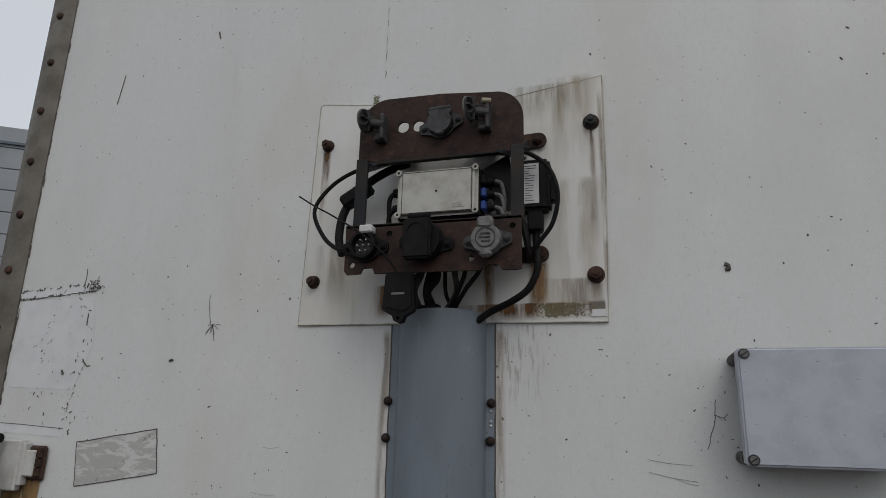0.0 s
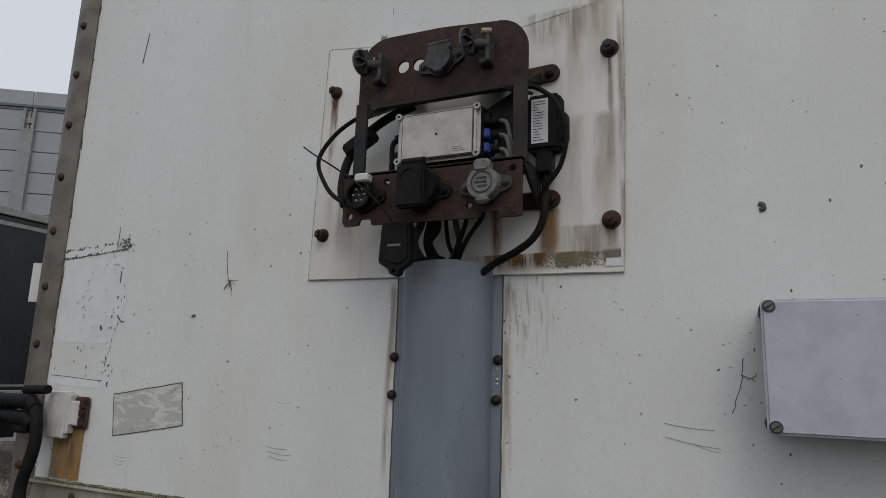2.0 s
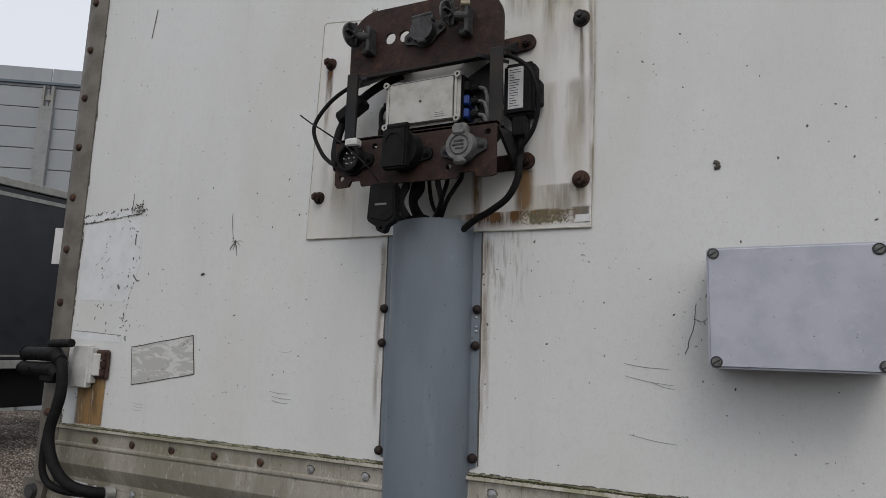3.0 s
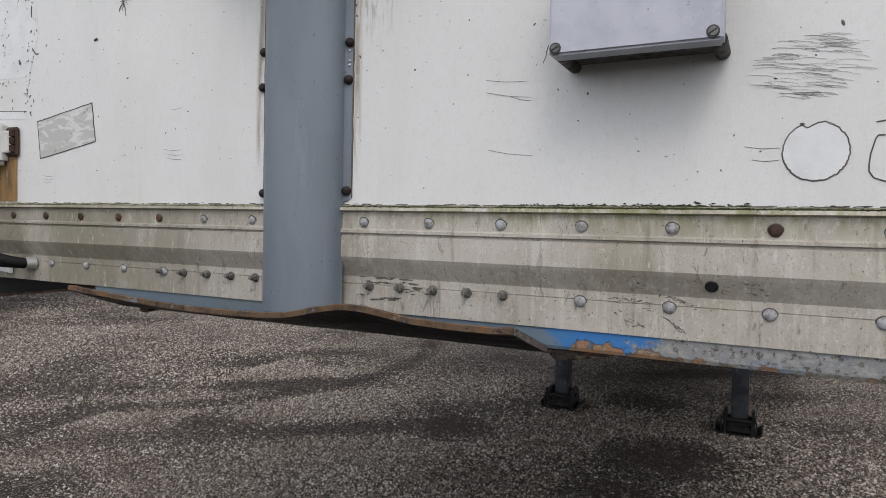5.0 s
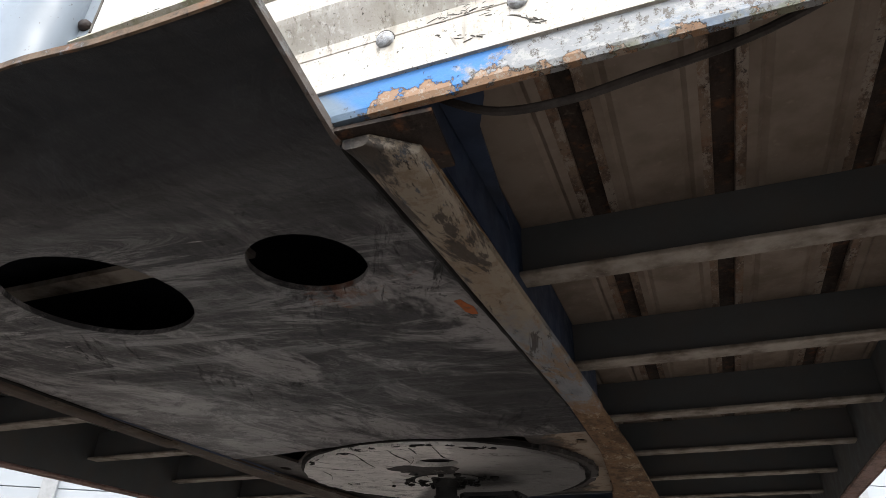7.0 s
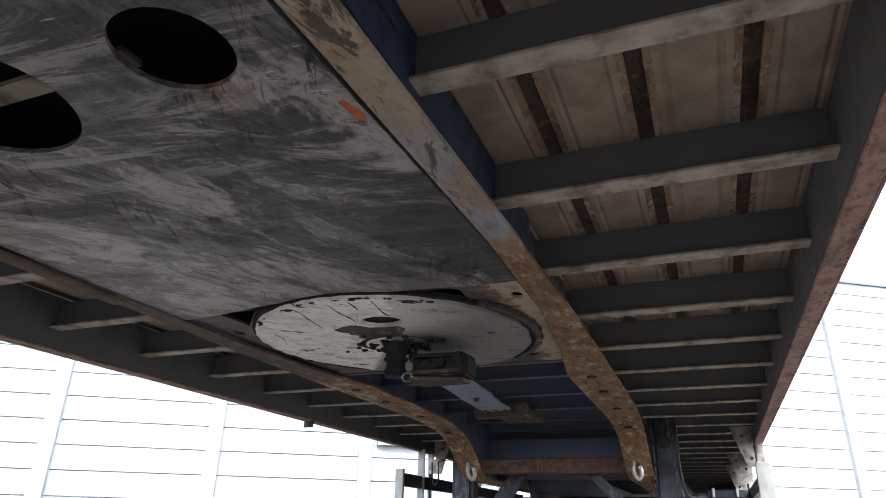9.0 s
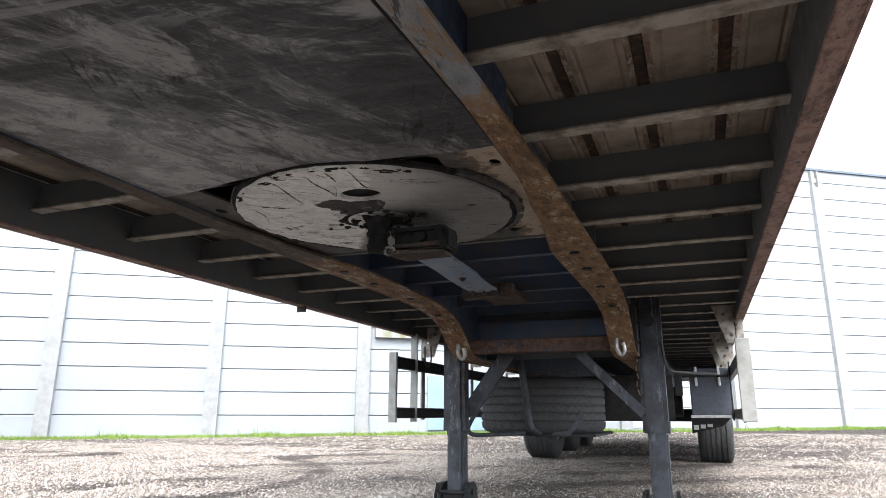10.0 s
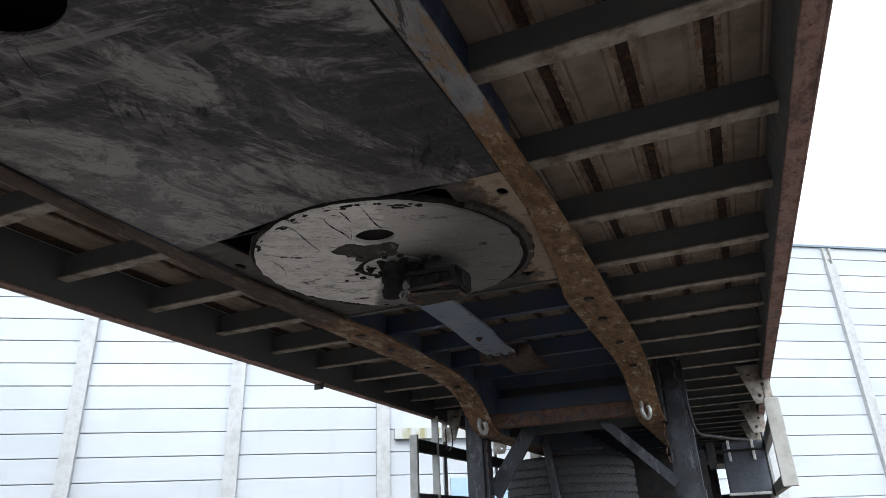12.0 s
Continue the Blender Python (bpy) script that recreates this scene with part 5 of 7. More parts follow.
# blue tongue behind the disc
s = Shade("pale_blue_paint", 0.5).base((0.17, 0.225, 0.31))
s.over((0.23, 0.26, 0.29), s.ramp(s.noise(9, 5), 0.45, 0.65, 0, 0.8))
s.over((0.05, 0.05, 0.055), s.ramp(s.noise(11, 8, (1, 0.6, 1), 0.74, 0.5), 0.57, 0.63, 0, 0.85))
s.over((0.13, 0.075, 0.04), s.ramp(s.noise(16, 7, rough=0.75), 0.60, 0.66, 0, 0.8))
M_TONGUE = s.bump(s.noise(20, 5), 0.3, 0.004).done()
TONGUE = [(0.040, 2.06), (0.034, 2.40), (0.028, 2.62), (0.016, 2.66), (0.000, 2.86), (0.004, 2.99), (-0.018, 2.985), (-0.026, 2.95), (-0.034, 3.01), (-0.060, 3.015), (-0.068, 2.96), (-0.082, 3.02), (-0.112, 3.02), (-0.120, 2.95), (-0.138, 2.985), (-0.146, 2.93), (-0.136, 2.66), (-0.118, 2.46), (-0.112, 2.28), (-0.106, 2.06)]
part("draw_tongue", sheet(TONGUE, [], lambda u, v, d: (u, v, 1.290 + d), 0.012), M_TONGUE, trailer, "flat pale blue bar with a ragged torn end")
for y in (2.64,):
    part("tongue_bolt", hexbolt((-0.060, y, 1.291), (0, 0, -1), 0.012, 0.012), M_RUSTBOLT, trailer)
bm = box(-0.20, 0.075, 3.02, 3.09, 1.262, 1.335, 0.004)
box(-0.16, 0.05, 3.09, 3.52, 1.30, 1.33, 0.0, bm)
part("tongue_block", bm, rusty("dull_block_rust", (0.075, 0.058, 0.048), (0.13, 0.125, 0.12), 0.55), trailer, "rusty block at the end of the bar")
for x in (-0.11, -0.05, 0.01):
    part("block_slot", box(x - 0.008, x + 0.008, 3.017, 3.023, 1.275, 1.32), M_INK, trailer)
# crossbeam and braces at the landing gear
part("crossbeam", box(-0.52, 0.53, 3.93, 4.01, 1.055, 1.145, 0.006), rusty("rusty_blue_beam", (0.11, 0.065, 0.045), (0.04, 0.05, 0.075), 0.53), trailer, "rusty dark blue crossbeam")
part("rear_crossbeam", box(-0.52, 0.53, 4.25, 4.33, 1.10, 1.30), M_FRAMEBLUE, trailer)
part("belly_pan", box(-0.5, 0.5, 4.4, 4.42, 1.05, 1.44), M_CROSS, trailer)


def leg_mat():
    s = Shade("worn_leg_paint", 0.5, 0, 0.35).base((0.034, 0.038, 0.046))
    s.over((0.013, 0.014, 0.017), s.ramp(s.noise(7, 5), 0.42, 0.62, 0, 0.9))
    s.over((0.11, 0.115, 0.125), s.ramp(s.noise(22, 8, (1, 1, 0.3), 0.76), 0.56, 0.64, 0, 0.8))
    s.over((0.008, 0.008, 0.009), s.ramp(s.noise(30, 7, (1, 1, 0.7), 0.75), 0.60, 0.64, 0, 0.9))
    s.over((0.09, 0.05, 0.03), s.ramp(s.noise(18, 6, rough=0.75), 0.63, 0.70, 0, 0.8))
    s.bump(s.noise(90, 4), 0.3)
    return s.gloss(s.noise(12), 0.35, 0.65).done()


M_LEG = leg_mat()
M_FOOT = plain("black_foot_steel", (0.007, 0.0075, 0.0085), 0.6, 0, (0.018, 0.017, 0.016), 30, 0.3, 0.2)


def landing_leg(sx):
    x, y = sx * 0.669, 4.235
    g = GZ(y)
    leg = empty("landing_leg", trailer)
    tagged(leg, "dark steel landing leg on a folding foot")
    part("outer_tube", box(x - 0.086, x + 0.068, y - 0.072, y + 0.072, 0.60, 1.43, 0.026, seg=4), M_LEG, leg, smooth=True)
    part("collar", box(x - 0.086, x + 0.076, y - 0.078, y + 0.078, 0.53, 0.655, 0.026, seg=4), M_LEG, leg, smooth=True)
    part("inner_tube", box(x - 0.058, x + 0.058, y - 0.058, y + 0.058, g + 0.10, 0.56, 0.012, seg=2), M_LEG, leg)
    pan = [(-0.158, 0.052), (-0.150, 0.020), (-0.125, 0.0), (0.125, 0.0), (0.150, 0.020), (0.158, 0.052), (0.150, 0.054), (0.140, 0.028), (0.118, 0.014), (-0.118, 0.014), (-0.140, 0.028), (-0.150, 0.054)]
    part("foot_plate", sheet([(x + a, g - 0.004 + b) for a, b in pan], [], lambda u, v, d: (u, y - 0.125 + d, v), 0.25), M_FOOT, leg, "black steel foot plate with upturned ends")
    for s in (-1, 1):
        bm = sheet([(y - 0.12, g + 0.01), (y + 0.12, g + 0.01), (y + 0.11, g + 0.12), (y + 0.05, g + 0.165), (y - 0.05, g + 0.165), (y - 0.11, g + 0.12)], [],
                   lambda u, v, d, s=s: (x + s * 0.082 + d, u, v), 0.022 * s)
        part("foot_cheek", bm, M_FOOT, leg)
        bm = sheet([(x + s * 0.085, g + 0.16), (x + s * 0.105, g + 0.165), (x + s * 0.122, g + 0.09), (x + s * 0.118, g + 0.015), (x + s * 0.11, g + 0.02), (x + s * 0.112, g + 0.09)], [],
                   lambda u, v, d: (u, y - 0.13 + d, v), 0.03)
        part("foot_ear", bm, M_FOOT, leg)
    part("foot_block", box(x - 0.078, x + 0.078, y - 0.095, y + 0.095, g + 0.018, g + 0.105, 0.01, seg=2), M_FOOT, leg)
    part("foot_pin", rod((x - 0.09, y - 0.105, g + 0.105), (x + 0.09, y - 0.105, g + 0.105), 0.014, None, 12), M_FOOT, leg)
    part("foot_bar", box(x - 0.085, x + 0.085, y - 0.128, y - 0.10, g + 0.022, g + 0.06, 0.008, seg=2), M_FOOT, leg)
    part("foot_axle", rod((x - 0.115, y, g + 0.10), (x + 0.115, y, g + 0.10), 0.02, None, 14), M_FOOT, leg)
    part("mount_plate", box(sx * 0.56, sx * 0.60, 4.05, 4.35, 1.02, 1.44, 0.004), M_STEEL, leg)
    part("gear_cap", rod((x - 0.01, y - 0.068, 1.255), (x - 0.01, y - 0.079, 1.255), 0.043, 0.040, 20), M_INK, leg)
    for k in range(6):
        part("bolt", hexbolt((sx * 0.60, 4.06 if k % 2 else 4.34, 1.05 + 0.06 * k), (sx, 0, 0), 0.009, 0.012), M_STEEL, leg)
    if sx < 0:
        part("brace", bar((-0.30, 4.28, 1.090), (-0.61, 4.30, 0.675), 0.035, 0.105, up=(1, 0, 0.74), bev=0.004), M_LEG, leg, "dark flat steel brace")
    else:
        part("brace", bar((0.180, 4.15, 1.091), (0.600, 4.17, 0.668), 0.014, 0.062, up=(0.5, 0, 1), bev=0.002), M_LEG, leg)
    part("brace_tab", sheet([(sx * 0.10, 1.15), (sx * 0.30, 1.15), (sx * 0.26, 1.03), (sx * 0.16, 1.08)], [], lambda u, v, d: (u, 4.10 + d, v), 0.01), M_LEG, leg)
    for k in range(7):
        part("chain_link", rod((sx * 0.575, 4.11, 1.12 - 0.05 * k), (sx * 0.575 + 0.008 * (-1) ** k, 4.105, 1.085 - 0.05 * k), 0.007, 0.006, 8), M_RUSTBOLT, leg)
    return leg


for s in (-1, 1):
    landing_leg(s)
part("grease_line", tube([(0.735, 4.12, 1.1), (0.76, 4.15, 0.95), (0.85, 4.3, 0.93), (1.05, 4.9, 0.95)], 0.009, 8), M_STEEL, trailer, smooth=True)


def wheel_parts(parent, x, y, z, sx, rim_mat=M_GUARD, ws=1.0, zig=0.0):
    """A super-single wheel with grooved tread, its axis along x."""
    R, Wd = 0.53, 0.385
    prof = [(-0.19, 0.30), (-0.196, 0.39), (-0.193, 0.45), (-0.182, 0.492), (-0.156, 0.521)]
    for c in (-0.11, -0.055, 0.0, 0.055, 0.11):
        prof += [(c - 0.009, R - 0.002), (c - 0.006, R - 0.014), (c + 0.006, R - 0.014), (c + 0.009, R - 0.002)]
    prof += [(0.156, 0.521), (0.182, 0.492), (0.193, 0.45), (0.196, 0.39), (0.19, 0.30)]
    bm = bmesh.new()
    n = 112 if zig else 56
    rows = [[bm.verts.new((x + ws * (a + (zig * (1 if k % 2 else -1) if 4 < i < 25 else 0)), y + r * math.cos(2 * math.pi * k / n), z + r * math.sin(2 * math.pi * k / n))) for i, (a, r) in enumerate(prof)] for k in range(n)]
    for k in range(n):
        a, b = rows[k], rows[(k + 1) % n]
        for i in range(len(prof) - 1):
            bm.faces.new((a[i], a[i + 1], b[i + 1], b[i]))
    part("tyre", bm, M_TYRE, parent, "worn black tyre", smooth=True)
    bm = rod((x - 0.17, y, z), (x + 0.17, y, z), 0.31, 0.31, 32)
    rod((x + sx * 0.10, y, z), (x + sx * 0.20, y, z), 0.14, 0.11, 20, bm)
    part("rim", bm, rim_mat, parent, "steel rim")


for y in (8.62, 9.93, 11.24):
    g = GZ(y)
    axle = empty("axle", trailer)
    part("axle_beam", rod((-1.0, y, g + 0.53), (1.0, y, g + 0.53), 0.065), M_STEEL, axle)
    for sx in (-1, 1):
        wheel_parts(axle, sx * 1.045, y, g + 0.522, sx, zig=0.004 if y < 9 else 0.0)
        part("mudguard", sheet(ring_pts(0, 0, 0.60, n=20, a0=0.25, a1=math.pi - 0.25, end=True) + ring_pts(0, 0, 0.59, n=20, a0=math.pi - 0.25, a1=0.25, end=True), [],
                               lambda u, v, d, y=y, g=g, sx=sx: (sx * (0.85 + d), y + u, g + 0.53 + v), 0.38), M_BLACK, axle)

# toolbox with mud flap
tb = empty("toolbox", trailer)
tagged(tb, "dark steel toolbox hung under the frame")
part("body", box(0.84, 1.205, 6.5, 7.15, 0.64, 1.095, 0.012), plain("blue_grey_box_paint", (0.045, 0.052, 0.068), 0.45), tb)
part("lid_edge", box(0.83, 1.18, 6.47, 6.5, 0.64, 0.665, 0.004), M_ZINC, tb)
for x in (0.90, 1.10):
    part("latch", box(x - 0.012, x + 0.012, 6.47, 6.5, 0.93, 1.11, 0.004), M_ZINC, tb, "steel latch")
part("grab_rail", rod((0.74, 6.44, 1.02), (1.18, 6.44, 1.02), 0.012), M_STEEL, tb)
part("mud_flap", sheet([(0.83, 0.64), (1.17, 0.64), (1.10, 0.57), (0.83, 0.50)], [], lambda u, v, d: (u, 6.46 + d, v), 0.006), M_RUBBER, tb, "torn mud flap with worn pale marks")
for k in range(3):
    part("flap_mark", box(0.845 + 0.06 * k, 0.89 + 0.06 * k, 6.455, 6.459, 0.535 + 0.012 * k, 0.575 + 0.006 * k), M_GUARD, tb)
part("air_tank", rod((0.30, 7.0, 0.80), (0.75, 7.0, 0.80), 0.15, None, 24), M_STEEL, trailer)
part("valve_plate", box(0.74, 0.80, 5.6, 5.61, 0.82, 1.02, 0.003), M_STEEL, trailer)
# dark panel added behind the spare wheel in place of deep shade
part("rear_shade_box", box(-0.45, 0.7, 6.2, 6.24, 0.62, 1.02), M_STEEL, trailer)


def side_guard(sx):
    x = sx * 1.215
    ob = empty("side_guard", trailer)
    tagged(ob, "pale aluminium side guard rails on dark hangers")
    w = 0.05 if sx < 0 else 0.072
    part("end_cap", box(x - w * 0.6, x + w * 0.65, 4.30 if sx < 0 else 4.45, 4.33 if sx < 0 else 4.48, 0.606 if sx < 0 else 0.626, 1.122 if sx < 0 else 1.155, 0.004), M_GUARD, ob, "pale end plate")
    y0 = 4.34 if sx < 0 else 4.49
    for z0, z1 in ((0.635, 0.715), (1.005, 1.095)):
        part("rail", box(x - 0.02, x + 0.025, y0, 7.7, z0 + 0.0, z1, 0.004), M_STEEL if sx < 0 else M_GUARD, ob)
    if sx < 0:
        part("hanger", box(-1.232, -1.172, 4.672, 4.684, 0.606, 1.30, 0.003), M_GUARD, ob)
    for y in (4.92 if sx < 0 else 4.50, 6.2, 7.5):
        part("hanger", box(x - 0.035, x - 0.022, y, y + 0.07, 0.62, 1.30, 0.003), M_GUARD if sx < 0 else M_STEEL, ob)
        part("hanger_plate", sheet([(sx * 1.05, 1.38), (sx * 1.235, 1.38), (sx * 1.235, 1.13), (sx * 1.13, 1.13)], [ring_pts(sx * a, b, 0.012, n=10) for a, b in ((1.12, 1.32), (1.19, 1.25), (1.16, 1.18))],
                                     lambda u, v, d, y=y: (u, y + d, v), 0.008), M_FLANGE, ob)
    return ob


for s in (-1, 1):
    side_guard(s)

# spare wheel lying in its carrier
spare = tagged(empty("spare_wheel"), "worn spare tyre lying flat in a carrier under the trailer", "wheel")
wheel_parts(spare, 0, 0, 0, 1, M_STEEL, 1.16, 0.003)
spare.matrix_world = pose(-0.355, 5.52, 0.74, 0, 90, 0)
car = empty("spare_carrier", trailer)
tagged(car, "bent black tube carrier for the spare wheel")
part("tube", tube([(-0.455, 4.90, 1.18), (-0.44, 4.90, 1.10), (-0.405, 4.90, 0.82), (-0.385, 4.90, 0.62), (-0.36, 4.93, 0.545), (-0.34, 5.1, 0.52), (-0.33, 6.1, 0.52)], 0.029, 10), M_LEG, car, smooth=True)
part("tube", tube([(-0.47, 4.5, 1.09), (-0.53, 4.55, 0.98), (-0.77, 4.62, 0.60), (-0.785, 4.63, 0.545), (-0.74, 4.66, 0.515), (-0.60, 4.8, 0.518), (-0.42, 4.92, 0.525)], 0.017, 10), M_LEG, car, smooth=True)
part("strap", sheet([(-0.21, 0.535), (-0.10, 0.545), (-0.03, 0.62), (0.01, 0.70), (0.03, 0.655), (-0.02, 0.57), (-0.08, 0.515), (-0.21, 0.51)], [], lambda u, v, d: (u, 4.955 + d, v), 0.012), M_LEG, car)
part("clamp_bar", box(-0.42, -0.02, 4.98, 5.05, 0.975, 1.0, 0.004), M_LEG, car)
part("tray", box(-0.5, 0.1, 5.05, 6.1, 0.500, 0.520), M_STEEL, car)
car.location.x = 0.06
part("lock_chain", tube([(-1.12, 4.7, 1.2), (-1.12, 4.71, 1.08), (-1.10, 4.71, 1.03), (-1.07, 4.71, 1.08), (-1.07, 4.7, 1.2)], 0.006, 6), M_STEEL, trailer)

# ---- fittings on the front wall ----
# patch plate with through bolts
outer = [(-0.305, 2.534), (-0.298, 2.539), (-0.212, 2.527), (0.11, 2.496), (0.20, 2.508), (0.337, 2.527), (0.336, 2.30), (0.329, 2.012), (-0.32, 2.019), (-0.312, 2.3)]
patch = part("patch_plate", sheet(outer, [], front, -0.0045), M_PLATE, trailer, "yellowed white patch plate with rust runs")
rim = [(x, -0.0035, z) for x, z in outer] + [(outer[0][0], -0.0035, outer[0][1])]
part("plate_sealant", tube(rim, 0.0018, 6, per=1), M_SEAL, patch, "dirty sealant round the plate")
for x, z in ((-0.278, 2.431), (0.312, 2.423), (-0.290, 2.112), (0.310, 2.103)):
    big = x > 0
    part("washer", rod((x, -0.004, z), (x, -0.0075, z), 0.0170 if big else 0.0145, 0.0165 if big else 0.014, 22), M_DARKRUST if z > 2.4 and big else M_RUSTBOLT, patch, "worn washer")
    part("through_bolt", hexbolt((x, -0.007, z), N, 0.0115 if big else 0.0105, 0.016, None, 1.15), M_INK if z > 2.4 and big else M_RUSTBOLT, patch, "rusty bolt")


def run(name, x0, x1, z0, z1, mat, y=-0.0052, parent=None):
    bm = bmesh.new()
    vs = [bm.verts.new(p) for p in ((x0, y, z0), (x1, y, z0), (x1, y - 0.0002, z1), (x0, y - 0.0002, z1))]
    bm.faces.new(vs)
    ob = part(name, bm, mat, parent or patch)
    ob.visible_shadow = False
    return ob


run("rust_run", 0.3075, 0.3165, 2.29, 2.412, M_DARKRUN)
run("rust_run", 0.303, 0.321, 2.17, 2.40, M_EDGERUN, -0.0054)
run("beige_dirt", 0.225, 0.337, 2.02, 2.31, M_BEIGE, -0.0058)
run("rust_run", 0.205, 0.337, 2.016, 2.10, M_EDGERUN, -0.0060)
run("edge_dirt", 0.324, 0.3375, 2.03, 2.50, M_EDGERUN, -0.0056)
run("rust_run", 0.295, 0.325, 2.03, 2.10, M_GREYSTAIN)
run("rust_run", -0.292, -0.268, 2.22, 2.425, M_RUSTSTAIN)
run("rust_run", 0.085, 0.115, 2.014, 2.15, M_HEAVYRUN)
run("rust_run", 0.175, 0.225, 2.014, 2.135, M_HEAVYRUN)
run("rust_run", 0.02, 0.33, 2.014, 2.052, M_RUSTSTAIN)
run("beige_dirt", 0.20, 0.336, 2.30, 2.54, M_BEIGE, -0.0054)
run("beige_dirt", -0.30, -0.16, 2.03, 2.2, M_BEIGE, -0.0055)
run("rust_run", -0.16, -0.10, 2.02, 2.10, M_HEAVYRUN)
run("lichen", -0.176, -0.152, 2.492, 2.556, M_MOSSPECK)
run("dirt_film", 0.13, 0.30, 2.43, 2.525, M_GREYSTAIN)
run("lichen", 0.17, 0.325, 2.016, 2.055, M_MOSSPECK, -0.0056)
run("scuff", 0.085, 0.235, 1.80, 2.02, M_SCUFF, -0.0015, front_wall)
part("torn_film", box(0.300, 0.326, -0.0062, -0.0048, 2.022, 2.036), M_LABEL, patch)

# socket bracket
brk = empty("socket_bracket", trailer)
tagged(brk, "rusty steel bracket with trailer sockets and cables")
UP = [(-0.157, 2.341), (0.188, 2.335)] + ring_pts(0.130, 2.408, 0.058, n=12, a0=0.0, a1=math.pi / 2 + 0.05, end=True) + [(0.02, 2.476)] + ring_pts(-0.095, 2.418, 0.062, 0.060, n=12, a0=math.pi / 2, a1=math.pi, end=True)
part("upper_plate", sheet(UP, [ring_pts(-0.061, 2.410, 0.0125, n=20), ring_pts(-0.028, 2.409, 0.0125, n=20), ring_pts(-0.13, 2.442, 0.004, n=8)], lambda u, v, d: (u, -0.100 + d, v), 0.006), M_DARKRUST, brk)
part("upper_flange", box(-0.157, 0.188, -0.0995, -0.085, 2.334, 2.340), M_STEEL, brk)
LO = [(-0.165, 2.194), (0.186, 2.194), (0.186, 2.094), (0.176, 2.092), (0.15, 2.093), (0.145, 2.104), (0.115, 2.104), (0.11, 2.094), (-0.10, 2.096), (-0.104, 2.108), (-0.125, 2.108), (-0.130, 2.097), (-0.158, 2.096), (-0.164, 2.104)]
part("lower_plate", sheet(LO, [ring_pts(-0.148, 2.115, 0.006, n=12), ring_pts(-0.072, 2.175, 0.006, n=12), ring_pts(0.092, 2.117, 0.006, n=12), ring_pts(0.17, 2.176, 0.006, n=12)], lambda u, v, d: (u, -0.122 + d, v), 0.006), M_DARKRUST, brk)
part("lower_flange", box(-0.165, 0.186, -0.122, -0.08, 2.190, 2.196), M_DARKRUST, brk)
for x in (-0.146, 0.176):
    part("arm", box(x - 0.0125, x + 0.0125, -0.106, -0.098, 2.19, 2.345, 0.001), M_STEEL, brk)
for tri in ([(-0.122, 2.194), (-0.01, 2.20), (-0.01, 2.13)], [(-0.10, 2.345), (-0.004, 2.40), (-0.004, 2.375)]):
    part("side_gusset", sheet(tri, [], lambda u, v, d: (0.18 + d, u, v), 0.006), M_STEEL, brk)
for z in (2.392, 2.148):
    bm = sheet([(0.12, z + 0.013), (0.205, z + 0.0165)] + ring_pts(0.205, z, 0.0165, n=10, a0=math.pi / 2, a1=-math.pi / 2, end=True)[1:] + [(0.12, z - 0.0165)], [], lambda u, v, d: (u, -0.006 + d, v), -0.006)
    hexbolt((0.203, -0.012, z), N, 0.0085, 0.009, bm, 1.25)
    part("lug", bm, M_DARKRUST, brk, "rusty fixing lug with bolt")
for z in (2.39, 2.15):
    for x0, x1, w in ((-0.140, -0.06, 0.05), (0.168, 0.07, 0.06)):
        part("stay", bar((x0, -0.088, z - 0.06 if z > 2.3 else z + 0.05), (x1, -0.01, z), w, 0.006), M_LEG, brk)


def diamond(x, z, y, w, h, r, tilt):
    """Socket flange: a rounded diamond with a bolt at each end."""
    bm = sheet([(w * math.cos(a) if abs(math.cos(a)) > 0.9 else w * 0.62 * math.cos(a), h * math.sin(a)) for a in [2 * math.pi * k / 20 for k in range(20)]], [],
               lambda u, v, d: (x + u * math.cos(tilt) - v * math.sin(tilt), y + d, z + u * math.sin(tilt) + v * math.cos(tilt)), -0.005)
    for s in (-1, 1):
        hexbolt((x + s * w * 0.78 * math.cos(tilt), y - 0.005, z + s * w * 0.78 * math.sin(tilt)), N, 0.0052, 0.006, bm, 1.4)
    return bm


T = radians(12)
# closed round cap in the middle of the upper plate
so = part("socket", diamond(0.022, 2.404, -0.101, 0.047, 0.030, 0.02, T), M_CAP, brk, "weathered socket with closed cap")
bm = rod((0.022, -0.105, 2.405), (0.022, -0.122, 2.405), 0.027, 0.025, 24)
box(-0.002, 0.046, -0.121, -0.106, 2.418, 2.433, 0.003, bm)
rod((0.0, -0.117, 2.432), (0.044, -0.117, 2.434), 0.005, None, 10, bm)
box(0.014, 0.032, -0.124, -0.112, 2.374, 2.384, 0.003, bm)
part("socket_cap", bm, M_CAP, brk, smooth=True)


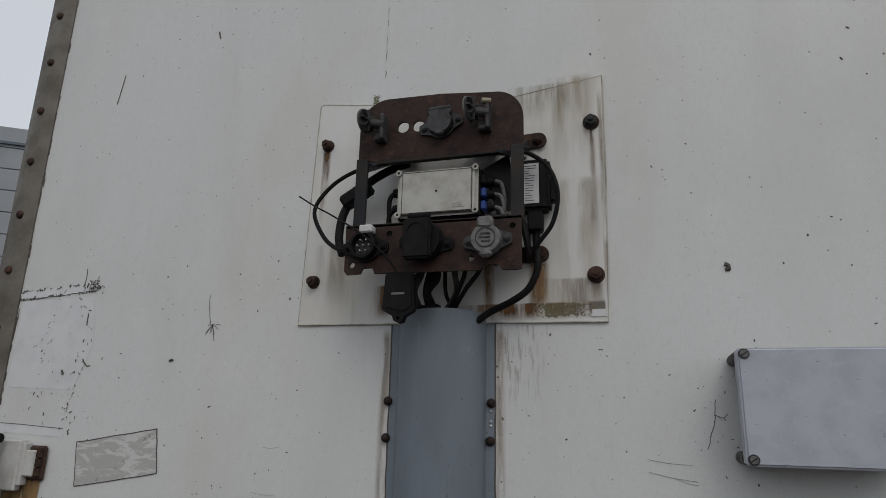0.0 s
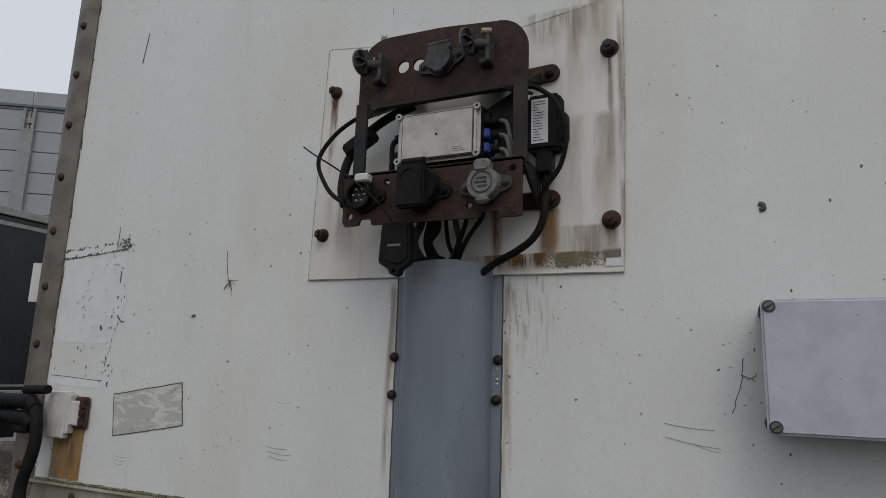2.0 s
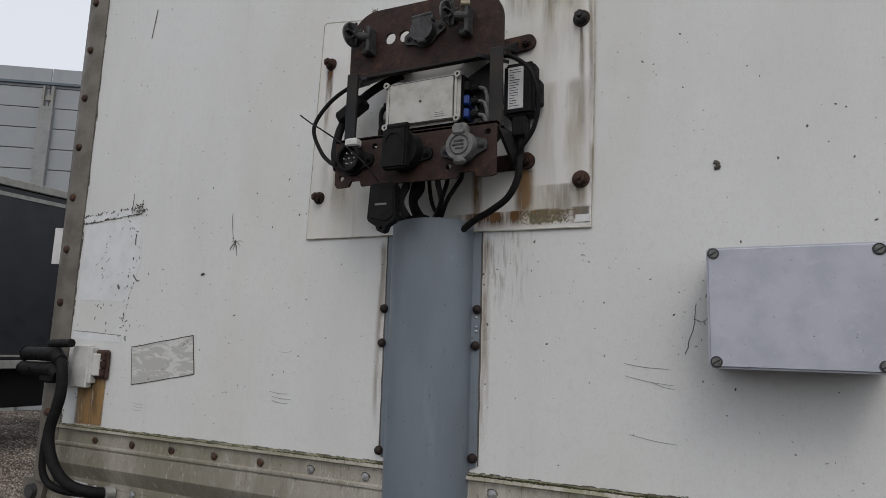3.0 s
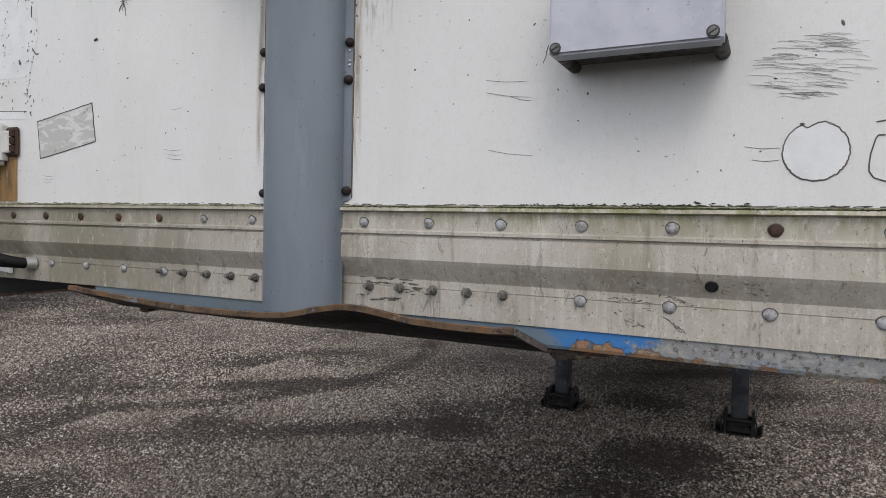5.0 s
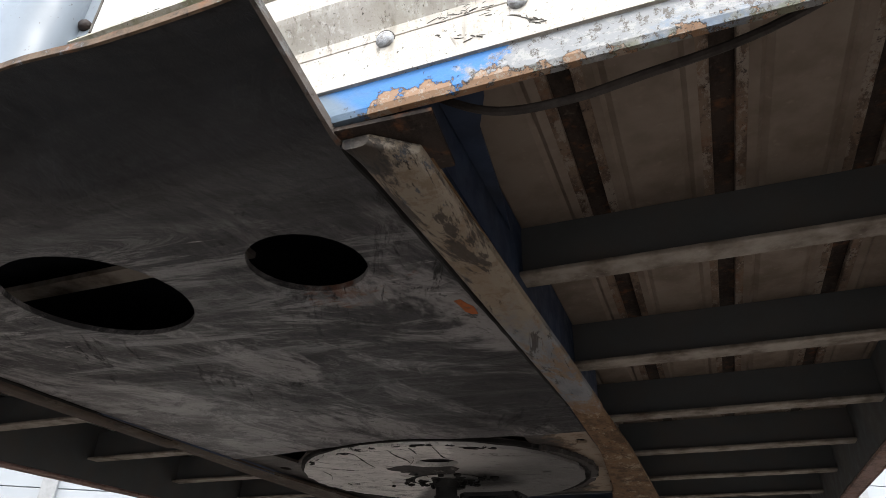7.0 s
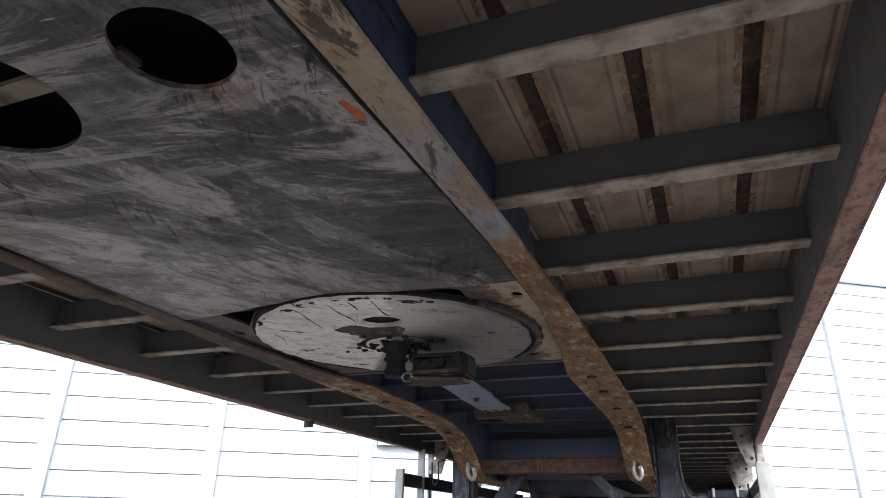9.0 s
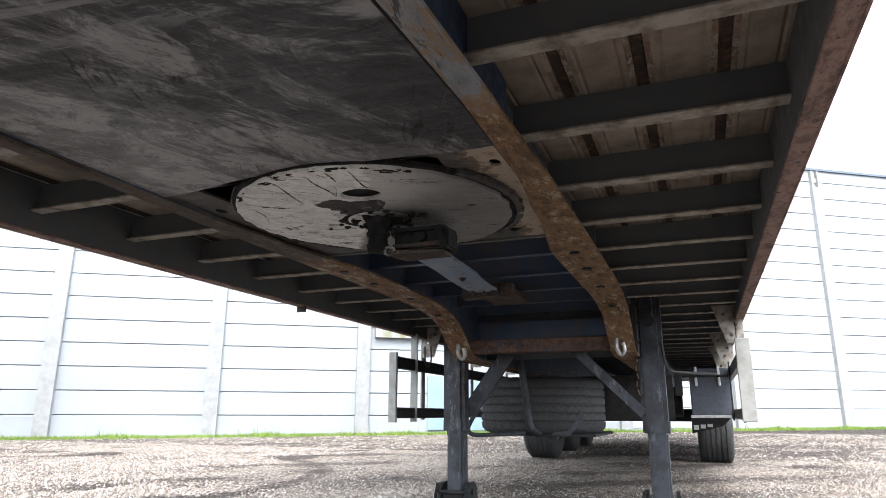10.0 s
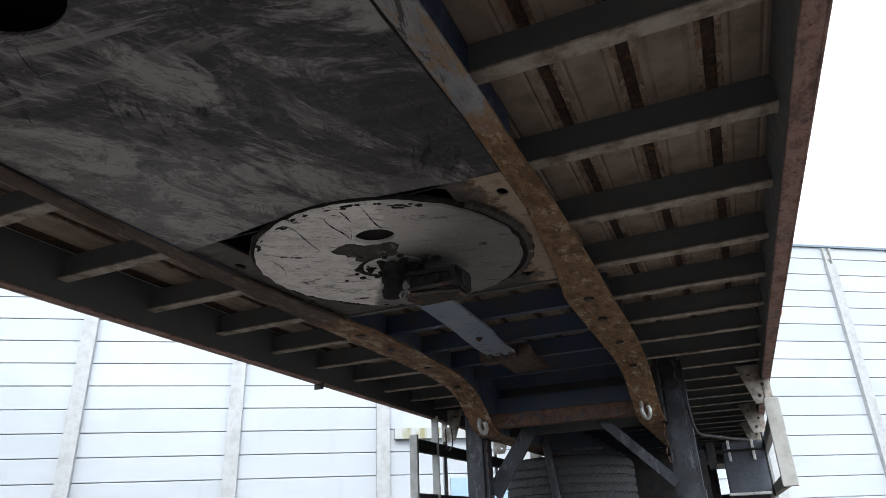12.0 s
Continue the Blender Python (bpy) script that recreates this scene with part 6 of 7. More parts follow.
def palm_coupling(x, z, flip):
    """Open air coupling: body on the plate, round face and hinged cover turned aside."""
    bm = box(x + 0.010, x + 0.018, -0.130, -0.100, z - 0.036, z + 0.020, 0.002)
    rod((x + 0.016, -0.122, z - 0.004), (x - 0.012, -0.130, z), 0.010, 0.009, 14, bm)
    box(x - 0.008, x + 0.014, -0.118, -0.100, z - 0.034, z - 0.016, 0.003, bm)
    ob = part("air_coupling", bm, M_CAP, brk, "weathered cast air coupling")
    # thin ribbed palm face, turned aside
    face = Matrix.Translation((x - 0.019, -0.133, z + 0.004)) @ Matrix.Rotation(radians(-12), 4, "Z") @ Matrix.Rotation(radians(90), 4, "Y")
    cov = bmesh.new()
    bmesh.ops.create_cone(cov, cap_ends=True, segments=26, radius1=0.025, radius2=0.025, depth=0.004, matrix=face)
    for k in range(8):
        a = 2 * math.pi * k / 8
        m = face @ Matrix.Rotation(a, 4, "Z") @ Matrix.Translation((0.014, 0, 0.006))
        bmesh.ops.create_cube(cov, size=1, matrix=m @ Matrix.Diagonal((0.020, 0.003, 0.009, 1)))
    bmesh.ops.create_cone(cov, cap_ends=True, segments=16, radius1=0.009, radius2=0.008, depth=0.014, matrix=face @ Matrix.Translation((0, 0, 0.006)))
    part("palm_face", cov, M_CAP, brk, "ribbed palm face")
    part("palm_rim", rod(face @ Vector((0, 0, -0.004)), face @ Vector((0, 0, -0.001)), 0.0262, 0.0262, 26), M_CAPL, brk, "worn pale rim")
    return ob


palm_coupling(-0.112, 2.412, 0)
palm_coupling(0.108, 2.412, 0)
part("brass_plug", rod((0.112, -0.132, 2.432), (0.128, -0.124, 2.433), 0.006, 0.006, 14), plain("dull_brass", (0.28, 0.24, 0.17), 0.55, 0.3), brk, "brass plug")
# open seven-pin socket
bm = diamond(-0.119, 2.148, -0.123, 0.048, 0.030, 0.02, 0.0)
sheet(ring_pts(-0.119, 2.150, 0.0265, n=26), [ring_pts(-0.119, 2.150, 0.0215, n=26)], lambda u, v, d: (u, -0.126 + d, v), -0.02, bm)
part("socket", bm, M_BLACK, brk, "open black seven-pin socket", smooth=True)
part("socket_well", rod((-0.119, -0.127, 2.150), (-0.119, -0.131, 2.150), 0.0215, None, 22), M_INK, brk)
for k in range(7):
    a = 2 * math.pi * k / 6
    rr = 0.012 if k < 6 else 0.0
    part("pin", rod((-0.119 + rr * math.cos(a), -0.13, 2.150 + rr * math.sin(a)), (-0.119 + rr * math.cos(a), -0.141, 2.150 + rr * math.sin(a)), 0.0019, 0.0015, 8), M_ZINC, brk)
part("lifted_lid", box(-0.126, -0.098, -0.150, -0.128, 2.172, 2.188, 0.003), M_HINGE, brk, "pale lifted lid")
# square black cover
bm = diamond(0.005, 2.150, -0.123, 0.055, 0.03, 0.02, -0.1)
rod((0.0, -0.126, 2.153), (0.0, -0.148, 2.153), 0.040, 0.037, 26, bm)
part("socket", bm, M_BLACK, brk, smooth=True)
bm = box(-0.030, 0.024, -0.166, -0.146, 2.112, 2.190, 0.004, seg=2)
rod((-0.024, -0.15, 2.197), (0.018, -0.15, 2.197), 0.007, None, 12, bm)
part("square_cover", bm, M_BLACK, brk, "square black plastic cover")
part("cover_rib", sheet(ring_pts(-0.003, 2.163, 0.019, n=16, a0=0, a1=math.pi, end=True) + ring_pts(-0.003, 2.163, 0.016, n=16, a0=math.pi, a1=0, end=True), [], lambda u, v, d: (u, -0.166 + d, v), -0.002), M_BLACK, brk)
# pale round cap
bm = diamond(0.124, 2.148, -0.123, 0.047, 0.030, 0.02, 0.06)
part("socket", bm, M_CAP, brk)
bm = rod((0.124, -0.127, 2.148), (0.124, -0.147, 2.148), 0.029, 0.027, 26)
box(0.108, 0.138, -0.15, -0.128, 2.166, 2.190, 0.005, bm)
box(0.112, 0.136, -0.15, -0.135, 2.112, 2.126, 0.005, bm)
part("socket_cap", bm, M_CAPL, brk, "pale worn round cap", smooth=True)
bm = sheet(ring_pts(0.124, 2.149, 0.019, n=24), [ring_pts(0.124, 2.149, 0.0172, n=24)], lambda u, v, d: (u, -0.147 + d, v), -0.0015)
for dx, dz, w in ((0, 0.007, 0.018), (-0.002, 0.0, 0.022), (0.001, -0.007, 0.016)):
    box(0.124 + dx - w / 2, 0.124 + dx + w / 2, -0.1482, -0.147, 2.149 + dz - 0.0015, 2.149 + dz + 0.0015, 0, bm)
part("cap_relief", bm, M_CAP, brk)

part("side_stay", sheet([(0.09, 2.318), (0.15, 2.35), (0.164, 2.235), (0.125, 2.223), (0.107, 2.286)], [], lambda u, v, d: (u, -0.05 + d, v), 0.005), M_STEEL, brk)

# control unit
ecu = empty("control_unit", trailer)
tagged(ecu, "dull aluminium brake control unit with blue plugs")
part("case", box(-0.074, 0.098, -0.078, -0.03, 2.213, 2.317, 0.004, seg=2), M_BLACK, ecu)
part("lid", box(-0.072, 0.096, -0.092, -0.079, 2.216, 2.315, 0.006, seg=3), M_ECU, ecu, "dull grey cast lid")
part("lid_field", box(-0.060, 0.084, -0.0945, -0.0915, 2.222, 2.309, 0.0015, seg=2), M_ECU, ecu)
part("lid_seam", tube([(-0.0605, -0.0922, 2.2215), (0.0845, -0.0922, 2.2215), (0.0845, -0.0922, 2.3095), (-0.0605, -0.0922, 2.3095), (-0.0605, -0.0922, 2.2215)], 0.0011, 6, per=1), M_CAP, ecu)
for x in (-0.068, 0.092):
    for z in (2.221, 2.310):
        bm = sheet(ring_pts(x, z, 0.0065, n=16), [ring_pts(x, z, 0.003, n=10)], lambda u, v, d: (u, -0.0915 + d, v), -0.005)
        part("screw_boss", bm, M_ECU, ecu)
        part("screw", rod((x, -0.092, z), (x, -0.094, z), 0.003, None, 8), M_INK, ecu)
part("centre_mark", rod((0.012, -0.0945, 2.266), (0.012, -0.0955, 2.266), 0.0025, None, 12), M_INK, ecu)
for k in range(3):
    part("print_line", box(0.045, 0.07 - 0.004 * k, -0.0950, -0.0943, 2.229 + 0.004 * k, 2.2298 + 0.004 * k), M_CAPL, ecu)
for z in (2.235, 2.262, 2.290):
    part("blue_plug", box(0.098, 0.110, -0.08, -0.045, z - 0.010, z + 0.010, 0.003), M_SKYPLUG if z < 2.28 else M_BLACK, ecu, "blue cable plug" if z < 2.28 else "")
    part("plug_boot", rod((0.109, -0.062, z), (0.124, -0.062, z), 0.009, 0.007, 12), M_BLACK, ecu)
    part("grey_lead", tube([(0.122, -0.062, z), (0.136, -0.062, z - 0.006), (0.142, -0.06, z - 0.03), (0.140, -0.05, z - 0.06), (0.12, -0.04, 2.12)], 0.0038, 8), M_CAPL, ecu, smooth=True)
for z in (2.245, 2.28):
    part("plug_boot", rod((-0.074, -0.06, z), (-0.09, -0.06, z), 0.011, 0.009, 12), M_BLACK, ecu)
    part("lead", tube([(-0.09, -0.06, z), (-0.10, -0.06, z - 0.02), (-0.095, -0.05, 2.18), (-0.06, -0.04, 2.10)], 0.005, 8), M_RUBBER, ecu, smooth=True)

# black modem with label
mod = empty("tracking_modem", trailer)
tagged(mod, "black plastic modem box with a white label")
part("case", box(0.168, 0.230, -0.045, -0.006, 2.230, 2.337, 0.006, seg=2), M_BLACK, mod)
part("fin", box(0.228, 0.240, -0.035, -0.01, 2.25, 2.30, 0.003), M_BLACK, mod)
part("label", box(0.178, 0.209, -0.0458, -0.0448, 2.243, 2.327), M_LABEL, mod, "white printed label")
rng = random.Random(2)
for k in range(15):
    z = 2.322 - 0.0052 * k
    w = rng.uniform(0.008, 0.024)
    part("print_line", box(0.181, 0.181 + w, -0.0464, -0.0457, z - 0.0010, z), M_INK, mod)
part("plug", box(0.184, 0.214, -0.042, -0.012, 2.188, 2.230, 0.004), M_BLACK, mod)
part("lead", tube([(0.2, -0.028, 2.19), (0.200, -0.03, 2.16), (0.205, -0.05, 2.135), (0.203, -0.055, 2.10), (0.185, -0.055, 2.067), (0.15, -0.05, 2.045), (0.105, -0.035, 2.028), (0.05, -0.03, 1.99)], 0.0068, 10), M_RUBBER, mod, "thick black cable", smooth=True)
part("loop_lead", tube([(0.17, -0.07, 2.342), (0.195, -0.075, 2.336), (0.232, -0.075, 2.303), (0.248, -0.07, 2.25), (0.236, -0.06, 2.195), (0.206, -0.05, 2.158), (0.19, -0.04, 2.13)], 0.0045, 8), M_RUBBER, mod, smooth=True)

# cables of the bracket
cab = empty("cable_loom", trailer)
tagged(cab, "bundle of black and grey cables running into the cover")
part("loop_cable", tube([(-0.14, -0.05, 2.345), (-0.183, -0.06, 2.338), (-0.235, -0.065, 2.305), (-0.266, -0.07, 2.253), (-0.243, -0.07, 2.197), (-0.205, -0.08, 2.164), (-0.165, -0.10, 2.152)], 0.0045, 8), M_RUBBER, cab, smooth=True)
part("hose", tube([(-0.07, -0.03, 2.36), (-0.12, -0.045, 2.335), (-0.165, -0.055, 2.30), (-0.20, -0.06, 2.25), (-0.205, -0.07, 2.19), (-0.19, -0.08, 2.15)], 0.009, 10), M_RUBBER, cab, smooth=True)
part("valve", bar((-0.205, -0.06, 2.265), (-0.145, -0.055, 2.305), 0.034, 0.03, bev=0.006), M_BLACK, cab, "black plastic connector")
part("antenna", tube([(-0.302, -0.075, 2.286), (-0.255, -0.095, 2.255), (-0.20, -0.12, 2.222), (-0.12, -0.15, 2.17), (-0.07, -0.145, 2.125), (-0.05, -0.135, 2.095)], 0.0018, 6), M_RUBBER, cab, "thin whip wire", smooth=True)
rng = random.Random(4)
for k, (x0, z0, x1) in enumerate(((-0.02, 2.11, -0.03), (0.0, 2.12, -0.012), (0.012, 2.10, 0.0), (0.05, 2.105, 0.012), (0.07, 2.11, 0.02), (0.10, 2.115, 0.03), (-0.06, 2.10, -0.045), (0.03, 2.115, 0.04))):
    r = (0.0085, 0.006, 0.009, 0.006, 0.0045, 0.0045, 0.007, 0.004)[k]
    mid = (x0 * 0.5 + x1 * 0.5 + rng.uniform(-0.018, 0.018), -0.065 + rng.uniform(-0.015, 0.015), 2.065)
    part("cable", tube([(x0, -0.085, z0 + 0.02), (x0, -0.08, z0 - 0.008), mid, (x1, -0.03, 2.02), (x1, -0.028, 1.95)], r, 8), M_RUBBER if k % 3 else M_CAP, cab, smooth=True)
part("cable_tie", bar((-0.04, -0.045, 2.04), (0.01, -0.048, 2.042), 0.024, 0.006), M_BLACK, cab)

# hanging tracker tag
fob = tagged(empty("tracker_tag"), "small black plastic tag hanging from a wire", "tag")
FB = [(-0.074, 2.092), (-0.070, 2.096), (-0.022, 2.096), (-0.018, 2.092), (-0.015, 2.028), (-0.018, 2.021), (-0.034, 2.012), (-0.038, 2.002), (-0.046, 1.999), (-0.054, 2.003), (-0.058, 2.012), (-0.075, 2.022), (-0.078, 2.028)]
bm = sheet(FB, [ring_pts(-0.046, 2.008, 0.0035, n=10)], lambda u, v, d: (u, -0.128 + d, v), 0.018)
part("case", bm, M_BLACK, fob)
part("face", sheet([(u * 0.86 - 0.0065, v * 0.86 + 0.2905) for u, v in FB[:7] + FB[11:]], [], lambda u, v, d: (u, -0.128 + d, v), -0.002), M_BLACK, fob)
part("print_bar", box(-0.060, -0.034, -0.1306, -0.1298, 2.052, 2.056), M_CAPL, fob)

# grey cable cover: bulged middle, flat flanges with screws
M_SCREW = rusty("dark_screw", (0.028, 0.018, 0.015), None, 0.5, 0.6, 0.3)
cov = empty("cable_cover", trailer)
tagged(cov, "grey plastic cable cover screwed to the front wall")
CX = 0.006


def cover_section(z, flare):
    a, b = 0.088, 0.062
    pts = [(CX - 0.109 * flare - a * (1 - flare) - 0.001, -0.0015)]
    for k in range(21):
        t = math.pi * k / 20
        pts.append((CX - a * math.cos(t), -0.004 - b * math.sin(t) ** 0.8))
    pts.append((CX + 0.104 * flare + a * (1 - flare) + 0.001, -0.0015))
    return pts


bm = bmesh.new()
levels = [(1.346, 0), (1.45, 0), (1.558, 0), (1.564, 0.85), (1.60, 0.95), (1.66, 1), (1.80, 1), (2.0, 1), (2.024, 1)]
rows_o, rows_i = [], []
for z, fl in levels:
    sec = cover_section(z, fl)
    out = [bm.verts.new((x, y, z + (0.012 * (-y) / 0.062 if z > 2.01 else 0))) for x, y in sec]
    inn = [bm.verts.new((CX + (x - CX) * 0.965, min(y + 0.003, -0.0005), z + (0.012 * (-y) / 0.062 if z > 2.01 else 0))) for x, y in sec]
    rows_o.append(out), rows_i.append(inn)
for R in (rows_o, rows_i):
    for a, b in zip(R, R[1:]):
        for k in range(len(a) - 1):
            bm.faces.new((a[k], a[k + 1], b[k + 1], b[k]))
for R, S in ((rows_o[0], rows_i[0]), (rows_o[-1], rows_i[-1])):
    for k in range(len(R) - 1):
        bm.faces.new((R[k], R[k + 1], S[k + 1], S[k]))
part("shell", bm, M_CONDUIT, cov, smooth=True)
for x, z in ((-0.106, 1.862), (-0.108, 1.791), (-0.104, 1.576), (0.105, 1.860), (0.103, 1.790), (0.102, 1.580)):
    part("screw", dome((x, -0.002, z), N, 0.0092, 0.010), M_SCREW, cov, smooth=True)
for z in (1.826, 1.818, 1.845):
    part("small_screw", dome((0.104, -0.002, z), N, 0.003, 0.003, n=8), M_ZINC, cov)

for x, tilt in ((-0.1045, 0.0), (0.1115, 0.001)):
    line = [(x + tilt + 0.0012 * noise.noise((z * 30, x, 0)), -0.0012, z) for z in [1.566 + 0.01 * k for k in range(46)]]
    part("dirt_seam", tube(line, 0.0017, 5, per=1), M_GRIME, cov, "dark line along the cover's edge")
run("rust_run", 0.108, 0.135, 1.58, 2.012, M_EDGERUN, -0.0013, front_wall)
run("rust_run", -0.130, -0.102, 1.60, 2.012, M_EDGERUN, -0.0013, front_wall)

# junction box
jb = empty("junction_box", trailer)
tagged(jb, "pale grey plastic junction box with corner screws")
# grimy base, its colour darkened for the shade behind the lid
M_BOXBASE = plain("shaded_grimy_box_base", (0.075, 0.07, 0.062), 0.7, 0, (0.018, 0.016, 0.013), 25)
part("base", box(0.543, 0.756, -0.075, 0.0, 1.776, 1.938, 0.008, seg=2), M_BOXBASE, jb, "grimy box base with shade put into its colour")
part("lid", box(0.5305, 0.7645, -0.1145, -0.077, 1.7665, 1.9475, 0.0035, seg=3), M_BOX, jb)
part("lid_gap", box(0.534, 0.761, -0.0775, -0.074, 1.770, 1.944, 0.001), M_INK, jb)
for x, z in ((0.541, 1.938), (0.753, 1.937), (0.541, 1.776), (0.752, 1.777)):
    part("corner_post", rod((x + (0.005 if x > 0.6 else -0.002), 0.0, z), (x + (0.005 if x > 0.6 else -0.002), -0.076, z), 0.0105, 0.0105, 18), M_BOXBASE, jb, "grimy corner post with shade put into its colour")
    part("screw_boss", rod((x, -0.11, z), (x, -0.1158, z), 0.0088, 0.0084, 20), M_CAP, jb)
    part("screw", rod((x, -0.1155, z), (x, -0.117, z), 0.0064, 0.006, 18), M_CAPL, jb, "slotted screw")
    part("screw_slot", bar((x - 0.005, -0.1172, z - 0.003), (x + 0.005, -0.1172, z + 0.003), 0.0018, 0.0012, up=(0, -1, 0)), M_INK, jb)
for k in range(3):
    part("moulding", box(0.705, 0.727, -0.1138, -0.1128, 1.779 + 0.004 * k, 1.7805 + 0.004 * k), M_BOX, jb)

# hose holder near the corner
hh = empty("hose_holder", trailer)
tagged(hh, "white hinge bracket holding two black hose grips")
part("back_plate", box(-1.062, -0.998, -0.024, -0.004, 1.652, 1.764, 0.003), M_HINGE, hh, "white painted plate")
part("plate_fold", box(-0.998, -0.986, -0.022, -0.002, 1.664, 1.758, 0.002), M_HINGE, hh)
part("hinge", box(-0.986, -0.936, -0.012, -0.001, 1.676, 1.752, 0.005), M_RUSTBOLT, hh, "rusty hinge")
part("hinge_leaf", box(-0.990, -0.958, -0.019, -0.010, 1.684, 1.742, 0.003), M_HINGE, hh)
for z in (1.695, 1.715, 1.735):
    part("hinge_knuckle", rod((-0.947, -0.016, z - 0.008), (-0.947, -0.016, z + 0.008), 0.007, None, 12), M_RUSTBOLT, hh)
part("top_rod", rod((-1.118, -0.048, 1.764), (-1.035, -0.048, 1.767), 0.011, None, 12), M_BLACK, hh)
for z, dx in ((1.736, 0.0), (1.697, -0.006)):
    bm = rod((-1.205 + dx, -0.058, z), (-1.075, -0.058, z), 0.0175, 0.0190, 20)
    rod((-1.16, -0.073, z), (-1.16, -0.078, z), 0.006, 0.005, 12, bm)
    rod((-1.215 + dx, -0.058, z), (-1.205 + dx, -0.058, z), 0.015, 0.0195, 20, bm)
    rod((-1.08, -0.058, z), (-1.05, -0.062, z - 0.014), 0.0190, 0.015, 18, bm)
    part("grip", bm, M_BLACK, hh, "black hose grip", smooth=True)
part("grip_foot", box(-1.125, -1.07, -0.07, -0.03, 1.662, 1.684, 0.006), M_BLACK, hh)
part("hose", tube([(-1.07, -0.058, 1.735), (-1.035, -0.066, 1.70), (-1.022, -0.072, 1.63), (-1.04, -0.078, 1.54), (-1.01, -0.078, 1.468), (-0.965, -0.062, 1.420), (-0.918, -0.025, 1.400), (-0.898, 0.008, 1.398)], 0.0135, 12), M_RUBBER, hh, "thick black hose", smooth=True)
part("hose", tube([(-1.07, -0.058, 1.70), (-1.045, -0.06, 1.66), (-1.06, -0.062, 1.58), (-1.078, -0.062, 1.50), (-1.065, -0.062, 1.43), (-1.01, -0.05, 1.399), (-0.905, -0.01, 1.391)], 0.0088, 10), M_RUBBER, hh, smooth=True)
part("gland", rod((-0.897, 0.015, 1.397), (-0.903, -0.007, 1.396), 0.017, 0.0165, 18), M_ZINC, hh, "cable gland")
part("corner_tag", sheet([(-1.092, 1.374), (-1.088, 1.412), (-0.99, 1.408), (-0.988, 1.366)], [], lambda u, v, d: (u, 0.004 + d, v), 0.006), M_LABEL, hh, "small white plate")
run("rust_run", -1.05, -0.945, 1.552, 1.70, M_HINGERUN, -0.0012, front_wall)
run("rust_run", -0.995, -0.945, 1.552, 1.69, M_HINGERUN, -0.0014, front_wall)
run("rust_run", -1.06, -0.995, 1.552, 1.67, M_HINGERUN, -0.0016, front_wall)

# marks on the white panel
marks = empty("panel_marks", trailer)
tagged(marks, "old tape, patches and scratches on the white panel")


def mark(pts, r, mat=M_GRIME, name="scratch", wob=0.0):
    rg = random.Random(int(1000 * abs(pts[0][0]) + 77 * pts[0][1]))
    line = []
    for k, p in enumerate(smooth_line([(x, -0.0006, z) for x, z in pts], 5)):
        line.append((p.x + rg.uniform(-wob, wob), p.y, p.z + rg.uniform(-wob, wob)))
    part(name, tube(line, r, 5, per=1), mat, marks)


part("tape_patch", sheet([(-0.863, 1.762), (-0.649, 1.796), (-0.636, 1.703), (-0.851, 1.667)], [], front, -0.0009), M_TAPE, marks, "peeled grey tape rectangle")
for a, b in (((-0.863, 1.762), (-0.649, 1.796)), ((-0.649, 1.796), (-0.636, 1.703)), ((-0.636, 1.703), (-0.851, 1.667)), ((-0.851, 1.667), (-0.863, 1.762))):
    mark([a, ((a[0] + b[0]) / 2, (a[1] + b[1]) / 2), b], 0.0013, wob=0.0007)
part("faded_patch", sheet([(-1.10, 2.095), (-0.88, 2.10), (-0.86, 1.99), (-0.90, 1.88), (-1.10, 1.885)], [], front, -0.0006), M_PATCHW, marks, "faded sticker ghost")
part("tape_strip", sheet([(-1.115, 2.118), (-0.87, 2.138), (-0.87, 2.115), (-1.115, 2.099)], [], front, -0.0008), M_PATCHW, marks)
mark([(-1.115, 2.099), (-1.0, 2.105), (-0.95, 2.110), (-0.885, 2.115)], 0.0008, wob=0.0014)
mark([(-0.915, 2.172), (-0.914, 2.15), (-0.917, 2.128)], 0.0009, wob=0.0008)
rg = random.Random(17)
flecks = bmesh.new()
for k in range(210):
    if k < 90:
        x = rg.uniform(-1.115, -0.875)
        z = 2.099 + 0.068 * (x + 1.115) + rg.gauss(0, 0.0016) + (0.0 if k % 2 else 0.020)
    elif k < 165:
        x, z = -0.884 + rg.gauss(0, 0.013), 2.126 + rg.gauss(0, 0.009)
    else:
        x, z = rg.choice((-0.885, -0.90, -1.0)) + rg.gauss(0, 0.012), rg.uniform(1.78, 2.10)
    h, a = rg.uniform(0.0008, 0.0042), rg.uniform(0, math.pi)
    tube([(x - h * math.cos(a), -0.0010, z - h * math.sin(a)), (x, -0.0017, z), (x + h * math.cos(a), -0.0010, z + h * math.sin(a))], rg.uniform(0.0004, 0.0014), 5, flecks, 2)
tagged(part("tape_fleck", flecks, M_GRIME, marks, "dark flecks of tape glue"), kind="stuff")
part("tape_strip", sheet([(-1.10, 1.80), (-0.91, 1.79), (-0.91, 1.772), (-1.10, 1.78)], [], front, -0.0008), M_PATCHW, marks)
mark([(-1.10, 1.801), (-0.91, 1.791)], 0.0008, wob=0.0008)
mark([(-0.885, 1.95), (-0.87, 1.935), (-0.862, 1.936)], 0.0016, wob=0.001)
mark([(-0.94, 1.925), (-0.935, 1.915)], 0.003, wob=0.002)
mark([(-0.89, 2.06), (-0.888, 2.03)], 0.0016, wob=0.001)
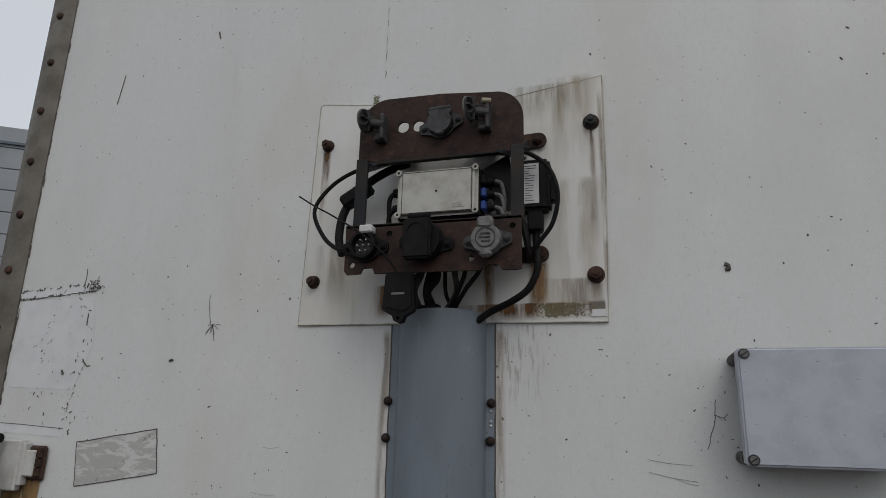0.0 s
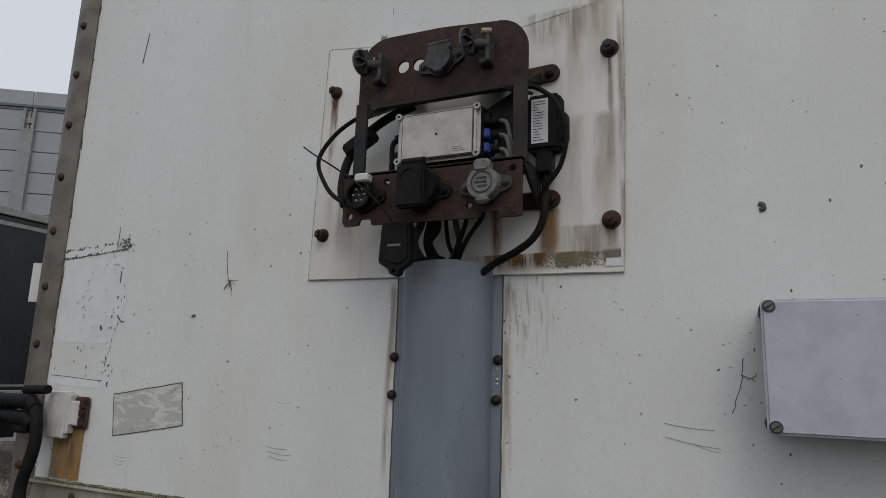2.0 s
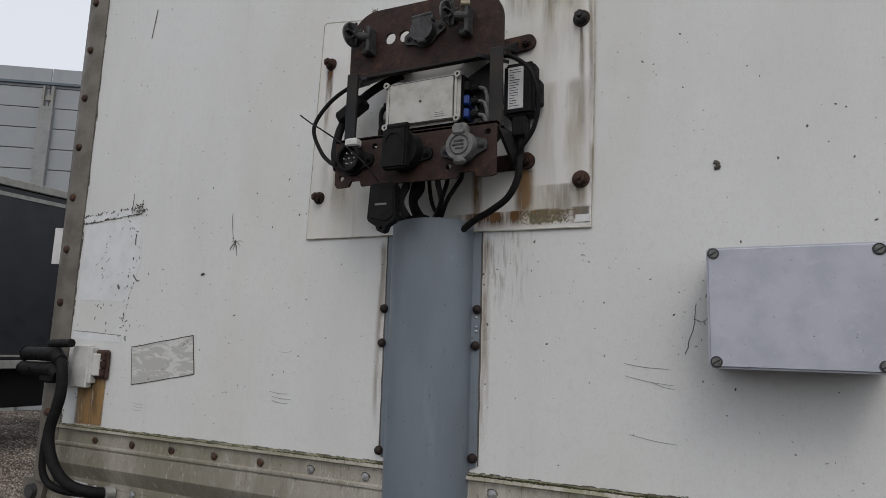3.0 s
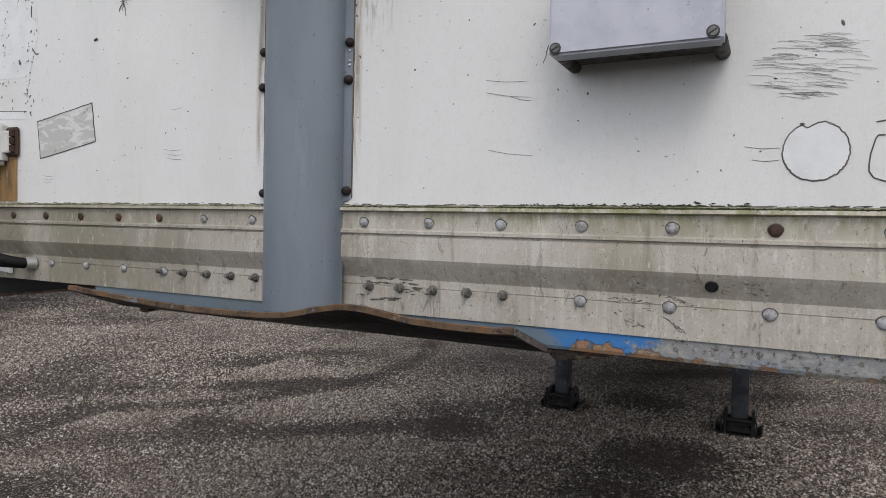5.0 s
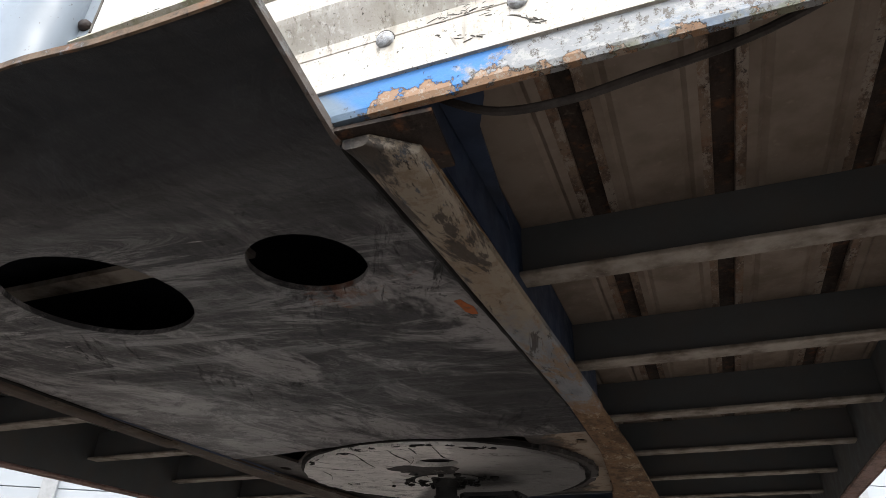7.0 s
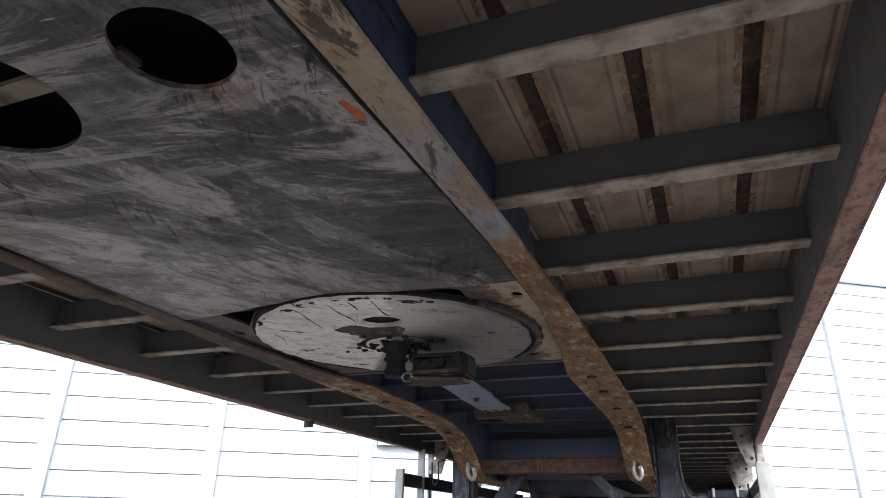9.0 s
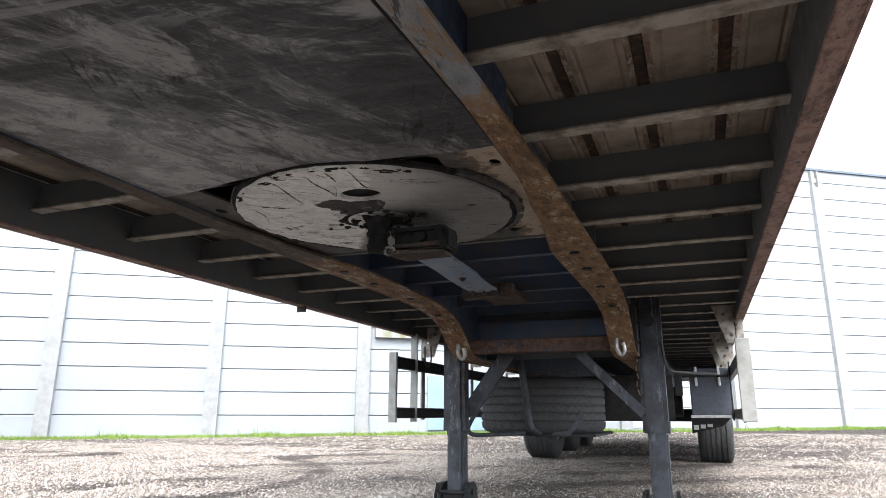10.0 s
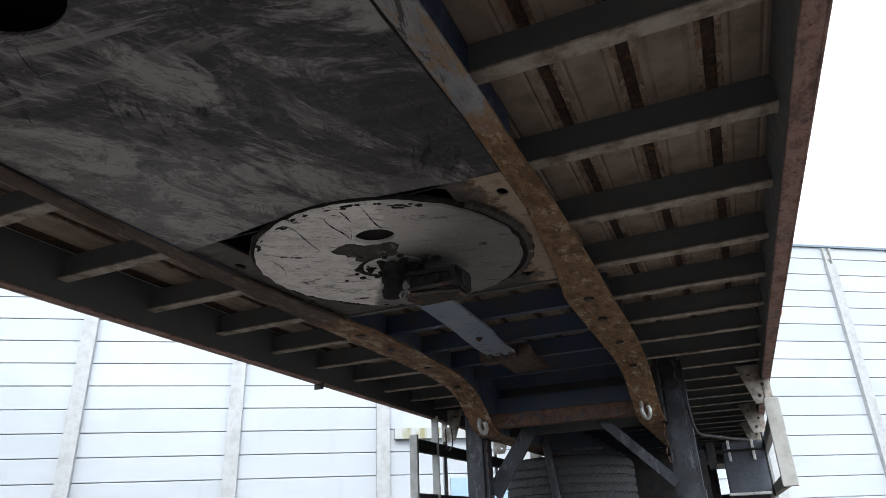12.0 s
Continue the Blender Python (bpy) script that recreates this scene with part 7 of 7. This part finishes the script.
for k in range(9):
    a = radians(190 + 20 * k)
    mark([(-0.538, 2.026), (-0.538 + (0.012 + 0.006 * (k % 3)) * math.cos(a), 2.026 + (0.016 + 0.008 * (k * 7 % 4)) * math.sin(a))], 0.0005, wob=0.0012)
mark([(-0.552, 2.094), (-0.550, 2.06), (-0.541, 2.024)], 0.0006, wob=0.0008)
mark([(0.540, 2.113), (0.546, 2.108), (0.543, 2.101)], 0.0042, wob=0.002)
mark([(-0.640, 1.945), (-0.63, 1.948)], 0.003, wob=0.001)
mark([(-0.897, 2.704), (-0.902, 2.67), (-0.91, 2.62)], 0.0012)
for z in (2.78, 2.745, 2.70, 2.665, 2.655, 2.61):
    mark([(-0.148, z), (-0.147, z - 0.008), (-0.148, z - 0.016)], 0.0005, M_FAINT, wob=0.0012)
mark([(-0.618, 2.79), (-0.612, 2.77)], 0.002)
for (x0, z0), (x1, z1) in (((0.385, 1.767), (0.458, 1.760)), ((0.386, 1.746), (0.467, 1.733)), ((0.43, 1.737), (0.467, 1.727)), ((0.392, 1.648), (0.470, 1.637)),
                           ((-0.400, 1.676), (-0.345, 1.673)), ((-0.395, 1.666), (-0.338, 1.662)), ((-0.39, 1.657), (-0.345, 1.652)), ((-0.38, 1.765), (-0.345, 1.766)),
                           ((-0.84, 1.624), (-0.80, 1.622)), ((-0.838, 1.616), (-0.80, 1.613)), ((-0.838, 1.608), (-0.81, 1.606)), ((0.79, 1.64), (0.835, 1.637)), ((0.80, 1.621), (0.835, 1.62))):
    mark([(x0, z0), ((x0 + x1) / 2, (z0 + z1) / 2 - 0.002), (x1, z1)], 0.0003)
mark([(0.505, 1.872), (0.502, 1.845), (0.497, 1.82), (0.484, 1.786)], 0.0006, wob=0.0014)
mark([(0.50, 1.845), (0.515, 1.84), (0.522, 1.848)], 0.0006, wob=0.001)
rng = random.Random(21)
for k in range(120):
    v = rng.uniform(-1, 1)
    half = 0.076 * math.sqrt(max(0.05, 1 - v * v))
    x, z = 0.868 + rng.uniform(-0.8, 0.8) * half + 0.006 * v, 1.750 + 0.045 * v
    w = rng.uniform(0.004, 0.022)
    mark([(x - w, z + 0.06 * w), (x, z), (x + w, z - 0.002 - 0.10 * w)], rng.uniform(0.00012, 0.00024), M_FAINT, wob=0.0007)
circ = [(0.879 + 0.0405 * math.cos(a), 1.631 + 0.0405 * math.sin(a)) for a in [radians(112 + 330 * k / 30) for k in range(31)]]
circ = [p for p in circ] + [(0.868, 1.664), (0.860, 1.670)]
part("round_patch", sheet(circ, [], front, -0.0009), M_PATCHW, marks, "round white patch with a dark rim")
mark(circ + circ[:1], 0.0010, wob=0.0009)
sq = [(0.948, 1.668), (1.03, 1.668), (1.03, 1.594), (0.948, 1.594), (0.948, 1.645), (0.958, 1.65)]
mark(sq, 0.0009, wob=0.0007)
rng = random.Random(71)
bm = bmesh.new()
for k in range(150):
    z = rng.uniform(1.56, 3.0)
    h, x = abs(rng.gauss(0, 0.007)) + 0.001, rng.choice((-1.1105, 1.1105)) + rng.gauss(0, 0.0015)
    tube([(x, -0.0008, z - h), (x + rng.gauss(0, 0.0007), -0.0012, z), (x + rng.gauss(0, 0.0007), -0.0008, z + h)], rng.uniform(0.0004, 0.0015), 5, bm, 2)
for k in range(260):
    x = rng.uniform(-1.1, 1.1)
    h = abs(rng.gauss(0, 0.006)) + 0.001
    z = 1.5540 + rng.gauss(0, 0.0008)
    tube([(x - h, -0.0022, z), (x, -0.0030, z + rng.gauss(0, 0.0005)), (x + h, -0.0022, z)], rng.uniform(0.0003, 0.0010), 5, bm, 2)
for k in range(36):
    x, z = -0.985 + rng.gauss(0, 0.05) + (0.06 if k % 3 else -0.05), rng.uniform(1.78, 2.14)
    h = rng.uniform(0.0008, 0.004)
    tube([(x - h * rng.random(), -0.0006, z - h), (x, -0.0010, z), (x + h * rng.random(), -0.0006, z + h)], rng.uniform(0.0003, 0.0009), 5, bm, 2)
for k in range(44):
    a = rng.uniform(0, 2 * math.pi)
    x, z = rng.choice(((0.52, 1.86), (0.50, 1.80), (0.30, 1.93), (-0.60, 1.62), (0.70, 1.62), (-0.45, 2.35)))
    x, z, h = x + rng.gauss(0, 0.03), z + rng.gauss(0, 0.04), rng.uniform(0.0005, 0.0025)
    tube([(x - h * math.cos(a), -0.0005, z - h * math.sin(a)), (x, -0.0009, z), (x + h * math.cos(a), -0.0005, z + h * math.sin(a))], rng.uniform(0.0003, 0.0008), 5, bm, 2)
tagged(part("sealant_flake", bm, M_GRIME, marks, "dark flakes of old sealant"), kind="stuff")
# seeds of dirt spread over the panel
rng = random.Random(31)
bm = bmesh.new()
for k in range(900):
    x, z = rng.uniform(-1.08, 1.08), rng.uniform(1.57, 3.1)
    r = abs(rng.gauss(0, 0.0007)) + 0.0004
    bmesh.ops.create_icosphere(bm, subdivisions=1, radius=1, matrix=Matrix.LocRotScale((x, -0.0002, z), Euler((0, rng.uniform(0, 3), 0)), (r * rng.uniform(0.6, 2.5), 0.0004, r)))
tagged(part("dirt_specks", bm, M_GRIME, marks), kind="stuff")
M_SCRAPE = plain("dark_scrape", (0.10, 0.095, 0.085), 0.7, 0, (0.05, 0.047, 0.04), 90)
# gouges on the bottom rail: trails of short broken scratches
rng = random.Random(14)
bm = bmesh.new()
for (x0, z0), (x1, z1), count, spread in (((0.607, 1.418), (0.667, 1.409), 18, 0.005), ((0.685, 1.419), (0.743, 1.399), 26, 0.0012), ((0.688, 1.383), (0.715, 1.363), 16, 0.0012), ((0.612, 1.385), (0.654, 1.367), 9, 0.004), ((0.606, 1.408), (0.67, 1.397), 16, 0.004)):
    for k in range(count):
        t = rng.random()
        x, z = x0 + (x1 - x0) * t + rng.gauss(0, spread), z0 + (z1 - z0) * t + rng.gauss(0, spread)
        a = math.atan2(z1 - z0, x1 - x0) + rng.gauss(0, 0.35)
        h = rng.uniform(0.0015, 0.006)
        p = [(x - h * math.cos(a), 0.0142, z - h * math.sin(a)), (x + rng.gauss(0, 0.0006), 0.0138, z + rng.gauss(0, 0.0006)), (x + h * math.cos(a), 0.0142, z + h * math.sin(a))]
        tube(p, rng.uniform(0.0002, 0.0007), 5, bm, 2)
for k in range(22):
    x = rng.choice((rng.uniform(0.64, 0.66), rng.uniform(0.77, 0.83), rng.uniform(0.77, 0.83)))
    z = rng.uniform(1.426, 1.446)
    y = -0.003 + (1.4485 - z) * 0.5556 - 0.0003
    h = rng.uniform(0.001, 0.004)
    tube([(x - h, y, z), (x, y, z), (x + h, y + 0.0008, z - 0.0005)], rng.uniform(0.0002, 0.0009), 5, bm, 2)
tagged(part("scratch_trail", bm, M_GRIME, marks, "broken dark gouges in the bottom rail"), kind="stuff")
for x, z, w, h in ((0.17, 1.418, 0.05, 0.003), (0.20, 1.408, 0.06, 0.002), (0.19, 1.378, 0.045, 0.003), (0.255, 1.397, 0.03, 0.004)):
    for k in range(16):
        u, v, r = x + rng.gauss(0, w * 0.5), z + rng.gauss(0, h * 0.7), rng.uniform(0.002, 0.011)
        part("scuff_mark", sheet([(u + r * math.cos(a) * rng.uniform(0.6, 1.2), v + 0.16 * r * math.sin(a) * rng.uniform(0.4, 1.6)) for a in [2 * math.pi * i / 11 for i in range(11)]], [], lambda p, q, d, k=k: (p, 0.0131 + 0.00005 * k + d, q), 0.002), M_SCRAPE, marks)

# ---- dark trailer parked alongside ----
dt = tagged(empty("parked_trailer"), "black curtain-sided trailer parked on the same yard", "trailer")
DX = -9.3
part("curtain", box(DX - 2.5, DX, -6.5, 5.6, 1.42, 3.95, 0.02), M_CURTAIN, dt, "black tarpaulin side")
part("roof_rail", box(DX - 2.52, DX + 0.03, -6.52, 5.62, 3.95, 4.07, 0.01), M_GUARD, dt, "pale roof rail")
part("roof_stripe", box(DX - 2.49, DX + 0.012, -6.5, 5.6, 3.80, 3.86), M_GUARD, dt)
part("floor_rail", box(DX - 2.52, DX + 0.03, -6.52, 5.62, 1.30, 1.42, 0.01), M_GUARD, dt, "pale floor rail")
part("floor_stripe", box(DX - 2.49, DX + 0.012, -6.5, 5.6, 1.47, 1.50), M_GUARD, dt)
part("chassis", box(DX - 2.0, DX - 0.3, -6.3, 5.4, 0.95, 1.30), M_STEEL, dt)
# black strip added so the space below the floor stays dark
part("underside_dark_strip", box(DX - 0.30, DX - 0.24, -6.3, 5.4, 0.72, 1.30, 0.01), M_BLACK, dt)
for y in (2.2, 3.5):
    wh = empty("wheel", dt)
    wheel_parts(wh, DX - 0.22, y, GZ(y) + 0.522, 1, M_BLACK)
